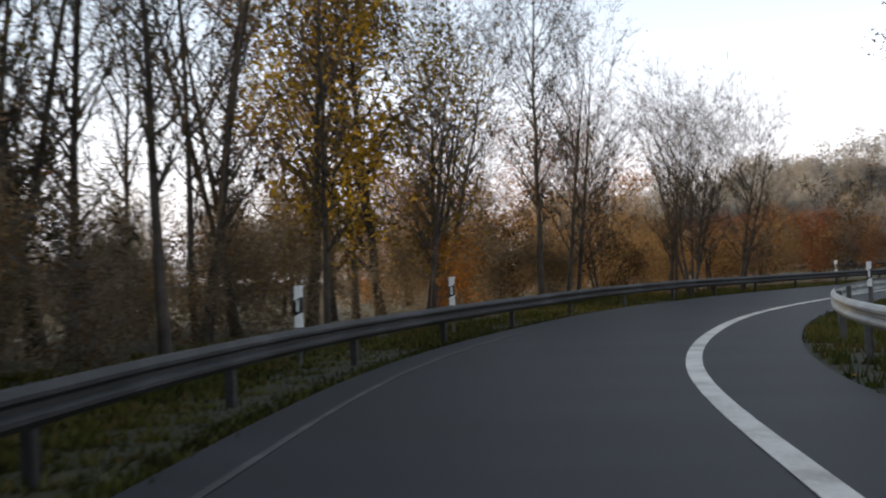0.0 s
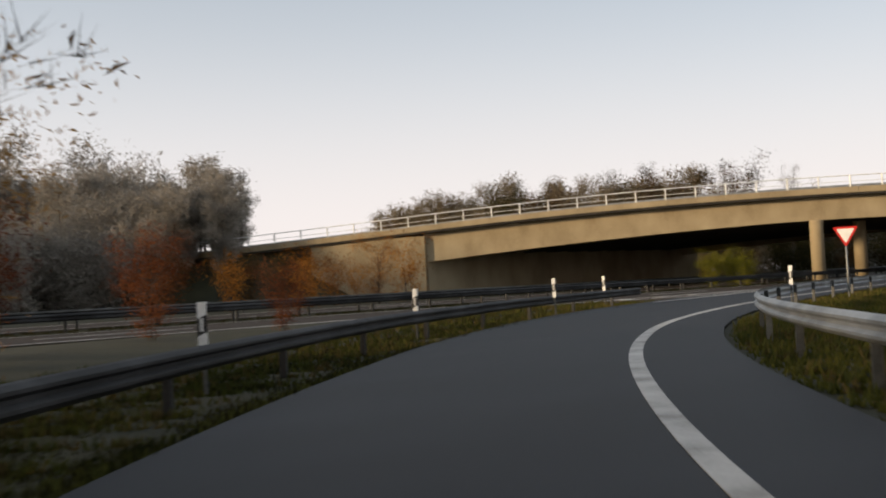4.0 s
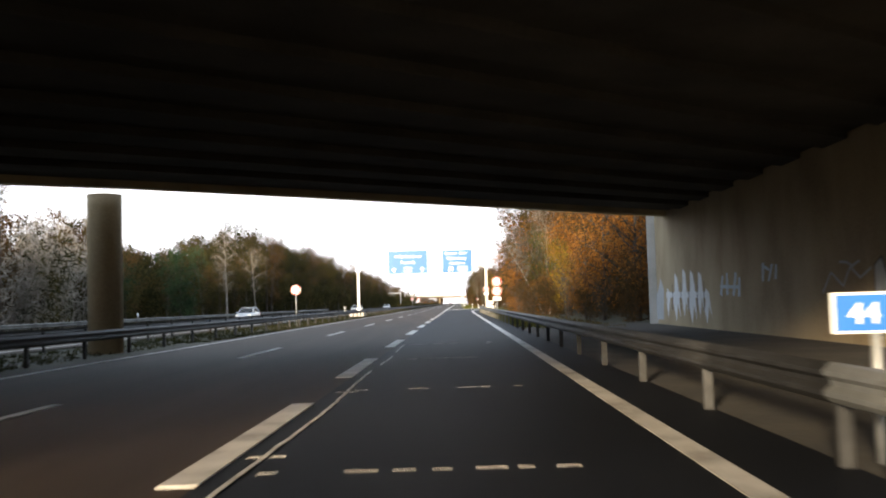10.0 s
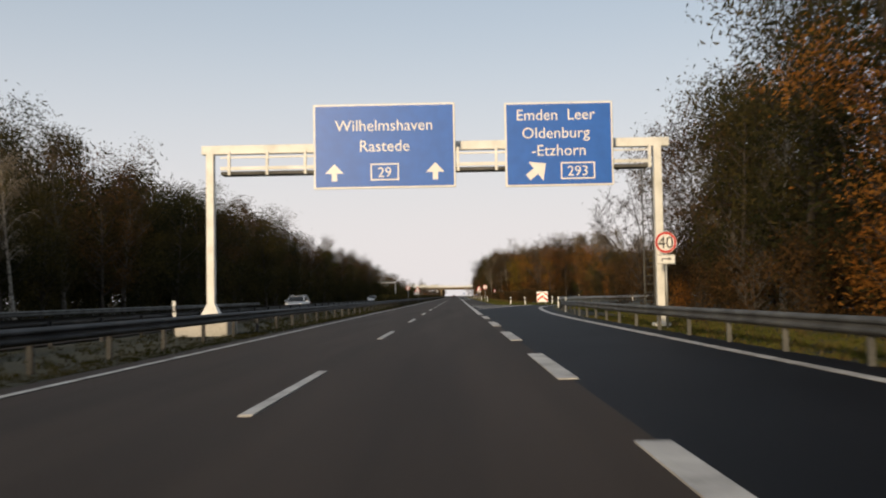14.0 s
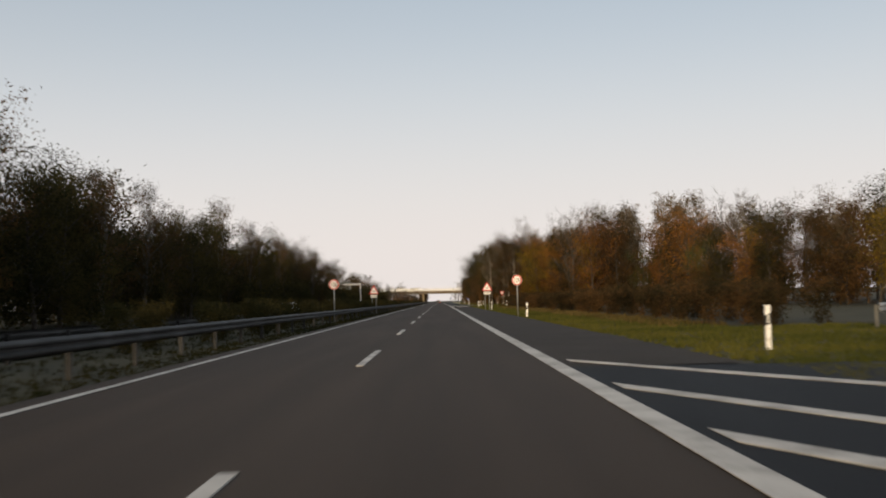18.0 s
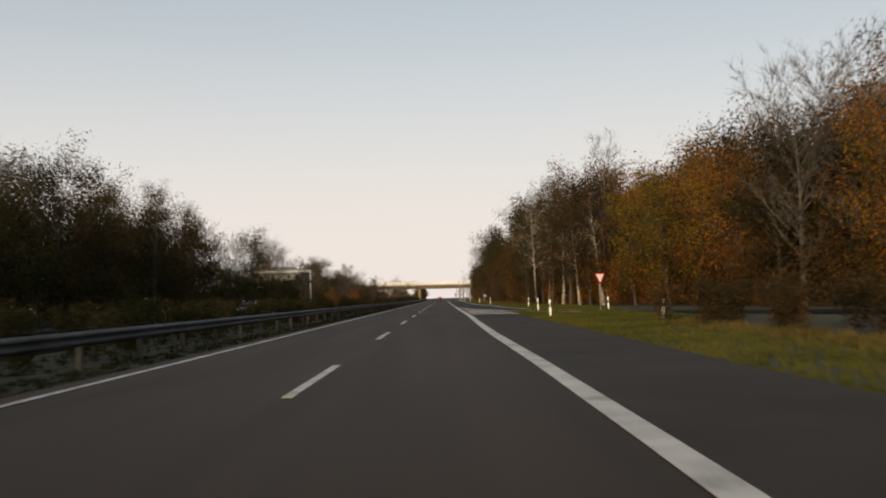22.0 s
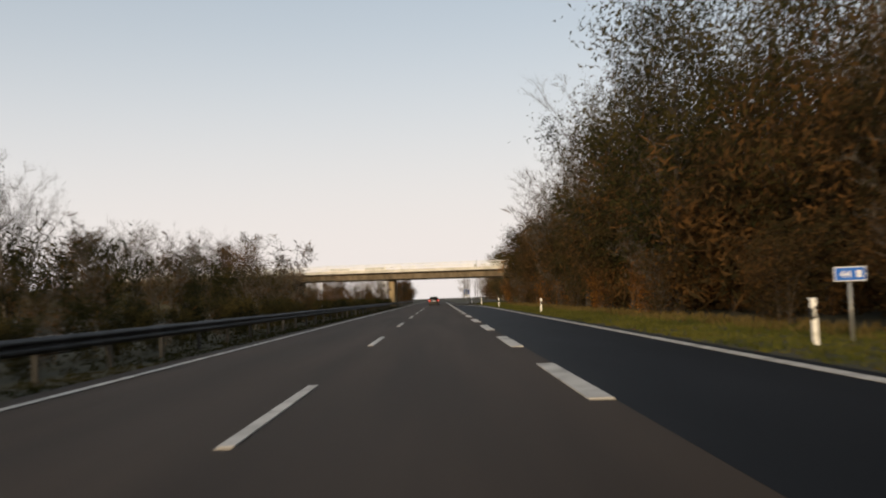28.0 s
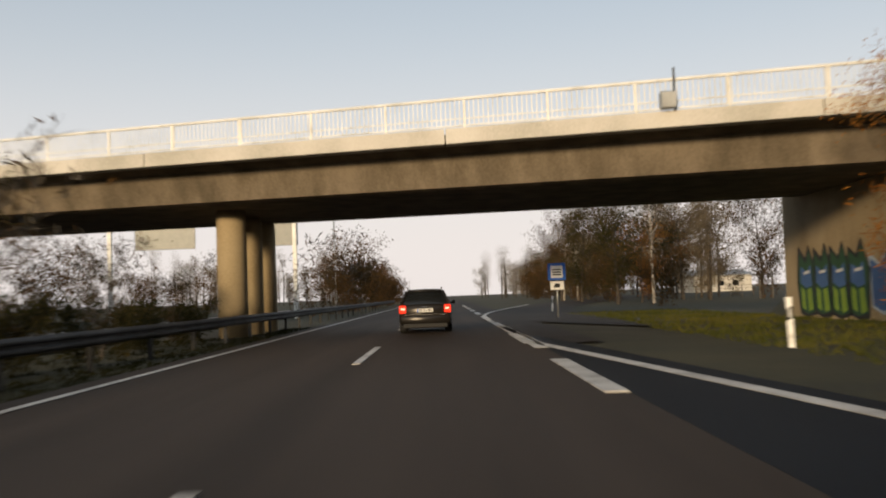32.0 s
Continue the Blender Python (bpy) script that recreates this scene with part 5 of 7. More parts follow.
    letters("Rastede", 0.56, -2.08, yl, 6.33, SIGN_WHITE, a, "place_name", 0.008)
    arrow_up(-3.85, 5.3, 0.95, a)
    arrow_up(-0.3, 5.3, 0.95, a)
    number(-2.08, 5.4, "29", a)
    letters("Emden  Leer", 0.55, 3.95, yl, 7.32, SIGN_WHITE, b, "place_name", 0.008, stretch=0.98)
    letters("Oldenburg", 0.55, 3.95, yl, 6.68, SIGN_WHITE, b, "place_name", 0.008)
    letters("-Etzhorn", 0.55, 4.05, yl, 6.06, SIGN_WHITE, b, "place_name", 0.008)
    arrow_up(2.95, 5.3, 1.25, b, 52)
    number(4.7, 5.32, "293", b)


gantry()


def side_gantry():
    t = thing("sign_gantry", "pale steel cantilever gantry seen from behind over the opposite road", "sign gantry")
    part("leg", Geo().soft_box(-23.95, -23.65, 504.85, 505.15, -0.2, 7.0, 0.03), RAIL_WHITE, t)
    part("arm", Geo().soft_box(-36, -23.65, 504.85, 505.15, 6.6, 7.0, 0.03), RAIL_WHITE, t)
    for x in (-33, -28.5):
        part("board_back", Geo().soft_box(x - 1.9, x + 1.9, 505.2, 505.28, 5.2, 7.6, 0.02), SIGN_BACK, t, "grey back of a direction board")
    t = thing("sign_gantry", "steel gantry with grey board backs behind the far bridge", "sign gantry")
    for x in (-24.5, -11.0):
        part("leg", Geo().soft_box(x - 0.15, x + 0.15, 715.85, 716.15, -0.2, 8.2, 0.03), RAIL_WHITE, t)
    part("beam", Geo().soft_box(-25, -10.6, 715.85, 716.15, 7.2, 7.6, 0.03), RAIL_WHITE, t)
    for x in (-20.5, -13.0):
        part("board_back", Geo().soft_box(x - 2.2, x + 2.2, 716.2, 716.28, 5.3, 8.0, 0.02), SIGN_BACK, t, "grey back of a direction board")
    lamp = thing("camera_mast", "slim grey mast with a short arm in the median", "mast")
    part("mast", Geo().tube([(-10.2, 735, -0.3), (-10.2, 735, 8.6)], [0.09, 0.06], 10), STEEL, lamp, "", True)
    part("arm", Geo().tube([(-10.2, 735, 8.55), (-12.2, 735, 8.75)], [0.05, 0.04], 8), STEEL, lamp)


side_gantry()


# ---- cars ----
GLASS_DARK = plain("tinted_glass", (0.012, 0.014, 0.016), 0.08)
RUBBER = plain("tyre_rubber", (0.015, 0.015, 0.015), 0.85)
RIM = plain("alloy_rim", (0.35, 0.36, 0.37), 0.35, 0.8)
CHROME = plain("chrome_trim", (0.6, 0.6, 0.6), 0.2, 0.9)
LAMP_RED = plain("tail_lamp_red", (0.75, 0.03, 0.012), 0.25, 0.0, 0.9)
LAMP_CLEAR = plain("lamp_clear", (0.8, 0.74, 0.62), 0.2, 0.0, 0.35)
UNDER = plain("black_plastic", (0.014, 0.014, 0.014), 0.7)


def loft(stations):
    """A closed hull through rings of (x, z) at each y."""
    g, k = Geo(), len(stations[0][1])
    g.v = [(x, y, z) for y, ring in stations for x, z in ring]
    g.f = [(i * k + j, (i + 1) * k + j, (i + 1) * k + (j + 1) % k, i * k + (j + 1) % k) for i in range(len(stations) - 1) for j in range(k)]
    g.f += [tuple(range(k)), tuple(range((len(stations) - 1) * k, len(stations) * k))[::-1]]
    return g


def estate_car(name, label, paint, at, lit=True, group=""):
    """An estate car, its tail at y = 0 and its nose at y = 4.55."""
    t = thing(name, label, "car", group, "", at)

    def low(w, z0, z1):
        return [(-w * 0.9, z0), (-w, z0 + 0.12), (-w, z0 + 0.3), (-w * 0.995, z1 - 0.14), (-w * 0.95, z1), (0, z1 + 0.02), (w * 0.95, z1), (w * 0.995, z1 - 0.14), (w, z0 + 0.3), (w, z0 + 0.12), (w * 0.9, z0), (0, z0 - 0.02)]

    part("body", loft([(0.02, low(0.8, 0.34, 0.9)), (0.1, low(0.86, 0.28, 0.94)), (0.5, low(0.885, 0.24, 0.96)), (1.6, low(0.885, 0.2, 0.95)), (3.1, low(0.885, 0.2, 0.93)), (3.3, low(0.88, 0.2, 0.92)), (4.0, low(0.86, 0.22, 0.82)), (4.4, low(0.8, 0.26, 0.72)), (4.54, low(0.66, 0.32, 0.62))]), paint, t, "", True)

    def top(w0, w1, z0, z1):
        return [(-w0, z0), (-w1, z1 - 0.05), (-w1 * 0.9, z1), (0, z1 + 0.02), (w1 * 0.9, z1), (w1, z1 - 0.05), (w0, z0), (0, z0 - 0.03)]

    part("cabin_glass", loft([(0.12, top(0.8, 0.76, 0.92, 0.95)), (0.42, top(0.82, 0.6, 0.92, 1.39)), (1.4, top(0.82, 0.6, 0.92, 1.42)), (2.5, top(0.82, 0.6, 0.92, 1.41)), (3.3, top(0.8, 0.72, 0.9, 0.94))]), GLASS_DARK, t, "dark tinted windows", True)
    part("roof", loft([(0.36, [(-0.585, 1.375), (-0.52, 1.425), (0, 1.44), (0.52, 1.425), (0.585, 1.375), (0, 1.38)]), (1.3, [(-0.61, 1.4), (-0.54, 1.455), (0, 1.47), (0.54, 1.455), (0.61, 1.4), (0, 1.4)]), (2.55, [(-0.6, 1.385), (-0.54, 1.44), (0, 1.455), (0.54, 1.44), (0.6, 1.385), (0, 1.38)])]), paint, t, "", True)
    for s in (-1, 1):
        part("roof_rail", Geo().tube([(s * 0.56, 0.5, 1.42), (s * 0.57, 0.6, 1.5), (s * 0.57, 2.2, 1.5), (s * 0.56, 2.35, 1.42)], [0.018] * 4, 8), CHROME, t, "chrome roof rail", True)
        part("rear_pillar", Geo().tube([(s * 0.8, 0.12, 0.94), (s * 0.61, 0.4, 1.39)], [0.045, 0.04], 8), paint, t)
        part("side_pillar", Geo().tube([(s * 0.815, 1.5, 0.94), (s * 0.615, 1.5, 1.41)], [0.035, 0.03], 6), UNDER, t)
        part("front_pillar", Geo().tube([(s * 0.79, 3.25, 0.93), (s * 0.61, 2.5, 1.4)], [0.04, 0.035], 8), paint, t)
        lampset = part("tail_lamp", Geo().soft_box(min(s * 0.62, s * 0.86), max(s * 0.62, s * 0.86), 0.0, 0.16, 0.66, 0.93, 0.03), LAMP_RED if lit else SIGN_RED, t, "red tail lamp")
        part("reverse_lens", Geo().soft_box(min(s * 0.66, s * 0.8), max(s * 0.66, s * 0.8), -0.012, 0.02, 0.78, 0.84, 0.01), LAMP_CLEAR, lampset, "pale lens")
        part("head_lamp", Geo().soft_box(min(s * 0.48, s * 0.78), max(s * 0.48, s * 0.78), 4.3, 4.49, 0.6, 0.74, 0.03), LAMP_CLEAR, t, "clear head lamp")
        mirror = part("door_mirror", Geo().soft_box(min(s * 0.9, s * 1.06), max(s * 0.9, s * 1.06), 2.88, 3.02, 0.92, 1.06, 0.03), paint, t)
        part("mirror_arm", Geo().box(min(s * 0.82, s * 0.92), max(s * 0.82, s * 0.92), 2.93, 2.99, 0.93, 0.97), UNDER, mirror)
        for y in (0.92, 3.62):
            wh = part("wheel", Geo().tube([(s * 0.64, y, 0.31), (s * 0.68, y, 0.31), (s * 0.85, y, 0.31), (s * 0.875, y, 0.31)], [0.27, 0.31, 0.31, 0.28], 24), RUBBER, t, "black tyre", True)
            part("rim", Geo().tube([(s * 0.86, y, 0.31), (s * 0.885, y, 0.31)], [0.21, 0.2], 20), RIM, wh, "silver alloy rim", True)
    part("rear_bumper", Geo().soft_box(-0.84, 0.84, -0.07, 0.3, 0.3, 0.62, 0.07), paint, t, "", True)
    part("bumper_strip", Geo().soft_box(-0.7, 0.7, -0.08, 0.0, 0.6, 0.625, 0.01), CHROME, t, "bright trim strip")
    part("underside", Geo().soft_box(-0.74, 0.74, -0.03, 4.3, 0.17, 0.34, 0.03), UNDER, t, "black underside")
    pl = part("number_plate", Geo().soft_box(-0.26, 0.26, -0.02, 0.03, 0.7, 0.81, 0.004), SIGN_WHITE, t, "white plate with dark bars")
    g = Geo()
    for u in (-0.17, -0.11, -0.03, 0.03, 0.1, 0.15, 0.2):
        g.plate([(u - 0.018, 0.72), (u + 0.018, 0.72), (u + 0.018, 0.79), (u - 0.018, 0.79)], -0.024, 0.003)
    part("plate_marks", g, SIGN_BLACK, pl)
    part("plate_band", Geo().plate([(-0.258, 0.702), (-0.215, 0.702), (-0.215, 0.808), (-0.258, 0.808)], -0.024, 0.003), SIGN_BLUE, pl)
    part("rear_wiper", Geo().tube([(0.02, 0.17, 1.0), (0.34, 0.16, 1.02)], [0.012, 0.01], 6), UNDER, t)
    part("tailgate_badge", Geo().tube([(-0.12, 0.02, 0.875), (0.12, 0.02, 0.875)], [0.012, 0.012], 6), CHROME, t)
    return t


PAINT_DARK = mat("car_paint_dark_grey", [(0.018, 0.016, 0.014), (0.03, 0.027, 0.024)], 0.28, 0.4, 1, 30, 0.0)
PAINT_SILVER = mat("car_paint_silver", [(0.36, 0.37, 0.38), (0.46, 0.47, 0.48)], 0.3, 0.5, 1, 30, 0.0)
PAINT_WHITE = mat("car_paint_white", [(0.6, 0.6, 0.58), (0.72, 0.72, 0.7)], 0.3, 0.0, 1, 30, 0.0)
estate_car("estate_car", "dark grey estate car with glowing red tail lamps on the motorway", PAINT_DARK, pose(-0.85, 677.0, 0, 0, 0, 0.5))
for x, y, lab, p in ((-17.8, 128.5, "silver estate car on the opposite carriageway", PAINT_SILVER), (-14.4, 206, "pale grey estate car on the opposite carriageway", PAINT_SILVER), (-17.8, 327.5, "white estate car on the opposite carriageway", PAINT_WHITE), (-17.9, 420, "dark estate car on the opposite carriageway", PAINT_DARK)):
    estate_car("estate_car", lab, p, pose(x, y, 0, 0, 0, 180), False, "oncoming cars")
spot = on_bridge(17.5, 3.4, 7.35)
estate_car("estate_car", "dark estate car crossing the bridge deck", PAINT_DARK, Matrix.Translation(spot) @ pose(0, 0, 0, 0, 0, 127.6), False, "cars on the bridge")


def litter(x, y, label, r=0.1):
    rr = random.Random(int(x * 10))
    bm = bmesh.new()
    bmesh.ops.create_icosphere(bm, subdivisions=2, radius=r)
    for v in bm.verts:
        v.co *= rr.uniform(0.6, 1.25)
        v.co.z *= 0.55
    me = bpy.data.meshes.new("litter")
    bm.to_mesh(me)
    bm.free()
    me.materials.append(POST_WHITE)
    tagged(new("litter", me), label, "litter").location = (x, y, ground_z(x, y) + 0.05)


litter(8.0, -37.0, "crumpled white plastic bag in the verge grass")
litter(9.7, -41.2, "small white crumpled cup in the verge grass", 0.05)


# ---- beyond the far bridge: a low hall behind a fence ----
def far_hall():
    t = thing("farm_hall", "low pale hall with a shallow roof beyond the parking place", "building")
    part("wall", Geo().box(52, 64, 850, 868, -0.2, 3.4), CONCRETE_PALE, t, "pale rendered wall")
    g = Geo().add([(51.4, 849.4, 3.4), (64.6, 849.4, 3.4), (64.6, 868.6, 3.4), (51.4, 868.6, 3.4), (51.4, 859, 4.6), (64.6, 859, 4.6)], [(0, 1, 5, 4), (2, 3, 4, 5), (0, 4, 3), (1, 2, 5), (3, 2, 1, 0)])
    part("roof", g, STEEL, t, "pale sheet roof")
    for x in (54, 57, 60):
        part("window", Geo().soft_box(x, x + 1.2, 849.9, 850.06, 1.2, 2.2, 0.02), GLASS_DARK, t, "dark window")
    f = thing("pasture_fence", "grey wooden fence with wire beside the parking place", "fence")
    stake = Geo().tube([(0, 0, -0.3), (0, 0, 1.25)], [0.06, 0.05], 7).mesh("fence_post", BARK_GREY)
    for k in range(24):
        part("fence_post", stake, BARK_GREY, f).location = (20 + 1.25 * k, 742 + 0.3 * k, ground_z(20 + 1.25 * k, 742))
    for z in (0.5, 0.9, 1.2):
        part("wire", Geo().tube([(20, 742, z), (49, 749, z)], [0.012, 0.012], 4), STEEL_DULL, f)
    gate = thing("gate_frame", "tall grey timber gate frame by the fence", "gate")
    for x in (27.2, 28.3):
        part("gate_post", Geo().soft_box(x - 0.07, x + 0.07, 729.9, 730.05, -0.3, 2.0, 0.01), BARK_GREY, gate)
    part("cross_bar", Geo().soft_box(27.0, 28.5, 729.9, 730.05, 2.0, 2.12, 0.01), BARK_GREY, gate)


far_hall()


# ---- plants ----
def leaf_mesh(name, places, size, material, rs, droop=0.0, long=1.0, wide=0.9):
    """Many small separate leaf clumps, each a pointed blade, round the given places."""
    n = len(places)
    c = np.asarray(places, float)
    u = rs.normal(size=(n, 3))
    u[:, 2] *= 1.0 - 0.5 * droop
    u /= np.linalg.norm(u, axis=1)[:, None]
    w = np.cross(u, rs.normal(size=(n, 3)))
    w /= np.linalg.norm(w, axis=1)[:, None]
    if droop:
        u[:, 2] -= droop * 1.6
        u /= np.linalg.norm(u, axis=1)[:, None]
    s = (size * rs.uniform(0.55, 1.35, n))[:, None]
    v = np.stack([c - u * s * long, c + w * s * wide, c + u * s * long], 1)
    return v.reshape(-1, 3), np.arange(3 * n).reshape(-1, 3)


def raw_mesh(name, v, f, material):
    me = bpy.data.meshes.new(name)
    me.vertices.add(len(v))
    me.vertices.foreach_set("co", np.asarray(v, np.float32).ravel())
    me.loops.add(f.size)
    me.loops.foreach_set("vertex_index", f.ravel().astype(np.int32))
    me.polygons.add(len(f))
    me.polygons.foreach_set("loop_start", np.arange(0, f.size, f.shape[1], dtype=np.int32))
    me.update(calc_edges=True)
    me.materials.append(material)
    return me


def grow(seed, height, spread, base, limbs, twigs, leaves, size, lean=0.0, stems=1, droop=0.0, up=0.9, clump=0.45, thick=1.0, fan=0.0, spray=0, blade=(1.75, 0.5)):
    """Wood as tapered tubes, and the places of the leaves: a trunk, limbs that rise from it, twigs at their ends, and sprays of the finest twigs."""
    rr, rs = random.Random(seed), np.random.RandomState(seed)
    g, ends, fine = Geo(), [], []
    for s in range(stems):
        tilt = Vector((rr.uniform(-1, 1), rr.uniform(-1, 1), 0)) * (0.06 + 0.1 * (stems > 1)) + Vector((lean, 0, 0))
        out = 0.0
        if fan:
            ray = math.tau * (s + rr.random()) / stems
            out = rr.uniform(0.15, 1.0)
            tilt = Vector((math.cos(ray), math.sin(ray), 0)) * fan * out
        pts, p = [], Vector((rr.uniform(-0.3, 0.3), rr.uniform(-0.3, 0.3), 0)) * (stems > 1)
        n = 8
        for i in range(n + 1):
            pts.append(p.copy())
            p = p + Vector((tilt.x + rr.uniform(-0.05, 0.05), tilt.y + rr.uniform(-0.05, 0.05), 1)) * height * (1 - 0.5 * out) * rr.uniform(0.92, 1.0) / n
        r0 = 0.016 * height * thick / math.sqrt(stems)
        pts[0].z = -0.3
        g.tube(pts, [r0 * (1.25 if i == 0 else 1) * (1 - 0.93 * i / n) for i in range(n + 1)], 7, False)
        for k in range(limbs // stems):
            h = base + (1 - base) * (k + rr.random()) / (limbs / stems) * 0.97
            i = min(n - 1, int(h * n))
            q = pts[i].lerp(pts[i + 1], h * n - i)
            turn = rr.uniform(0, math.tau)
            reach = spread * (0.35 + 0.65 * math.sin(math.pi * min(1, max(0.12, (1.08 - h) / (1.12 - base))) ** 0.8)) * rr.uniform(0.65, 1.1)
            d = Vector((math.cos(turn), math.sin(turn), up * rr.uniform(0.6, 1.3))).normalized()
            limb = [q]
            for j in range(4):
                d = (d + Vector((rr.uniform(-0.2, 0.2), rr.uniform(-0.2, 0.2), 0.12 - droop * 0.3 * j))).normalized()
                limb.append(limb[-1] + d * reach / 3.2)
            rl = r0 * (1 - 0.9 * h) * 0.55
            g.tube(limb, [rl, rl * 0.75, rl * 0.5, rl * 0.3, rl * 0.12], 5, False)
            ends.append(limb[-1])
            for _ in range(twigs):
                j = rr.randint(1, 4)
                b = limb[j]
                e = (d + Vector((rr.uniform(-1, 1), rr.uniform(-1, 1), rr.uniform(-0.5, 0.9) - droop))).normalized() * reach * rr.uniform(0.22, 0.5)
                mid = b + e * 0.5 + Vector((0, 0, 0.05 * reach * (1 - 2 * droop)))
                tip = b + e - Vector((0, 0, droop * reach * 0.3))
                g.tube([b, mid, tip], [rl * 0.35, rl * 0.22, 0.006], 3, False)
                ends += [mid, tip]
                for _ in range(spray):
                    q0 = mid.lerp(tip, rr.random()) if rr.random() < 0.7 else b.lerp(mid, rr.random())
                    way = ((tip - b).normalized() * 0.9 + Vector((rr.uniform(-1, 1), rr.uniform(-1, 1), rr.uniform(-0.5, 0.9) - 1.6 * droop)) * 0.75).normalized()
                    wide = way.cross(Vector((rr.uniform(-1, 1), rr.uniform(-1, 1), rr.uniform(-1, 1)))).normalized() * rr.uniform(0.008, 0.013)
                    fine += [q0 - wide, q0 + wide, q0 + way * (tip - b).length * rr.uniform(0.3, 0.75)]
    ends = np.array([tuple(e) for e in ends])
    pick = ends[rs.randint(0, len(ends), leaves)]
    places = pick + rs.normal(size=(leaves, 3)) * np.array([1, 1, 0.8]) * clump
    places[:, 2] = np.maximum(places[:, 2], 0.15)
    return g, places, rs, fine


def make_tree(name, label, bark, foliage, seed, height, spread, base, limbs, twigs, leaves, size, category="tree", group="", **more):
    droop = more.get("droop", 0.0)
    g, places, rs, fine = grow(seed, height, spread, base, limbs, twigs, leaves, size, **more)
    t = thing(name, label, category, group)
    part("trunk", g, bark, t, "", True)
    if fine:
        tagged(part("twig_spray", raw_mesh("twig_spray", [tuple(p) for p in fine], np.arange(len(fine)).reshape(-1, 3), BARK_GREY if bark == BARK_BIRCH else bark), None, t), kind="stuff")
    v, f = leaf_mesh("crown", places, size, None, rs, droop, *more.get("blade", (1.75, 0.5)))
    part("crown", raw_mesh("crown", v, f, FOLIAGE[foliage]), None, t)
    t["tall"] = height
    return t, (v, f)


BIN = -9000
KINDS = {}


def kind(key, *args, **kw):
    t, raw = make_tree(*args, **kw)
    t.location = (0, BIN, 0)
    KINDS[key] = (t, raw, [0])


kind("alder_a", "alder_tree", "slender half-bare alder with sparse olive-brown leaves", BARK_DARK, "olive", 11, 14.5, 3.3, 0.2, 34, 10, 2300, 0.066, clump=0.26, up=1.2, thick=0.62, spray=3, blade=(1.05, 0.8))
kind("alder_b", "alder_tree", "several-stemmed half-bare alder with sparse brown leaves", BARK_DARK, "brown", 12, 13.5, 3.7, 0.16, 34, 10, 2200, 0.066, stems=3, clump=0.26, up=1.2, thick=0.75, spray=3, blade=(1.05, 0.8))
kind("alder_c", "alder_tree", "tall dark alder with thin olive crown", BARK_DARK, "olive", 13, 15.5, 3.2, 0.22, 32, 10, 2400, 0.066, clump=0.28, up=1.3, thick=0.6, spray=3, blade=(1.05, 0.8))
kind("alder_d", "alder_tree", "spreading nearly leafless alder with many fine twigs", BARK_DARK, "brown", 14, 12.0, 4.8, 0.14, 36, 18, 2400, 0.055, stems=2, clump=0.22, up=1.0, thick=0.85, spray=3, blade=(1.05, 0.8))
kind("yellow", "maple_tree", "young tree with golden yellow autumn leaves", BARK_DARK, "yellow", 15, 9.0, 2.6, 0.12, 26, 6, 3600, 0.1, clump=0.45, up=1.1, blade=(1.05, 0.8))
kind("orange_a", "oak_tree", "oak with dense rusty orange autumn leaves", BARK_DARK, "orange", 16, 10.5, 4.2, 0.08, 30, 7, 7600, 0.095, clump=0.6, up=0.6, blade=(1.05, 0.8))
kind("orange_b", "oak_tree", "broad oak with brown and orange leaves", BARK_DARK, "brown", 17, 13.0, 4.6, 0.12, 30, 7, 8600, 0.122, clump=0.6, up=0.6, blade=(1.2, 0.72))
kind("birch_a", "birch_tree", "white-barked birch with hanging pale tan leaves", BARK_BIRCH, "pale", 18, 15.0, 2.6, 0.3, 28, 9, 3000, 0.08, lean=-0.04, droop=0.55, clump=0.4, up=1.3, thick=0.8, spray=6)
kind("birch_b", "birch_tree", "leaning white-barked birch with thin yellow leaves", BARK_BIRCH, "pale", 19, 14.0, 2.4, 0.35, 26, 9, 2200, 0.075, lean=-0.12, droop=0.55, clump=0.4, up=1.3, thick=0.8, spray=6)
kind("bare", "beech_tree", "bare tree with dense fine upswept twigs", BARK_GREY, "brown", 20, 12.0, 4.4, 0.16, 34, 11, 900, 0.075, clump=0.3, up=1.0, spray=12)
kind("wood_a", "oak_tree", "dark oak with dense brown-olive crown", BARK_DARK, "olive", 21, 12.5, 3.6, 0.06, 28, 6, 9000, 0.122, clump=0.65, up=0.7, blade=(1.2, 0.72))
kind("wood_b", "poplar_tree", "tall thinning poplar with brown-grey crown", BARK_GREY, "brown", 22, 16.0, 3.0, 0.1, 32, 7, 5200, 0.104, clump=0.45, up=1.4, spray=5)
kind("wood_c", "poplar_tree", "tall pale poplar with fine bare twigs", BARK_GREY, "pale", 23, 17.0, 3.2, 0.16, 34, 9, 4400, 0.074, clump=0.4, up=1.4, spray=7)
kind("pine", "pine_tree", "dark green bushy pine", BARK_DARK, "pine", 24, 9.0, 2.7, 0.08, 34, 4, 5000, 0.15, clump=0.42, up=0.25)
kind("bush_a", "bush", "low brown autumn bush", BARK_DARK, "brown", 31, 2.3, 1.6, 0.02, 18, 4, 2400, 0.07, category="bush", stems=3, clump=0.3, up=0.9, blade=(1.2, 0.72))
kind("bush_b", "bush", "low rusty orange autumn bush", BARK_DARK, "orange", 32, 2.6, 1.7, 0.02, 18, 4, 1900, 0.075, category="bush", stems=3, clump=0.3, up=0.9)
kind("bush_c", "bush", "yellow-green bush with feathery tips", BARK_DARK, "fern", 33, 3.2, 2.2, 0.02, 24, 4, 4200, 0.08, category="bush", stems=4, clump=0.35, up=1.2)
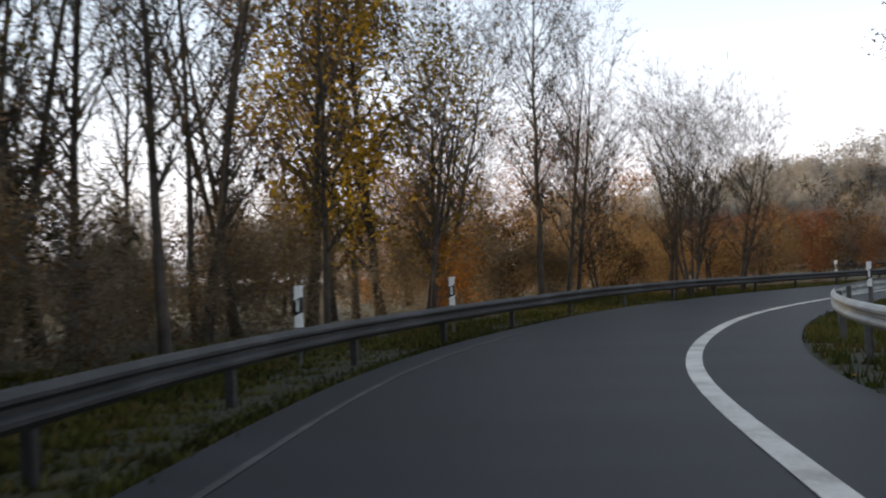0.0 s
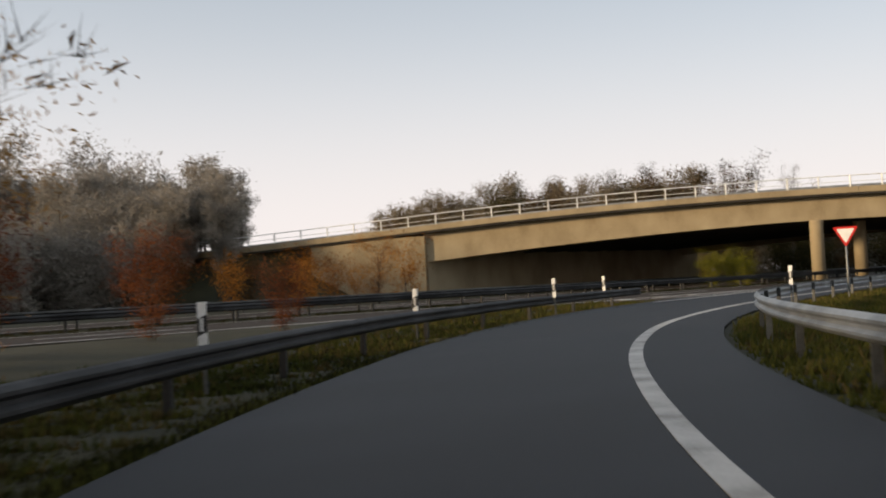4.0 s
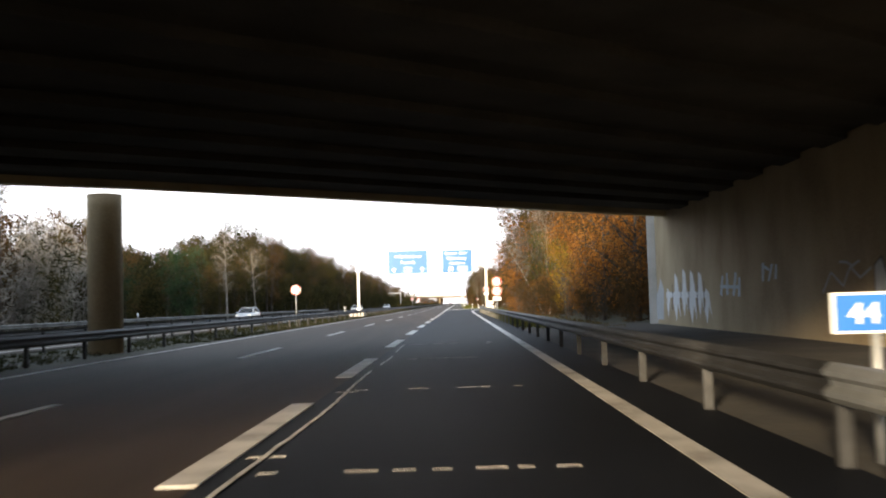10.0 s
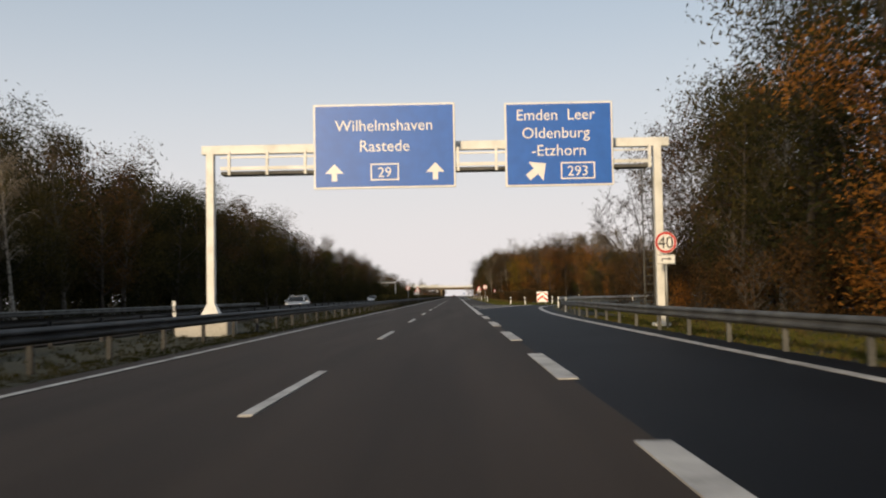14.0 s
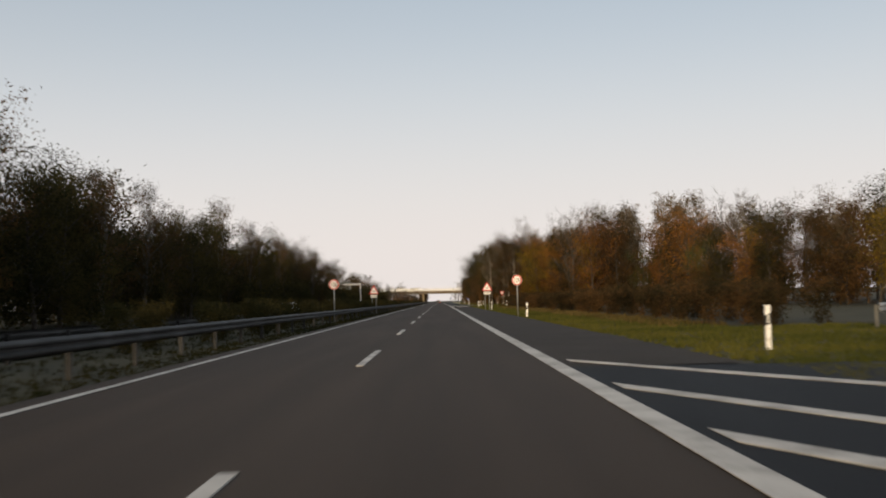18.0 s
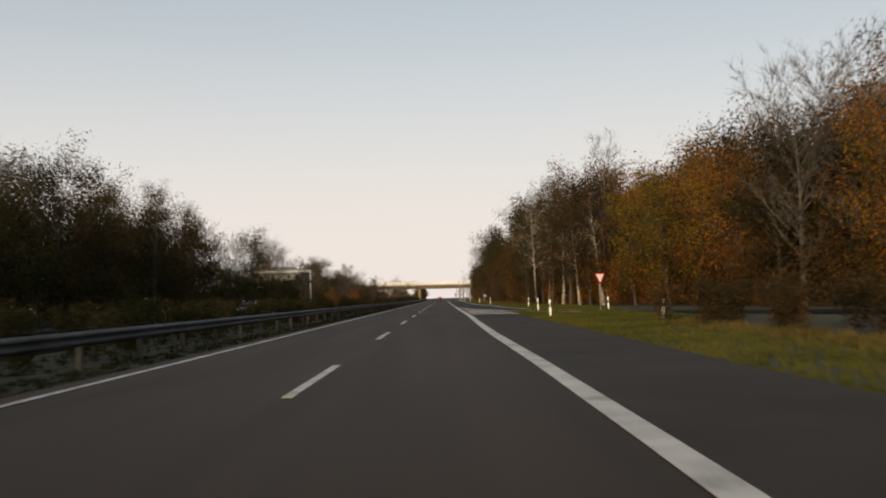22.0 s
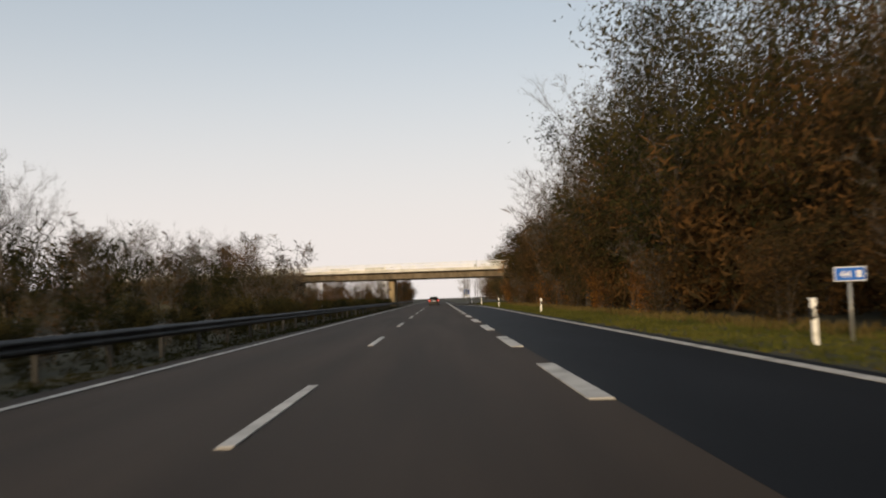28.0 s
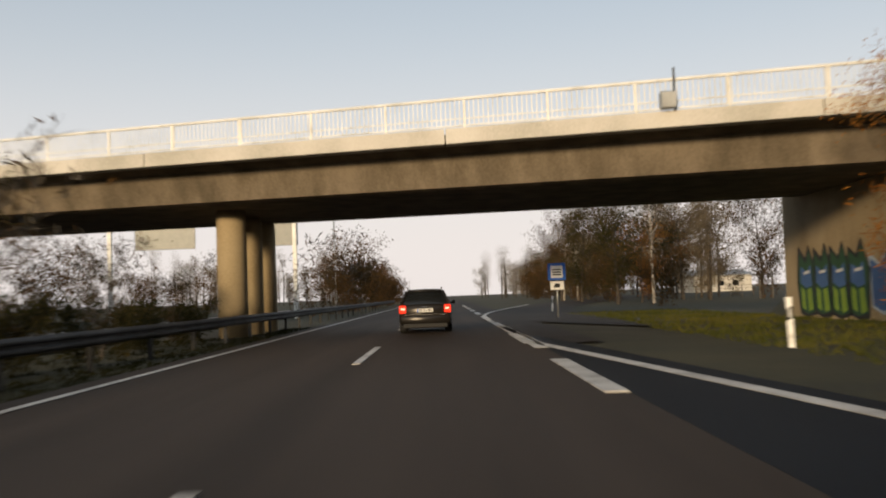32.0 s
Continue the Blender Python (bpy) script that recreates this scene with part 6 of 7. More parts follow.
kind("bush_d", "bush", "half-bare bush with grey-brown twigs", BARK_GREY, "brown", 34, 2.8, 1.9, 0.02, 21, 8, 550, 0.1, category="bush", stems=3, clump=0.25, up=1.2, spray=8)
kind("oak", "oak_tree", "broad oak with dense dull green and brown leaves", BARK_DARK, "olive", 41, 10.5, 4.5, 0.12, 48, 10, 44000, 0.078, clump=0.3, up=0.32, droop=0.1, blade=(1.05, 0.8))
kind("bush_e", "bush", "bush with russet autumn leaves", BARK_DARK, "red", 42, 3.4, 2.3, 0.02, 24, 5, 5000, 0.068, category="bush", stems=4, clump=0.34, up=1.0, blade=(1.2, 0.72))
kind("spread", "hornbeam_tree", "broad half-bare roadside tree with fine fanning twigs", BARK_DARK, "brown", 27, 12.6, 2.3, 0.12, 100, 11, 3600, 0.05, stems=10, clump=0.3, up=0.6, thick=0.75, fan=0.68, spray=10)
kind("birch_big", "birch_tree", "tall twin-stemmed birch with a hanging pale tan crown", BARK_BIRCH, "pale", 52, 17.6, 4.2, 0.34, 60, 16, 22000, 0.06, stems=2, droop=0.4, clump=0.35, up=1.1, thick=0.5, spray=5)
kind("birch_lean", "birch_tree", "birch stem leaning far out with hanging twigs", BARK_BIRCH, "brown", 53, 8.6, 2.6, 0.45, 24, 12, 3000, 0.058, lean=-0.5, droop=0.6, clump=0.35, up=0.9, thick=0.5, spray=8)
kind("maple", "maple_tree", "bushy maple with dull olive-green autumn leaves", BARK_DARK, "green", 54, 8.5, 3.2, 0.06, 30, 7, 6500, 0.085, clump=0.5, up=0.7)
placer = random.Random(77)


def plant(key, x, y, scale=1.0, squash=1.0, turn=None):
    t, raw, used = KINDS[key]
    m = Matrix.Translation((x, y, ground_z(x, y))) @ pose(0, 0, 0, 0, 0, placer.uniform(0, 360) if turn is None else turn)
    ob = t if used[0] == 0 else copy_thing(t, m)
    ob.matrix_basis = m
    s = scale * placer.uniform(0.9, 1.12)
    ob.scale = (s * squash, s * squash, s)
    used[0] += 1
    return ob


# beside the ramp's outer barrier
kinds = ["alder_a", "alder_c", "alder_b", "alder_a", "alder_c", "alder_d"]
for row, (off, step) in enumerate(((-9.0, 5), (-12.5, 5), (-17.0, 6))):
    for i in range(2 + row, ramp_index(34, -68) - 2 * row, step):
        p = RAMP[i] + RAMP_SIDE[i] * (off + placer.uniform(-1.1, 1.1))
        near_end = i > ramp_index(45, -77)
        key = "alder_d" if near_end else placer.choice(kinds)
        if row == 2 and placer.random() < 0.1:
            key = "yellow"
        plant(key, p.x, p.y, placer.uniform(0.52, 0.62) if near_end else placer.uniform(0.66, 0.85))
for x, y, k, s in ((51.5, -91.5, "yellow", 1.25), (48.5, -90, "yellow", 1.2), (46.0, -92, "orange_b", 0.8), (46.6, -88.6, "yellow", 0.95), (55, -93.5, "alder_b", 1.05), (58, -95.5, "alder_d", 1.1), (42.3, -84.2, "alder_d", 0.68), (38.7, -79.3, "alder_b", 0.54), (31.4, -76.1, "alder_d", 0.6), (60, -96, "alder_b", 1.0), (34.0, -78.6, "alder_d", 0.6), (35.2, -79.5, "alder_c", 0.5)):
    plant(k, x, y, s)
for k in range(34):
    i = placer.randint(4, ramp_index(30, -63))
    p = RAMP[i] + RAMP_SIDE[i] * placer.uniform(-15, -7.8)
    plant(placer.choice(["bush_a", "bush_d", "bush_b", "bush_a"]), p.x, p.y, placer.uniform(0.5, 0.95))
# between ramp, motorway and bridge
for k in range(26):
    x, y = placer.uniform(6, 30), placer.uniform(-98, -72)
    if x + (y + 72) * 0.6 < 16:
        plant(placer.choice(["bush_b", "bush_b", "bush_d", "bush_a", "orange_a"]), x, y, placer.uniform(0.5, 0.85))
plant("bush_d", 15.5, -66.5, 1.3)
for x, y, s in ((17, -68.5, 0.75), (13.5, -71, 0.8), (20, -74.5, 0.7), (10, -66.5, 0.8), (16, -77, 0.75), (7, -62, 0.75), (11.5, -74, 0.8), (6, -69, 0.9), (4.5, -56, 0.6), (4.2, -51, 0.45)):
    plant("bush_e", x, y, s)
plant("alder_d", 13.5, -70.0, 0.42)
plant("orange_a", -26.5, -22, 0.5)
plant("bush_b", -27.5, -18, 1.3)
plant("bush_b", -25.0, -30, 1.2)
for x, y, s in ((-29.5, -24, 1.1), (-31.5, -20.5, 1.0), (-33.5, -26, 1.3), (-36.0, -22, 1.2), (-39.0, -27, 1.4), (-42.5, -24, 1.3), (-30.0, -33, 1.1), (-45.0, -30, 1.4)):
    plant("bush_b" if x > -33 else "bush_a", x, y, s)
# inside the loop
plant("oak", 42.6, -66.6, 1.15)
plant("bush_a", 24, -20, 1.0)
plant("bush_c", -9.4, -2.6, 0.5, 1.25)
plant("bush_c", -9.0, -0.4, 0.6, 1.2)
plant("bush_c", -9.3, 2.2, 0.54, 1.25)
for k, x, y, s in (("bush_a", 12.9, 27.2, 0.5), ("bush_e", 13.3, 25.6, 0.36), ("bush_a", 14.2, 26.6, 0.6), ("bush_a", 15.6, 27.4, 0.66), ("bush_e", 15.0, 25.0, 0.42), ("bush_a", 17.0, 28.2, 0.62), ("bush_a", 16.6, 25.6, 0.62), ("bush_e", 18.4, 27.6, 0.46), ("bush_a", 13.4, 22.8, 0.52), ("bush_a", 15.2, 22.4, 0.6), ("bush_e", 17.2, 22.8, 0.42),
                   ("bush_a", 13.6, 19.6, 0.56), ("bush_a", 15.6, 19.0, 0.62), ("bush_e", 14.2, 16.8, 0.4), ("bush_a", 13.4, 14.6, 0.56), ("bush_a", 15.4, 14.6, 0.66), ("bush_a", 13.9, 11.6, 0.6), ("bush_e", 15.8, 11.2, 0.42), ("bush_a", 14.4, 8.6, 0.6), ("bush_a", 16.2, 7.4, 0.66), ("bush_a", 15.2, 4.6, 0.6), ("bush_d", 19.6, 26.0, 0.7)):
    plant(k, x, y, s, 1.15)
plant("alder_d", 18.3, 24.5, 0.64)
plant("alder_d", 17.2, 28.6, 0.6)
plant("spread", 13.7, 177.5, 1.0)
plant("bush_a", 13.6, 175.5, 0.9)
plant("bush_a", 15.8, 180.0, 1.1)
plant("bush_d", 13.4, 180.0, 0.9)
plant("alder_d", 22.0, 21.0, 0.8)
# between bridge and gantry, on the east side
for x, y, k, s in ((14.2, 80.5, "orange_a", 0.95), (13.0, 85.5, "orange_a", 0.8), (16.5, 83, "orange_b", 0.85), (18.5, 79.5, "alder_b", 0.85), (15.4, 89.0, "orange_b", 0.62), (12.8, 92.5, "orange_a", 0.6), (17.5, 94, "alder_d", 0.75), (14.2, 97, "wood_a", 0.45), (12.4, 101, "yellow", 0.5), (16.5, 102, "orange_b", 0.5), (13.4, 106.5, "orange_a", 0.55), (18, 109, "wood_a", 0.6),
                   (13.6, 111.0, "maple", 0.7), (15.4, 114.5, "orange_b", 0.62), (12.2, 116.5, "maple", 0.8), (16.4, 120, "orange_b", 0.7), (11.4, 129, "orange_a", 0.78), (10.6, 135, "orange_a", 0.62), (14.6, 127.5, "orange_b", 0.68), (17, 129, "wood_b", 0.75), (15.0, 133, "birch_b", 0.85), (11.5, 137, "wood_a", 0.85), (15.5, 139, "orange_b", 0.9), (11.8, 144.5, "wood_a", 0.8), (14.5, 149.5, "wood_b", 0.75), (12.6, 155, "wood_a", 0.8), (15.8, 159.5, "birch_a", 0.85), (13.0, 163.5, "orange_b", 0.65), (14.8, 170.5, "bare", 0.8), (18.5, 174, "bare", 0.8), (17.5, 166, "wood_a", 0.8), (22, 171, "wood_b", 0.7), (24, 180, "wood_a", 0.65), (19, 151, "wood_a", 0.9), (19.5, 141, "wood_b", 0.8), (19.5, 132, "wood_a", 0.9), (20.5, 118, "wood_b", 0.75), (21.5, 97, "wood_a", 0.7)):
    plant(k, x, y, s)
plant("birch_big", 13.0, 123.2, 1.0, 0.95, 40).scale = (0.76, 0.76, 0.9)
plant("birch_lean", 12.6, 123.6, 1.0, 1.0, 12)
for k in range(30):
    plant(placer.choice(["bush_a", "bush_b", "bush_d", "bush_a"]), placer.uniform(9.8, 13.5), 77 + 3.1 * k, placer.uniform(0.5, 0.9))


# the east woods, whose edge draws in towards the road
def set_back(y):
    """How far the tall trees stand behind the edge of the east woods."""
    return float(np.interp(y, [470, 490, 505, 540, 558, 568], [0, 2.5, 6.0, 6.5, 2.0, 0]))


def edge_x(y):
    return float(np.interp(y, [296, 312, 340, 375, 400, 440, 478, 500, 660, 672], [34, 31, 30, 27, 22, 15.5, 12.2, 12.0, 12.6, 15]))


ROADS = resample(EXIT_L, 30) + resample(EXIT_R, 30) + resample(ENTRY_L, 50) + resample(ENTRY_R, 50)
ROADS_NP = np.array([(p.x, p.y) for p in ROADS])


def clear(x, y, gap=4.5):
    return ((ROADS_NP - (x, y)) ** 2).sum(1).min() > gap * gap


y = 284.0
while y < 655:
    for depth in (0.0, 4.5):
        xx, yy = edge_x(y) + set_back(y) + depth + placer.uniform(-0.6, 1.6), y + placer.uniform(-2, 2)
        if not clear(xx, yy):
            continue
        if y < 440:
            key = placer.choice(["wood_a", "orange_a", "orange_b", "bare", "maple", "yellow", "orange_a"])
            s = (placer.uniform(0.78, 0.98) if key not in ("yellow", "orange_a") else placer.uniform(0.85, 1.1)) * float(np.interp(y, [284, 300, 340, 385], [0.68, 0.75, 0.85, 1.12]))
        elif y < 560:
            key = placer.choice(["wood_c", "wood_b", "bare", "wood_c", "orange_b", "wood_a"])
            s = placer.uniform(0.85, 1.05)
        else:
            key = placer.choice(["wood_a", "wood_a", "orange_b", "bare", "wood_b"] if y < 597 else ["bare", "wood_a", "orange_b", "bare"])
            s = placer.uniform(0.8, 0.98) * float(np.interp(y, [560, 590, 600, 655], [1.15, 1.15, 0.46, 0.52])) * ((2.2 if y < 636 else 1.2) if key == "bare" and y > 597 else 1)
        plant(key, xx, yy, s)
    y += 5.6
for k in range(46):
    yy = placer.uniform(450, 650)
    plant(placer.choice(["bush_a", "bush_a", "bush_b", "bush_d"]), edge_x(yy) - placer.uniform(0.2, 1.4), yy, placer.uniform(0.6, 1.1))
for x, y, k, s in ((11.9, 667.0, "orange_a", 0.55), (12.2, 662.5, "wood_a", 0.62), (13.6, 665.5, "orange_b", 0.6), (12.4, 657.5, "orange_b", 0.68), (14.5, 659, "wood_a", 0.7), (12.6, 652, "wood_a", 0.72), (15, 653.5, "orange_b", 0.75), (11.6, 664.5, "bush_a", 1.1), (11.7, 659.5, "bush_a", 1.2), (11.4, 668.3, "bush_b", 0.9), (11.8, 655, "bush_d", 1.2)):
    plant(k, x, y, s)
for x, y, k, s in ((17.4, 431, "birch_b", 0.9), (15.9, 438.5, "birch_a", 0.95), (14.9, 446, "birch_b", 1.0), (14.0, 453, "birch_a", 0.95), (13.2, 461, "birch_b", 0.95), (12.6, 470, "birch_a", 0.9)):
    plant(k, x, y, s)
# crowns that show above the skew bridge's parapet
for x, y, k, s in ((-42, 35, "wood_b", 0.76), (-33, 42, "orange_b", 0.98), (-37, 47, "wood_c", 0.82), (-46, 44, "orange_b", 1.0), (-50, 38, "wood_c", 0.8), (-54, 46, "wood_a", 1.0), (-58, 34, "orange_b", 0.95), (-63, 42, "wood_c", 0.78), (-68, 36, "wood_a", 1.0), (-30, 50, "wood_c", 0.75), (-72, 50, "orange_b", 1.0), (-47, 54, "wood_a", 0.95), (-80, 40, "wood_c", 0.75)):
    plant(k, x, y, s)
# past the far bridge
for k in range(30):
    yy = placer.uniform(708, 880)
    plant(placer.choice(["wood_a", "orange_b", "orange_a", "wood_a", "birch_a"]), 11 + (yy - 700) * 0.05 + placer.uniform(0, 16), yy, placer.uniform(0.6, 0.8))
for k in range(14):
    plant(placer.choice(["bush_d", "bush_a"]), placer.uniform(-10.4, -8.8), placer.uniform(698, 860), placer.uniform(0.8, 1.2))

# the west woods beyond the opposite carriageway
y = 66.0
while y < 456:
    key = placer.choice(["wood_a", "orange_b", "wood_b"]) if y < 135 else placer.choice(["wood_a", "wood_b", "orange_b", "wood_a", "birch_a" if y < 200 else "wood_a"])
    plant(key, -27.0 - placer.uniform(0, 3), y + placer.uniform(-2, 2), placer.uniform(0.72, 0.98) * float(np.interp(y, [165, 172, 284, 297, 325, 350], [0.68, 1.0, 1.0, 0.82, 0.85, 0.9])))
    y += 6.3
for x, yy, k, s in ((-24.8, 126, "pine", 0.85), (-25.5, 150, "birch_a", 0.72), (-26, 171, "birch_b", 0.8), (-26, 110, "pine", 0.6)):
    plant(k, x, yy, s)
y = 462.0
while y < 676:
    plant(placer.choice(["wood_a", "alder_d", "orange_b", "alder_d", "bare"]), -28.5 - placer.uniform(0, 6), y, placer.uniform(0.62, 0.88) * (0.84 if y > 590 else 1.0))
    y += 7.0
# shrubs in the median
for k in range(48):
    yy = 395 + 6.0 * k + placer.uniform(-2, 2)
    plant(placer.choice(["bush_d", "bush_a", "bush_d", "bush_b" if yy < 540 else "bush_a"]), placer.uniform(-9.9, -8.7), yy, placer.uniform(0.45, 0.8) * (1.35 if k % 5 == 0 else 1))


# dark trees behind the exit's first bend
for k, x, y, s in (("wood_a", 17.6, 172.0, 1.0), ("wood_a", 20.0, 178.5, 1.1), ("orange_b", 18.6, 166.0, 0.9), ("wood_a", 21.5, 170.5, 1.1), ("orange_b", 22.5, 184.0, 0.95)):
    plant(k, x, y, s)


# woods, undergrowth and hedges that nobody could count
def mass(name, label, spots, foliage, category, density=0.5, grain=1.0):
    """Many crowns and their trunks in one mesh."""
    density, grain = density * 0.6, grain * 1.2
    if category == "undergrowth":
        density, grain = density * 1.2, grain * 0.7
    rs, vs, fs, k, wood = np.random.RandomState(len(spots)), [], [], 0, Geo()
    for key, x, y, s in spots:
        v, f = KINDS[key][1]
        q = v.reshape(-1, 3, 3)
        q = q[rs.rand(len(q)) < density]
        mid = q.mean(1, keepdims=True)
        q = mid + (q - mid) * grain
        a = rs.uniform(0, math.tau)
        r = np.array([[math.cos(a), -math.sin(a), 0], [math.sin(a), math.cos(a), 0], [0, 0, 1]])
        q = (q.reshape(-1, 3) @ r.T) * s + (x, y, ground_z(x, y))
        vs.append(q)
        fs.append(np.arange(len(q)).reshape(-1, 3) + k)
        k += len(q)
        if KINDS[key][0]["tall"] > 5:
            z, h = ground_z(x, y), KINDS[key][0]["tall"] * s
            wood.tube([(x, y, z - 0.3), (x + rs.uniform(-0.3, 0.3), y, z + h * 0.5), (x + rs.uniform(-0.4, 0.4), y, z + h * 0.9)], [0.17, 0.12, 0.02], 5, False)
    top = thing(name, label, category, "", "stuff")
    tagged(part("foliage", raw_mesh("foliage", np.concatenate(vs), np.concatenate(fs), FOLIAGE[foliage]), None, top), kind="stuff")
    if wood.v:
        tagged(part("trunks", wood, BARK_DARK, top, "", True), kind="stuff")


pr = random.Random(9)
mass("woodland", "dark brown woods behind the west verge", [(pr.choice(["wood_a", "orange_b", "wood_b"]), -32 - pr.uniform(0, 14), yy, pr.uniform(0.75, 1.0) * (0.78 if yy < 190 else 1.05 if yy < 288 else 0.83 if yy < 325 else 0.86)) for yy in np.linspace(130, 455, 120)], "olive", "woods", 0.8, 1.5)
mass("woodland", "brown-grey woods behind the opposite carriageway", [(pr.choice(["wood_a", "orange_b", "wood_b"]), -31 - pr.uniform(0, 12), 72 + 64 * pr.random(), pr.uniform(0.5, 0.72)) for _ in range(34)], "brown", "woods", 0.45, 1.6)
mass("woodland", "low hazy woods beyond the west fields", [(pr.choice(["wood_a", "orange_b"]), -36 - pr.uniform(0, 20), 430 + 300 * pr.random(), pr.uniform(0.45, 0.65)) for _ in range(50)], "brown", "woods", 0.46, 1.6)
spots = []
while len(spots) < 150:
    yy = pr.uniform(300, 652)
    xx = edge_x(yy) + set_back(yy) + pr.uniform(8, 22)
    if clear(xx, yy):
        spots.append((pr.choice(["wood_a", "wood_b", "wood_c"]), xx, yy, (pr.uniform(0.85, 1.05) if yy < 590 else pr.uniform(0.4, 0.52)) * float(np.interp(yy, [300, 345, 380], [0.62, 0.75, 1.05]))))
# pale leaves on these masses imitate haze by colour
mass("woodland", "deep tan woods behind the east verge", [q for q in spots if q[2] > 440], "pale", "woods", 0.75, 1.5)
mass("woodland", "haze-pale woods beyond the slip road", [q for q in spots if q[2] <= 440], "pale", "woods", 0.75, 1.5)
# masses in grey leaves carry the haze in their colour
mass("woodland", "thin trees behind the ramp, grey leaves imitating mist", [("wood_a", (RAMP[i] + RAMP_SIDE[i] * o).x, (RAMP[i] + RAMP_SIDE[i] * o).y, pr.uniform(0.2, 0.34)) for i, o in [(pr.randint(0, ramp_index(30, -63)), pr.uniform(-75, -45)) for _ in range(40)]], "grey", "woods", 0.53, 1.35)
mass("woodland", "haze-grey woods beyond the bridge to the west", [(pr.choice(["wood_c", "wood_b", "orange_b"]), -46 - pr.uniform(0, 40), 70 + 80 * pr.random(), pr.uniform(0.7, 0.95)) for _ in range(70)], "grey", "woods", 0.7, 1.3)
mass("woodland", "low haze-grey trees beyond the motorway to the south-west", [(pr.choice(["wood_a", "orange_b"]), -45 - pr.uniform(0, 65), -150 + 105 * pr.random(), pr.uniform(0.75, 1.0)) for _ in range(80)], "grey", "woods", 0.61, 1.2)
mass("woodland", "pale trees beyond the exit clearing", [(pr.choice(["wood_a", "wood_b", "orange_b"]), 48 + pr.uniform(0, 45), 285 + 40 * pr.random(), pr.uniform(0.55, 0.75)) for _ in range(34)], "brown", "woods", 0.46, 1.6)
mass("woodland", "haze-grey trees at the far end of the road", [(pr.choice(["wood_c", "wood_a"]), s * pr.uniform(16, 70) - 8, 860 + 160 * pr.random(), pr.uniform(0.6, 0.9)) for s in (-1, 1) for _ in range(40)], "grey", "woods", 0.53, 1.4)
mass("undergrowth", "thick haze-grey undergrowth beyond the bridge to the west", [(pr.choice(["bush_a", "bush_d", "bush_c"]), -27 - pr.uniform(0, 30), 72 + 60 * pr.random(), pr.uniform(1.0, 1.7)) for _ in range(90)], "grey", "undergrowth", 0.7, 1.6)
mass("undergrowth", "brown undergrowth at the foot of the woods beyond the slip road", [(pr.choice(["bush_a", "bush_d", "bush_b"]), edge_x(yy) + pr.uniform(-1, 6), yy, pr.uniform(0.9, 1.6)) for yy in np.linspace(286, 404, 70) if clear(edge_x(yy) + 2.5, yy, 7)], "brown", "undergrowth", 0.88, 1.5)
mass("undergrowth", "russet and brown thicket past the far bridge", [(pr.choice(["bush_a", "bush_e", "bush_d"]), pr.choice([pr.uniform(13, 30), pr.uniform(-45, -25), pr.uniform(-10.5, -8.5)]), yy, pr.uniform(0.8, 1.5)) for yy in np.linspace(702, 850, 80)], "brown", "undergrowth", 0.88, 1.4)
mass("woodland", "haze-grey trees beyond the bridge embankment", [(pr.choice(["wood_a", "orange_b", "bare"]), -75 - pr.uniform(0, 45), -45 + 37 * pr.random(), pr.uniform(0.8, 1.1)) for _ in range(34)], "grey", "woods", 0.5, 1.4)
mass("woodland", "haze-grey trees on the bridge's west embankment", [(pr.choice(["wood_a", "orange_b"]), pr.uniform(-100, -48), pr.uniform(-72, -14), pr.uniform(0.5, 0.75)) for _ in range(95)] + [("wood_a", pr.uniform(-62, -47), pr.uniform(-30, -16), pr.uniform(0.4, 0.6)) for _ in range(16)], "grey", "woods", 1.9, 1.5)
mass("woodland", "haze-pale woods standing behind the bridge", [(pr.choice(["wood_a", "orange_b", "wood_b"]), pr.uniform(-105, -42), pr.uniform(40, 62), pr.uniform(0.86, 1.06)) for _ in range(54)], "pale", "woods", 1.4, 1.3)
mass("undergrowth", "low haze-pale bushes along the ramp's outer barrier", [(pr.choice(["bush_a", "bush_c"]), (RAMP[i] + RAMP_SIDE[i] * o).x, (RAMP[i] + RAMP_SIDE[i] * o).y, pr.uniform(0.42, 0.72)) for i, o in [(pr.randint(ramp_index(72, -84), ramp_index(43, -75)), pr.uniform(-15, -9.5)) for _ in range(60)]], "pale", "undergrowth", 1.0, 1.2)
mass("undergrowth", "thick rusty orange bushes at the foot of the birches", [(pr.choice(["bush_a", "bush_b", "bush_d"]), edge_x(yy) + pr.uniform(0.8, 7), yy, pr.uniform(0.8, 1.5)) for yy in np.linspace(398, 500, 90) if clear(edge_x(yy) + 1, yy, 5.5)], "orange", "undergrowth", 1.5, 1.35)
mass("undergrowth", "haze-pale thicket under the ramp trees", [(pr.choice(["bush_a", "bush_c"]), (RAMP[i] + RAMP_SIDE[i] * o).x, (RAMP[i] + RAMP_SIDE[i] * o).y, pr.uniform(0.6, 1.15) * (1.0 if i < 58 else 0.65)) for i, o in [(pr.randint(0, ramp_index(50, -79)), pr.uniform(-34, -9.5)) for _ in range(150)]], "pale", "undergrowth", 0.85, 1.1)
mass("undergrowth", "dark green thicket among the first ramp trees", [(pr.choice(["bush_a", "bush_c"]), (RAMP[i] + RAMP_SIDE[i] * o).x, (RAMP[i] + RAMP_SIDE[i] * o).y, pr.uniform(0.8, 1.35)) for i, o in [(pr.randint(40, 61), pr.uniform(-27, -12)) for _ in range(55)]], "olive", "undergrowth", 1.2, 1.2)
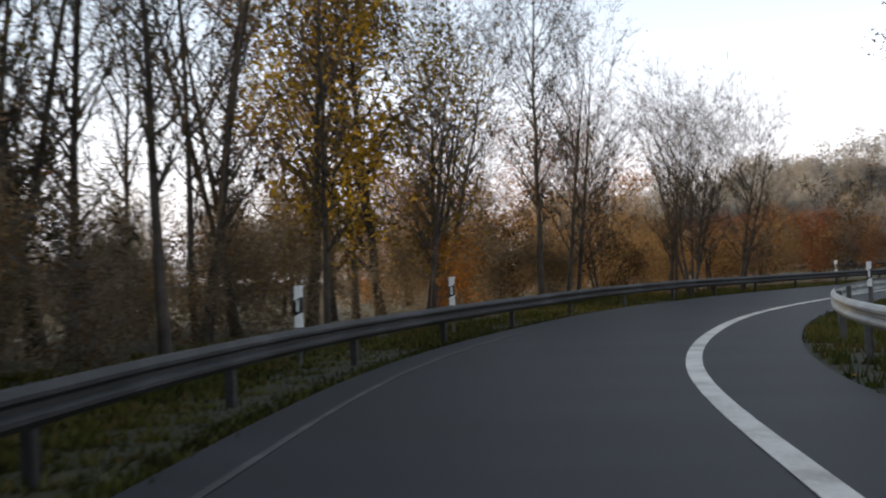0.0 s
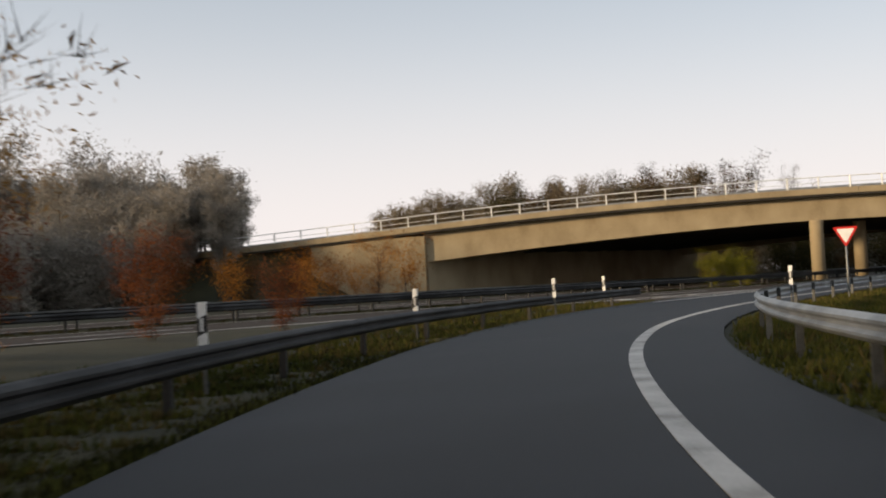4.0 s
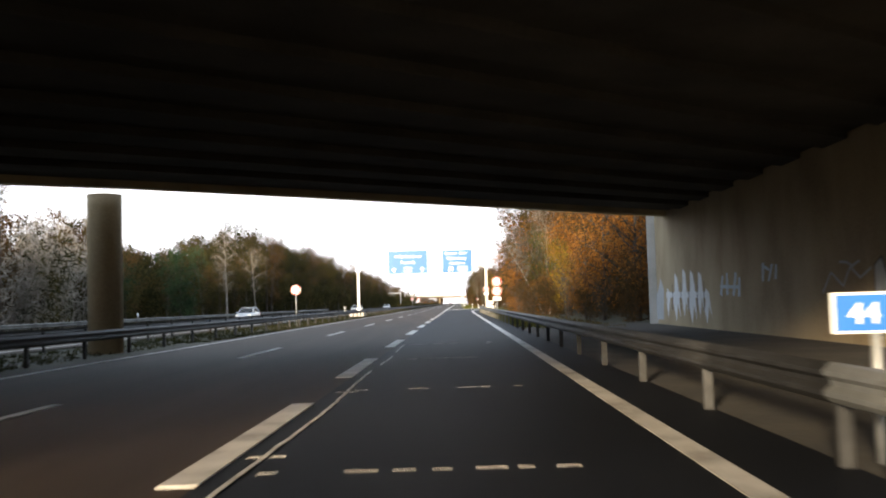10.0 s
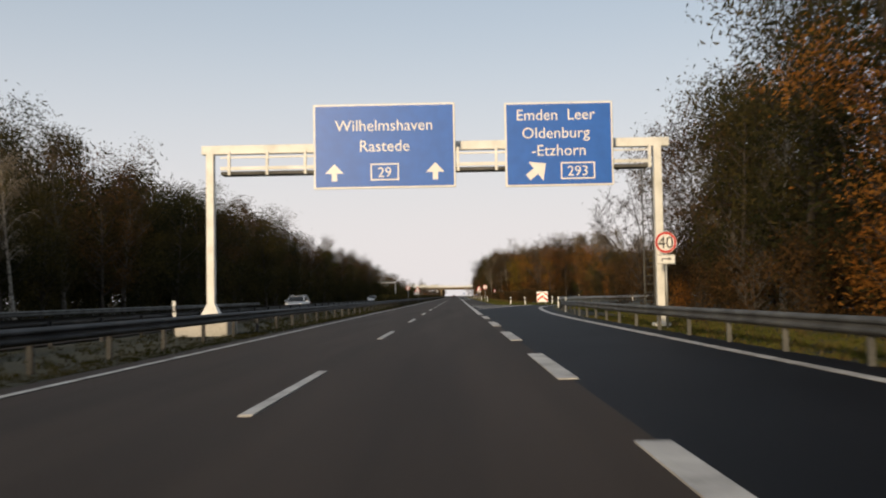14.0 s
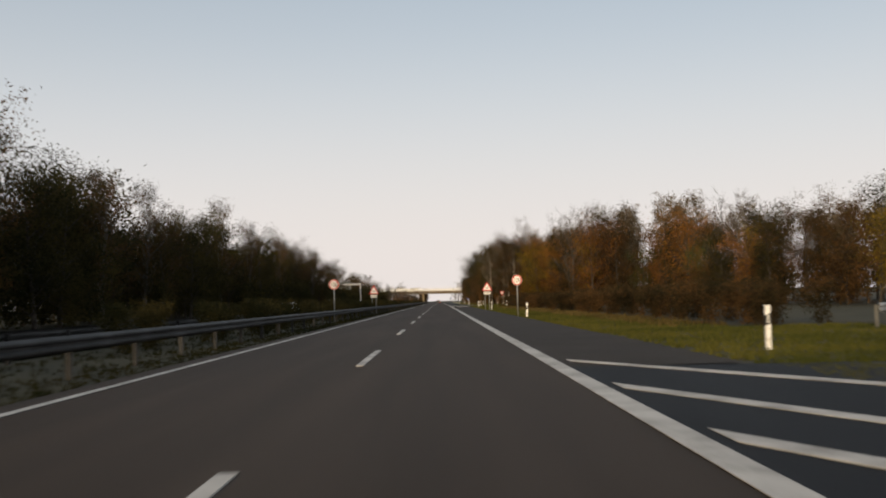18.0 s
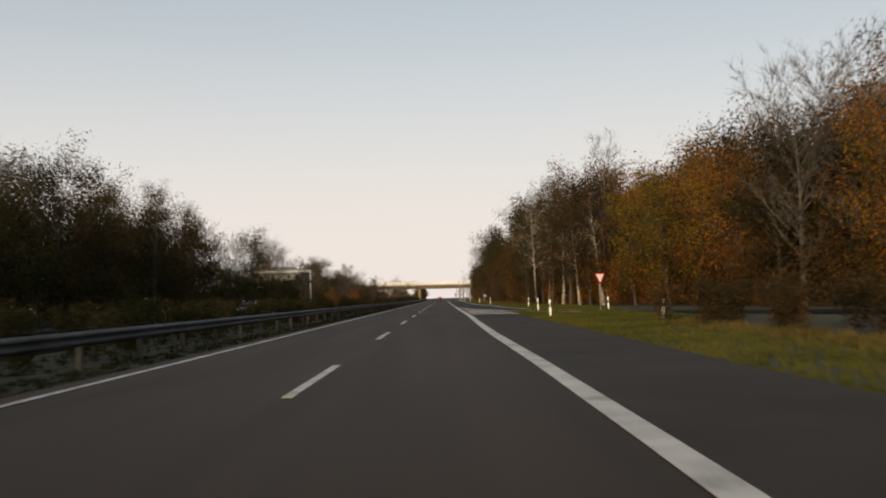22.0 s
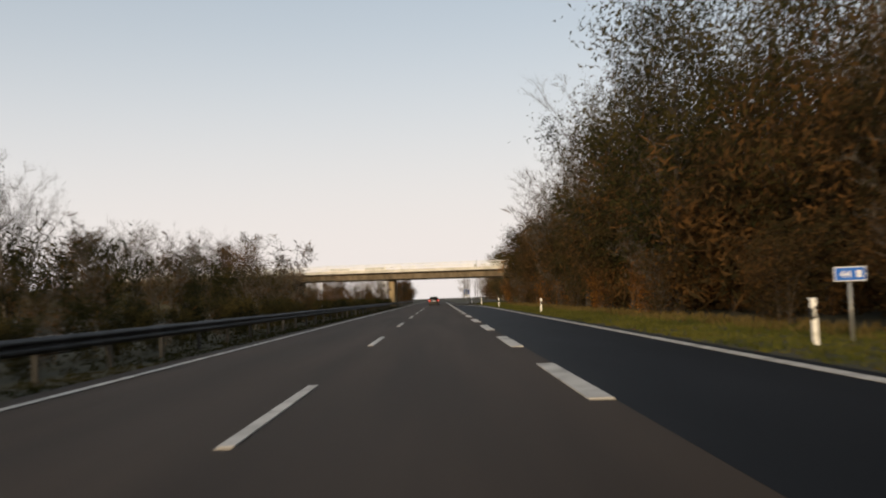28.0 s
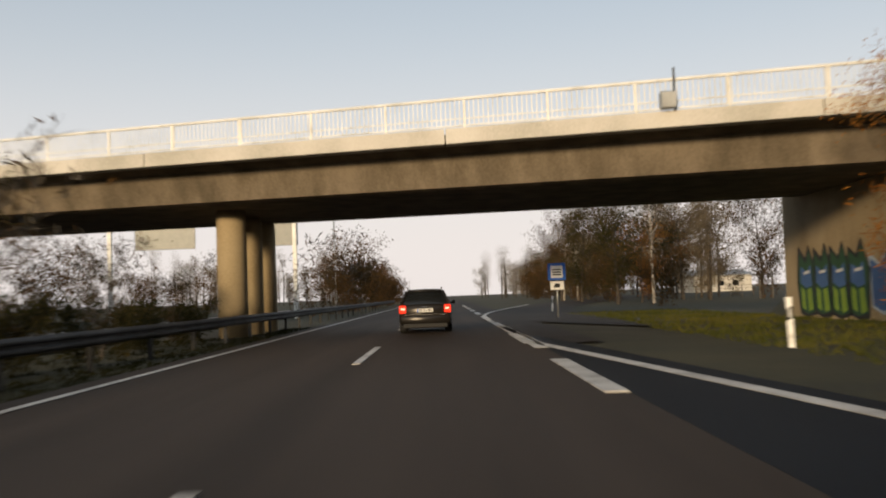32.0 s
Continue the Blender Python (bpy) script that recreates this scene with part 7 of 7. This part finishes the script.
mass("undergrowth", "thicket north of the bridge embankment", [(pr.choice(["bush_a", "bush_d"]), -34 - pr.uniform(0, 36), 46 + 26 * pr.random(), pr.uniform(1.2, 2.0)) for _ in range(60)], "pale", "undergrowth", 0.8, 1.5)
mass("undergrowth", "deep undergrowth inside the west woods", [(pr.choice(["bush_a", "bush_d"]), -31 - pr.uniform(0, 15), yy, pr.uniform(1.3, 2.1)) for yy in np.linspace(100, 455, 110)], "olive", "undergrowth", 1.1, 1.6)
mass("undergrowth", "tangled dark undergrowth at the foot of the east woods", [(pr.choice(["bush_a", "bush_d", "bush_b"]), edge_x(yy) + pr.uniform(0, 7), yy, pr.uniform(1.1, 2.3)) for yy in np.linspace(405, 650, 140)], "brown", "undergrowth", 1.0, 1.5)
mass("undergrowth", "dark undergrowth at the foot of the west woods", [(pr.choice(["bush_a", "bush_d"]), -25.5 - pr.uniform(0, 6), yy, pr.uniform(0.9, 1.8)) for yy in np.linspace(45, 670, 150)], "olive", "undergrowth", 0.88, 1.6)
mass("undergrowth", "brown bracken under the roadside trees", [(pr.choice(["bush_a", "bush_b"]), pr.uniform(11, 22), yy, pr.uniform(0.7, 1.3)) for yy in np.linspace(78, 182, 60)], "brown", "undergrowth", 0.88, 1.5)
mass("undergrowth", "leaf-strewn undergrowth beside the ramp, amber brightened for haze", [(pr.choice(["bush_a", "bush_d"]), (RAMP[i] + RAMP_SIDE[i] * o).x, (RAMP[i] + RAMP_SIDE[i] * o).y, pr.uniform(0.4, 0.85)) for i, o in [(pr.randint(0, ramp_index(32, -65)), pr.uniform(-20, -8.5)) for _ in range(60)]], "amber", "undergrowth", 0.88, 1.3)
mass("undergrowth", "thicket behind the ramp's outer barrier, amber brightened for haze", [(pr.choice(["bush_e", "bush_a", "bush_b"]), (RAMP[i] + RAMP_SIDE[i] * o).x, (RAMP[i] + RAMP_SIDE[i] * o).y, pr.uniform(0.6, 1.0)) for i, o in [(pr.randint(ramp_index(47, -77), ramp_index(26, -60)), pr.uniform(-21, -9)) for _ in range(80)]], "amber", "undergrowth", 0.6, 1.0)
mass("undergrowth", "dense dark thicket of young trees inside the west woods", [(pr.choice(["bush_a", "bush_e"]), -33 - pr.uniform(0, 9), yy, pr.uniform(1.5, 2.2) * (0.8 if yy < 190 else 1.25 if yy < 310 else 1.0)) for yy in np.linspace(58, 458, 150)], "olive", "undergrowth", 1.5, 1.5)
mass("undergrowth", "dense brown thicket of young trees inside the east woods", [(pr.choice(["bush_a", "bush_e"]), edge_x(yy) + 5 + pr.uniform(0, 8), yy, pr.uniform(1.6, 2.4)) for yy in np.linspace(330, 655, 105) if clear(edge_x(yy) + 9, yy, 9)], "brown", "undergrowth", 1.5, 1.5)
mass("undergrowth", "dense haze-pale thicket of young trees behind the ramp's alders", [(pr.choice(["bush_a", "bush_c"]), (RAMP[i] + RAMP_SIDE[i] * o).x, (RAMP[i] + RAMP_SIDE[i] * o).y, pr.uniform(1.2, 2.0) if i < 52 else pr.uniform(0.55, 0.9)) for i, o in [(pr.randint(0, ramp_index(52, -80)), pr.uniform(-40, -18)) for _ in range(140)]], "pale", "undergrowth", 0.9, 1.1)
mass("undergrowth", "brown thicket of young trees behind the roadside oaks", [(pr.choice(["bush_a", "bush_e"]), pr.uniform(17, 26), yy, pr.uniform(1.3, 2.0)) for yy in np.linspace(80, 184, 60)], "brown", "undergrowth", 1.0, 1.5)
# added to throw shade on the wing wall; its grey imitates haze
mass("undergrowth", "haze-grey thicket set to shade the bridge's west wing wall", [(pr.choice(["bush_a", "bush_d"]), pr.uniform(-62, -46), pr.uniform(-44, -24), pr.uniform(1.5, 2.2)) for _ in range(46)], "grey", "undergrowth", 1.2, 1.3)
mass("undergrowth", "dense dark brown thicket of young oaks before the far bridge", [(pr.choice(["bush_a", "bush_e"]), edge_x(yy) + pr.uniform(0.3, 5), yy, pr.uniform(1.4, 2.1)) for yy in np.linspace(575, 666, 75)], "brown", "undergrowth", 1.5, 1.3)
mass("undergrowth", "bushy brown thicket before the set-back trees", [(pr.choice(["bush_a", "bush_e", "bush_b"]), edge_x(yy) + pr.uniform(1.5, 6.5), yy, pr.uniform(1.4, 2.1)) for yy in np.linspace(482, 575, 60)], "brown", "undergrowth", 1.4, 1.3)
mass("undergrowth", "brown thicket at the far bridge's west abutment", [(pr.choice(["bush_a", "bush_d"]), pr.uniform(-29, -24.3), yy, pr.uniform(1.1, 1.8)) for yy in np.linspace(650, 674, 22)], "olive", "undergrowth", 1.3, 1.3)
mass("woodland", "misty russet and tan woods along the road past the far bridge", [(pr.choice(["orange_b", "wood_a", "wood_a"]), 15 + pr.uniform(0, 22) + 0.04 * (yy - 735), yy, pr.uniform(0.6, 0.85)) for yy in np.linspace(735, 1080, 60)], "pale", "woods", 0.9, 1.0)
mass("hedge", "low dark brown hedge along the verge", [("bush_a", pr.uniform(10.2, 14.5), yy, pr.uniform(0.42, 0.58)) for yy in np.linspace(247, 352, 100)] + [("bush_a", pr.uniform(9.5, 12.5), yy, pr.uniform(0.38, 0.5)) for yy in np.linspace(352, 368, 12)], "brown", "hedge", 1.0, 1.5)
mass("hedge", "dark low hedge in the median", [("bush_a", pr.uniform(-10.2, -8.2), yy, pr.uniform(0.32, 0.46)) for yy in np.linspace(240, 680, 250)], "olive", "hedge", 0.88, 1.6)


# grass verges
def turf(name, label, material, spots, tall):
    rs = np.random.RandomState(len(spots))
    c = np.repeat(np.asarray(spots, float), 5, axis=0)
    n = len(c)
    c[:, :2] += rs.normal(size=(n, 2)) * 0.07
    a = rs.uniform(0, math.tau, n)
    h = tall * rs.uniform(0.5, 1.25, n)
    d = np.stack([np.cos(a), np.sin(a), 0 * a], 1)
    tip = c + np.stack([rs.normal(size=n) * 0.35 * h, rs.normal(size=n) * 0.35 * h, h], 1)
    w = 0.02 + 0.05 * tall
    v = np.stack([c - d * w, c + d * w, tip], 1).reshape(-1, 3)
    v[:, 2] -= 0.02
    ob = tagged(new(name, raw_mesh(name, v, np.arange(3 * n).reshape(-1, 3), material)), label, "grass", "", "stuff")
    return ob


def band(n, x0, x1, y0, y1, gap=0.0):
    out = []
    while len(out) < n:
        x, y = pr.uniform(x0, x1), pr.uniform(y0, y1)
        if gap == 0 or clear(x, y, gap):
            out.append((x, y, ground_z(x, y)))
    return out


turf("grass", "short bright green verge grass", GRASS, band(11000, 5.25, 10.5, 247, 368), 0.13)
turf("grass", "short bright green verge grass with dead leaves", GRASS, band(10000, 6.3, 11.2, 480, 622) + band(5000, 6.4, 13, 622, 700) + band(4500, 8.0, 15, 432, 480), 0.14)
turf("grass", "green grass wedge between shoulder and slip roads", GRASS, band(6500, 5.4, 13, 368, 412, 1.3) + band(4500, 8.8, 15, 405, 436, 0.8) + band(4500, 5.4, 15, 221, 248, 1.5), 0.14)
turf("grass", "yellowed taller grass at the wood's edge", DRYGRASS, band(2600, 9.3, 12, 470, 660) + band(1500, 8.5, 11, 250, 366), 0.28)
turf("grass", "mossy grass behind the barrier", GRASS, band(600, 6.95, 10.5, 5, 31) + band(4600, 6.95, 10.5, 72, 165) + band(900, 9.5, 13, 165, 205, 1.5), 0.13)
turf("grass", "brown dead grass and leaves behind the barrier", DRYGRASS, band(1500, 7.0, 12, 70, 165), 0.14)
spots = []
for k in range(32000):
    i = pr.randint(0, len(RAMP) - 10)
    o = pr.uniform(1.75, 8) if k % 2 else pr.uniform(-10.5, -4.9)
    p = RAMP[i] + RAMP_SIDE[i] * o
    if p.x > 2.2 and not (p.y > -31.8 and o < 0):
        spots.append((p.x, p.y, ground_z(p.x, p.y) + 0.03))
inner = []
for k in range(17000):
    i = pr.randint(ramp_index(60, -83), len(RAMP) - 8)
    p = RAMP[i].lerp(RAMP[i + 1], pr.random()) + RAMP_SIDE[i] * pr.uniform(1.7, 7.5)
    inner.append((p.x, p.y, ground_z(p.x, p.y) + 0.02))
verge = []
for k in range(15000):
    i = pr.randint(44, 126)
    p = RAMP[i].lerp(RAMP[i + 1], pr.random()) + RAMP_SIDE[i] * pr.uniform(-7.0, -4.2)
    if p.x > 2.2 and p.y < -31.8:
        verge.append((p.x, p.y, ground_z(p.x, p.y)))
turf("grass", "grass darkened for shade along the ramp's outer barrier", DARKGRASS, verge[::2], 0.12)
turf("grass", "olive autumn grass along the ramp's outer barrier", GRASS, verge[1::2], 0.1)
turf("grass", "short olive-green grass inside the loop behind the barrier", GRASS, inner, 0.1)
turf("grass", "damp green grass on both sides of the ramp", GRASS, spots[::3] + spots[2::3], 0.16)
turf("grass", "yellow-brown autumn grass on both sides of the ramp", DRYGRASS, spots[1::3], 0.15)
turf("grass", "dark grass strip in the median", DARKGRASS, band(6000, -11.0, -7.3, 130, 680), 0.14)
turf("grass", "grass darkened for shade under the median barrier", DARKGRASS, band(15000, -7.5, -6.12, 66, 690) + band(1500, -7.5, -6.12, -60, 14), 0.09)
turf("grass", "brown grass strip in the median", DARKGRASS, band(4000, -11.0, -7.3, -60, 130), 0.14)


# fallen leaves on the shoulders
def fallen(n, spots):
    rs = np.random.RandomState(n)
    c = np.asarray(spots, float)
    c[:, 2] += 0.02
    v, f = leaf_mesh("leaves", c, 0.05, None, rs)
    v = v.reshape(-1, 3, 3)
    v[:, :, 2] = c[:, None, 2] + (v[:, :, 2] - c[:, None, 2]) * 0.25
    tagged(new("fallen_leaves", raw_mesh("fallen_leaves", v.reshape(-1, 3), f, FOLIAGE["orange"])), "scattered rusty fallen leaves along the road edge", "leaves", "", "stuff")


fallen(2600, band(260, 5.6, 6.4, 2, 62) + band(1500, 6.1, 9.5, 60, 160) + band(900, 5.8, 9, 470, 640) + [s for s in spots[:1200]])
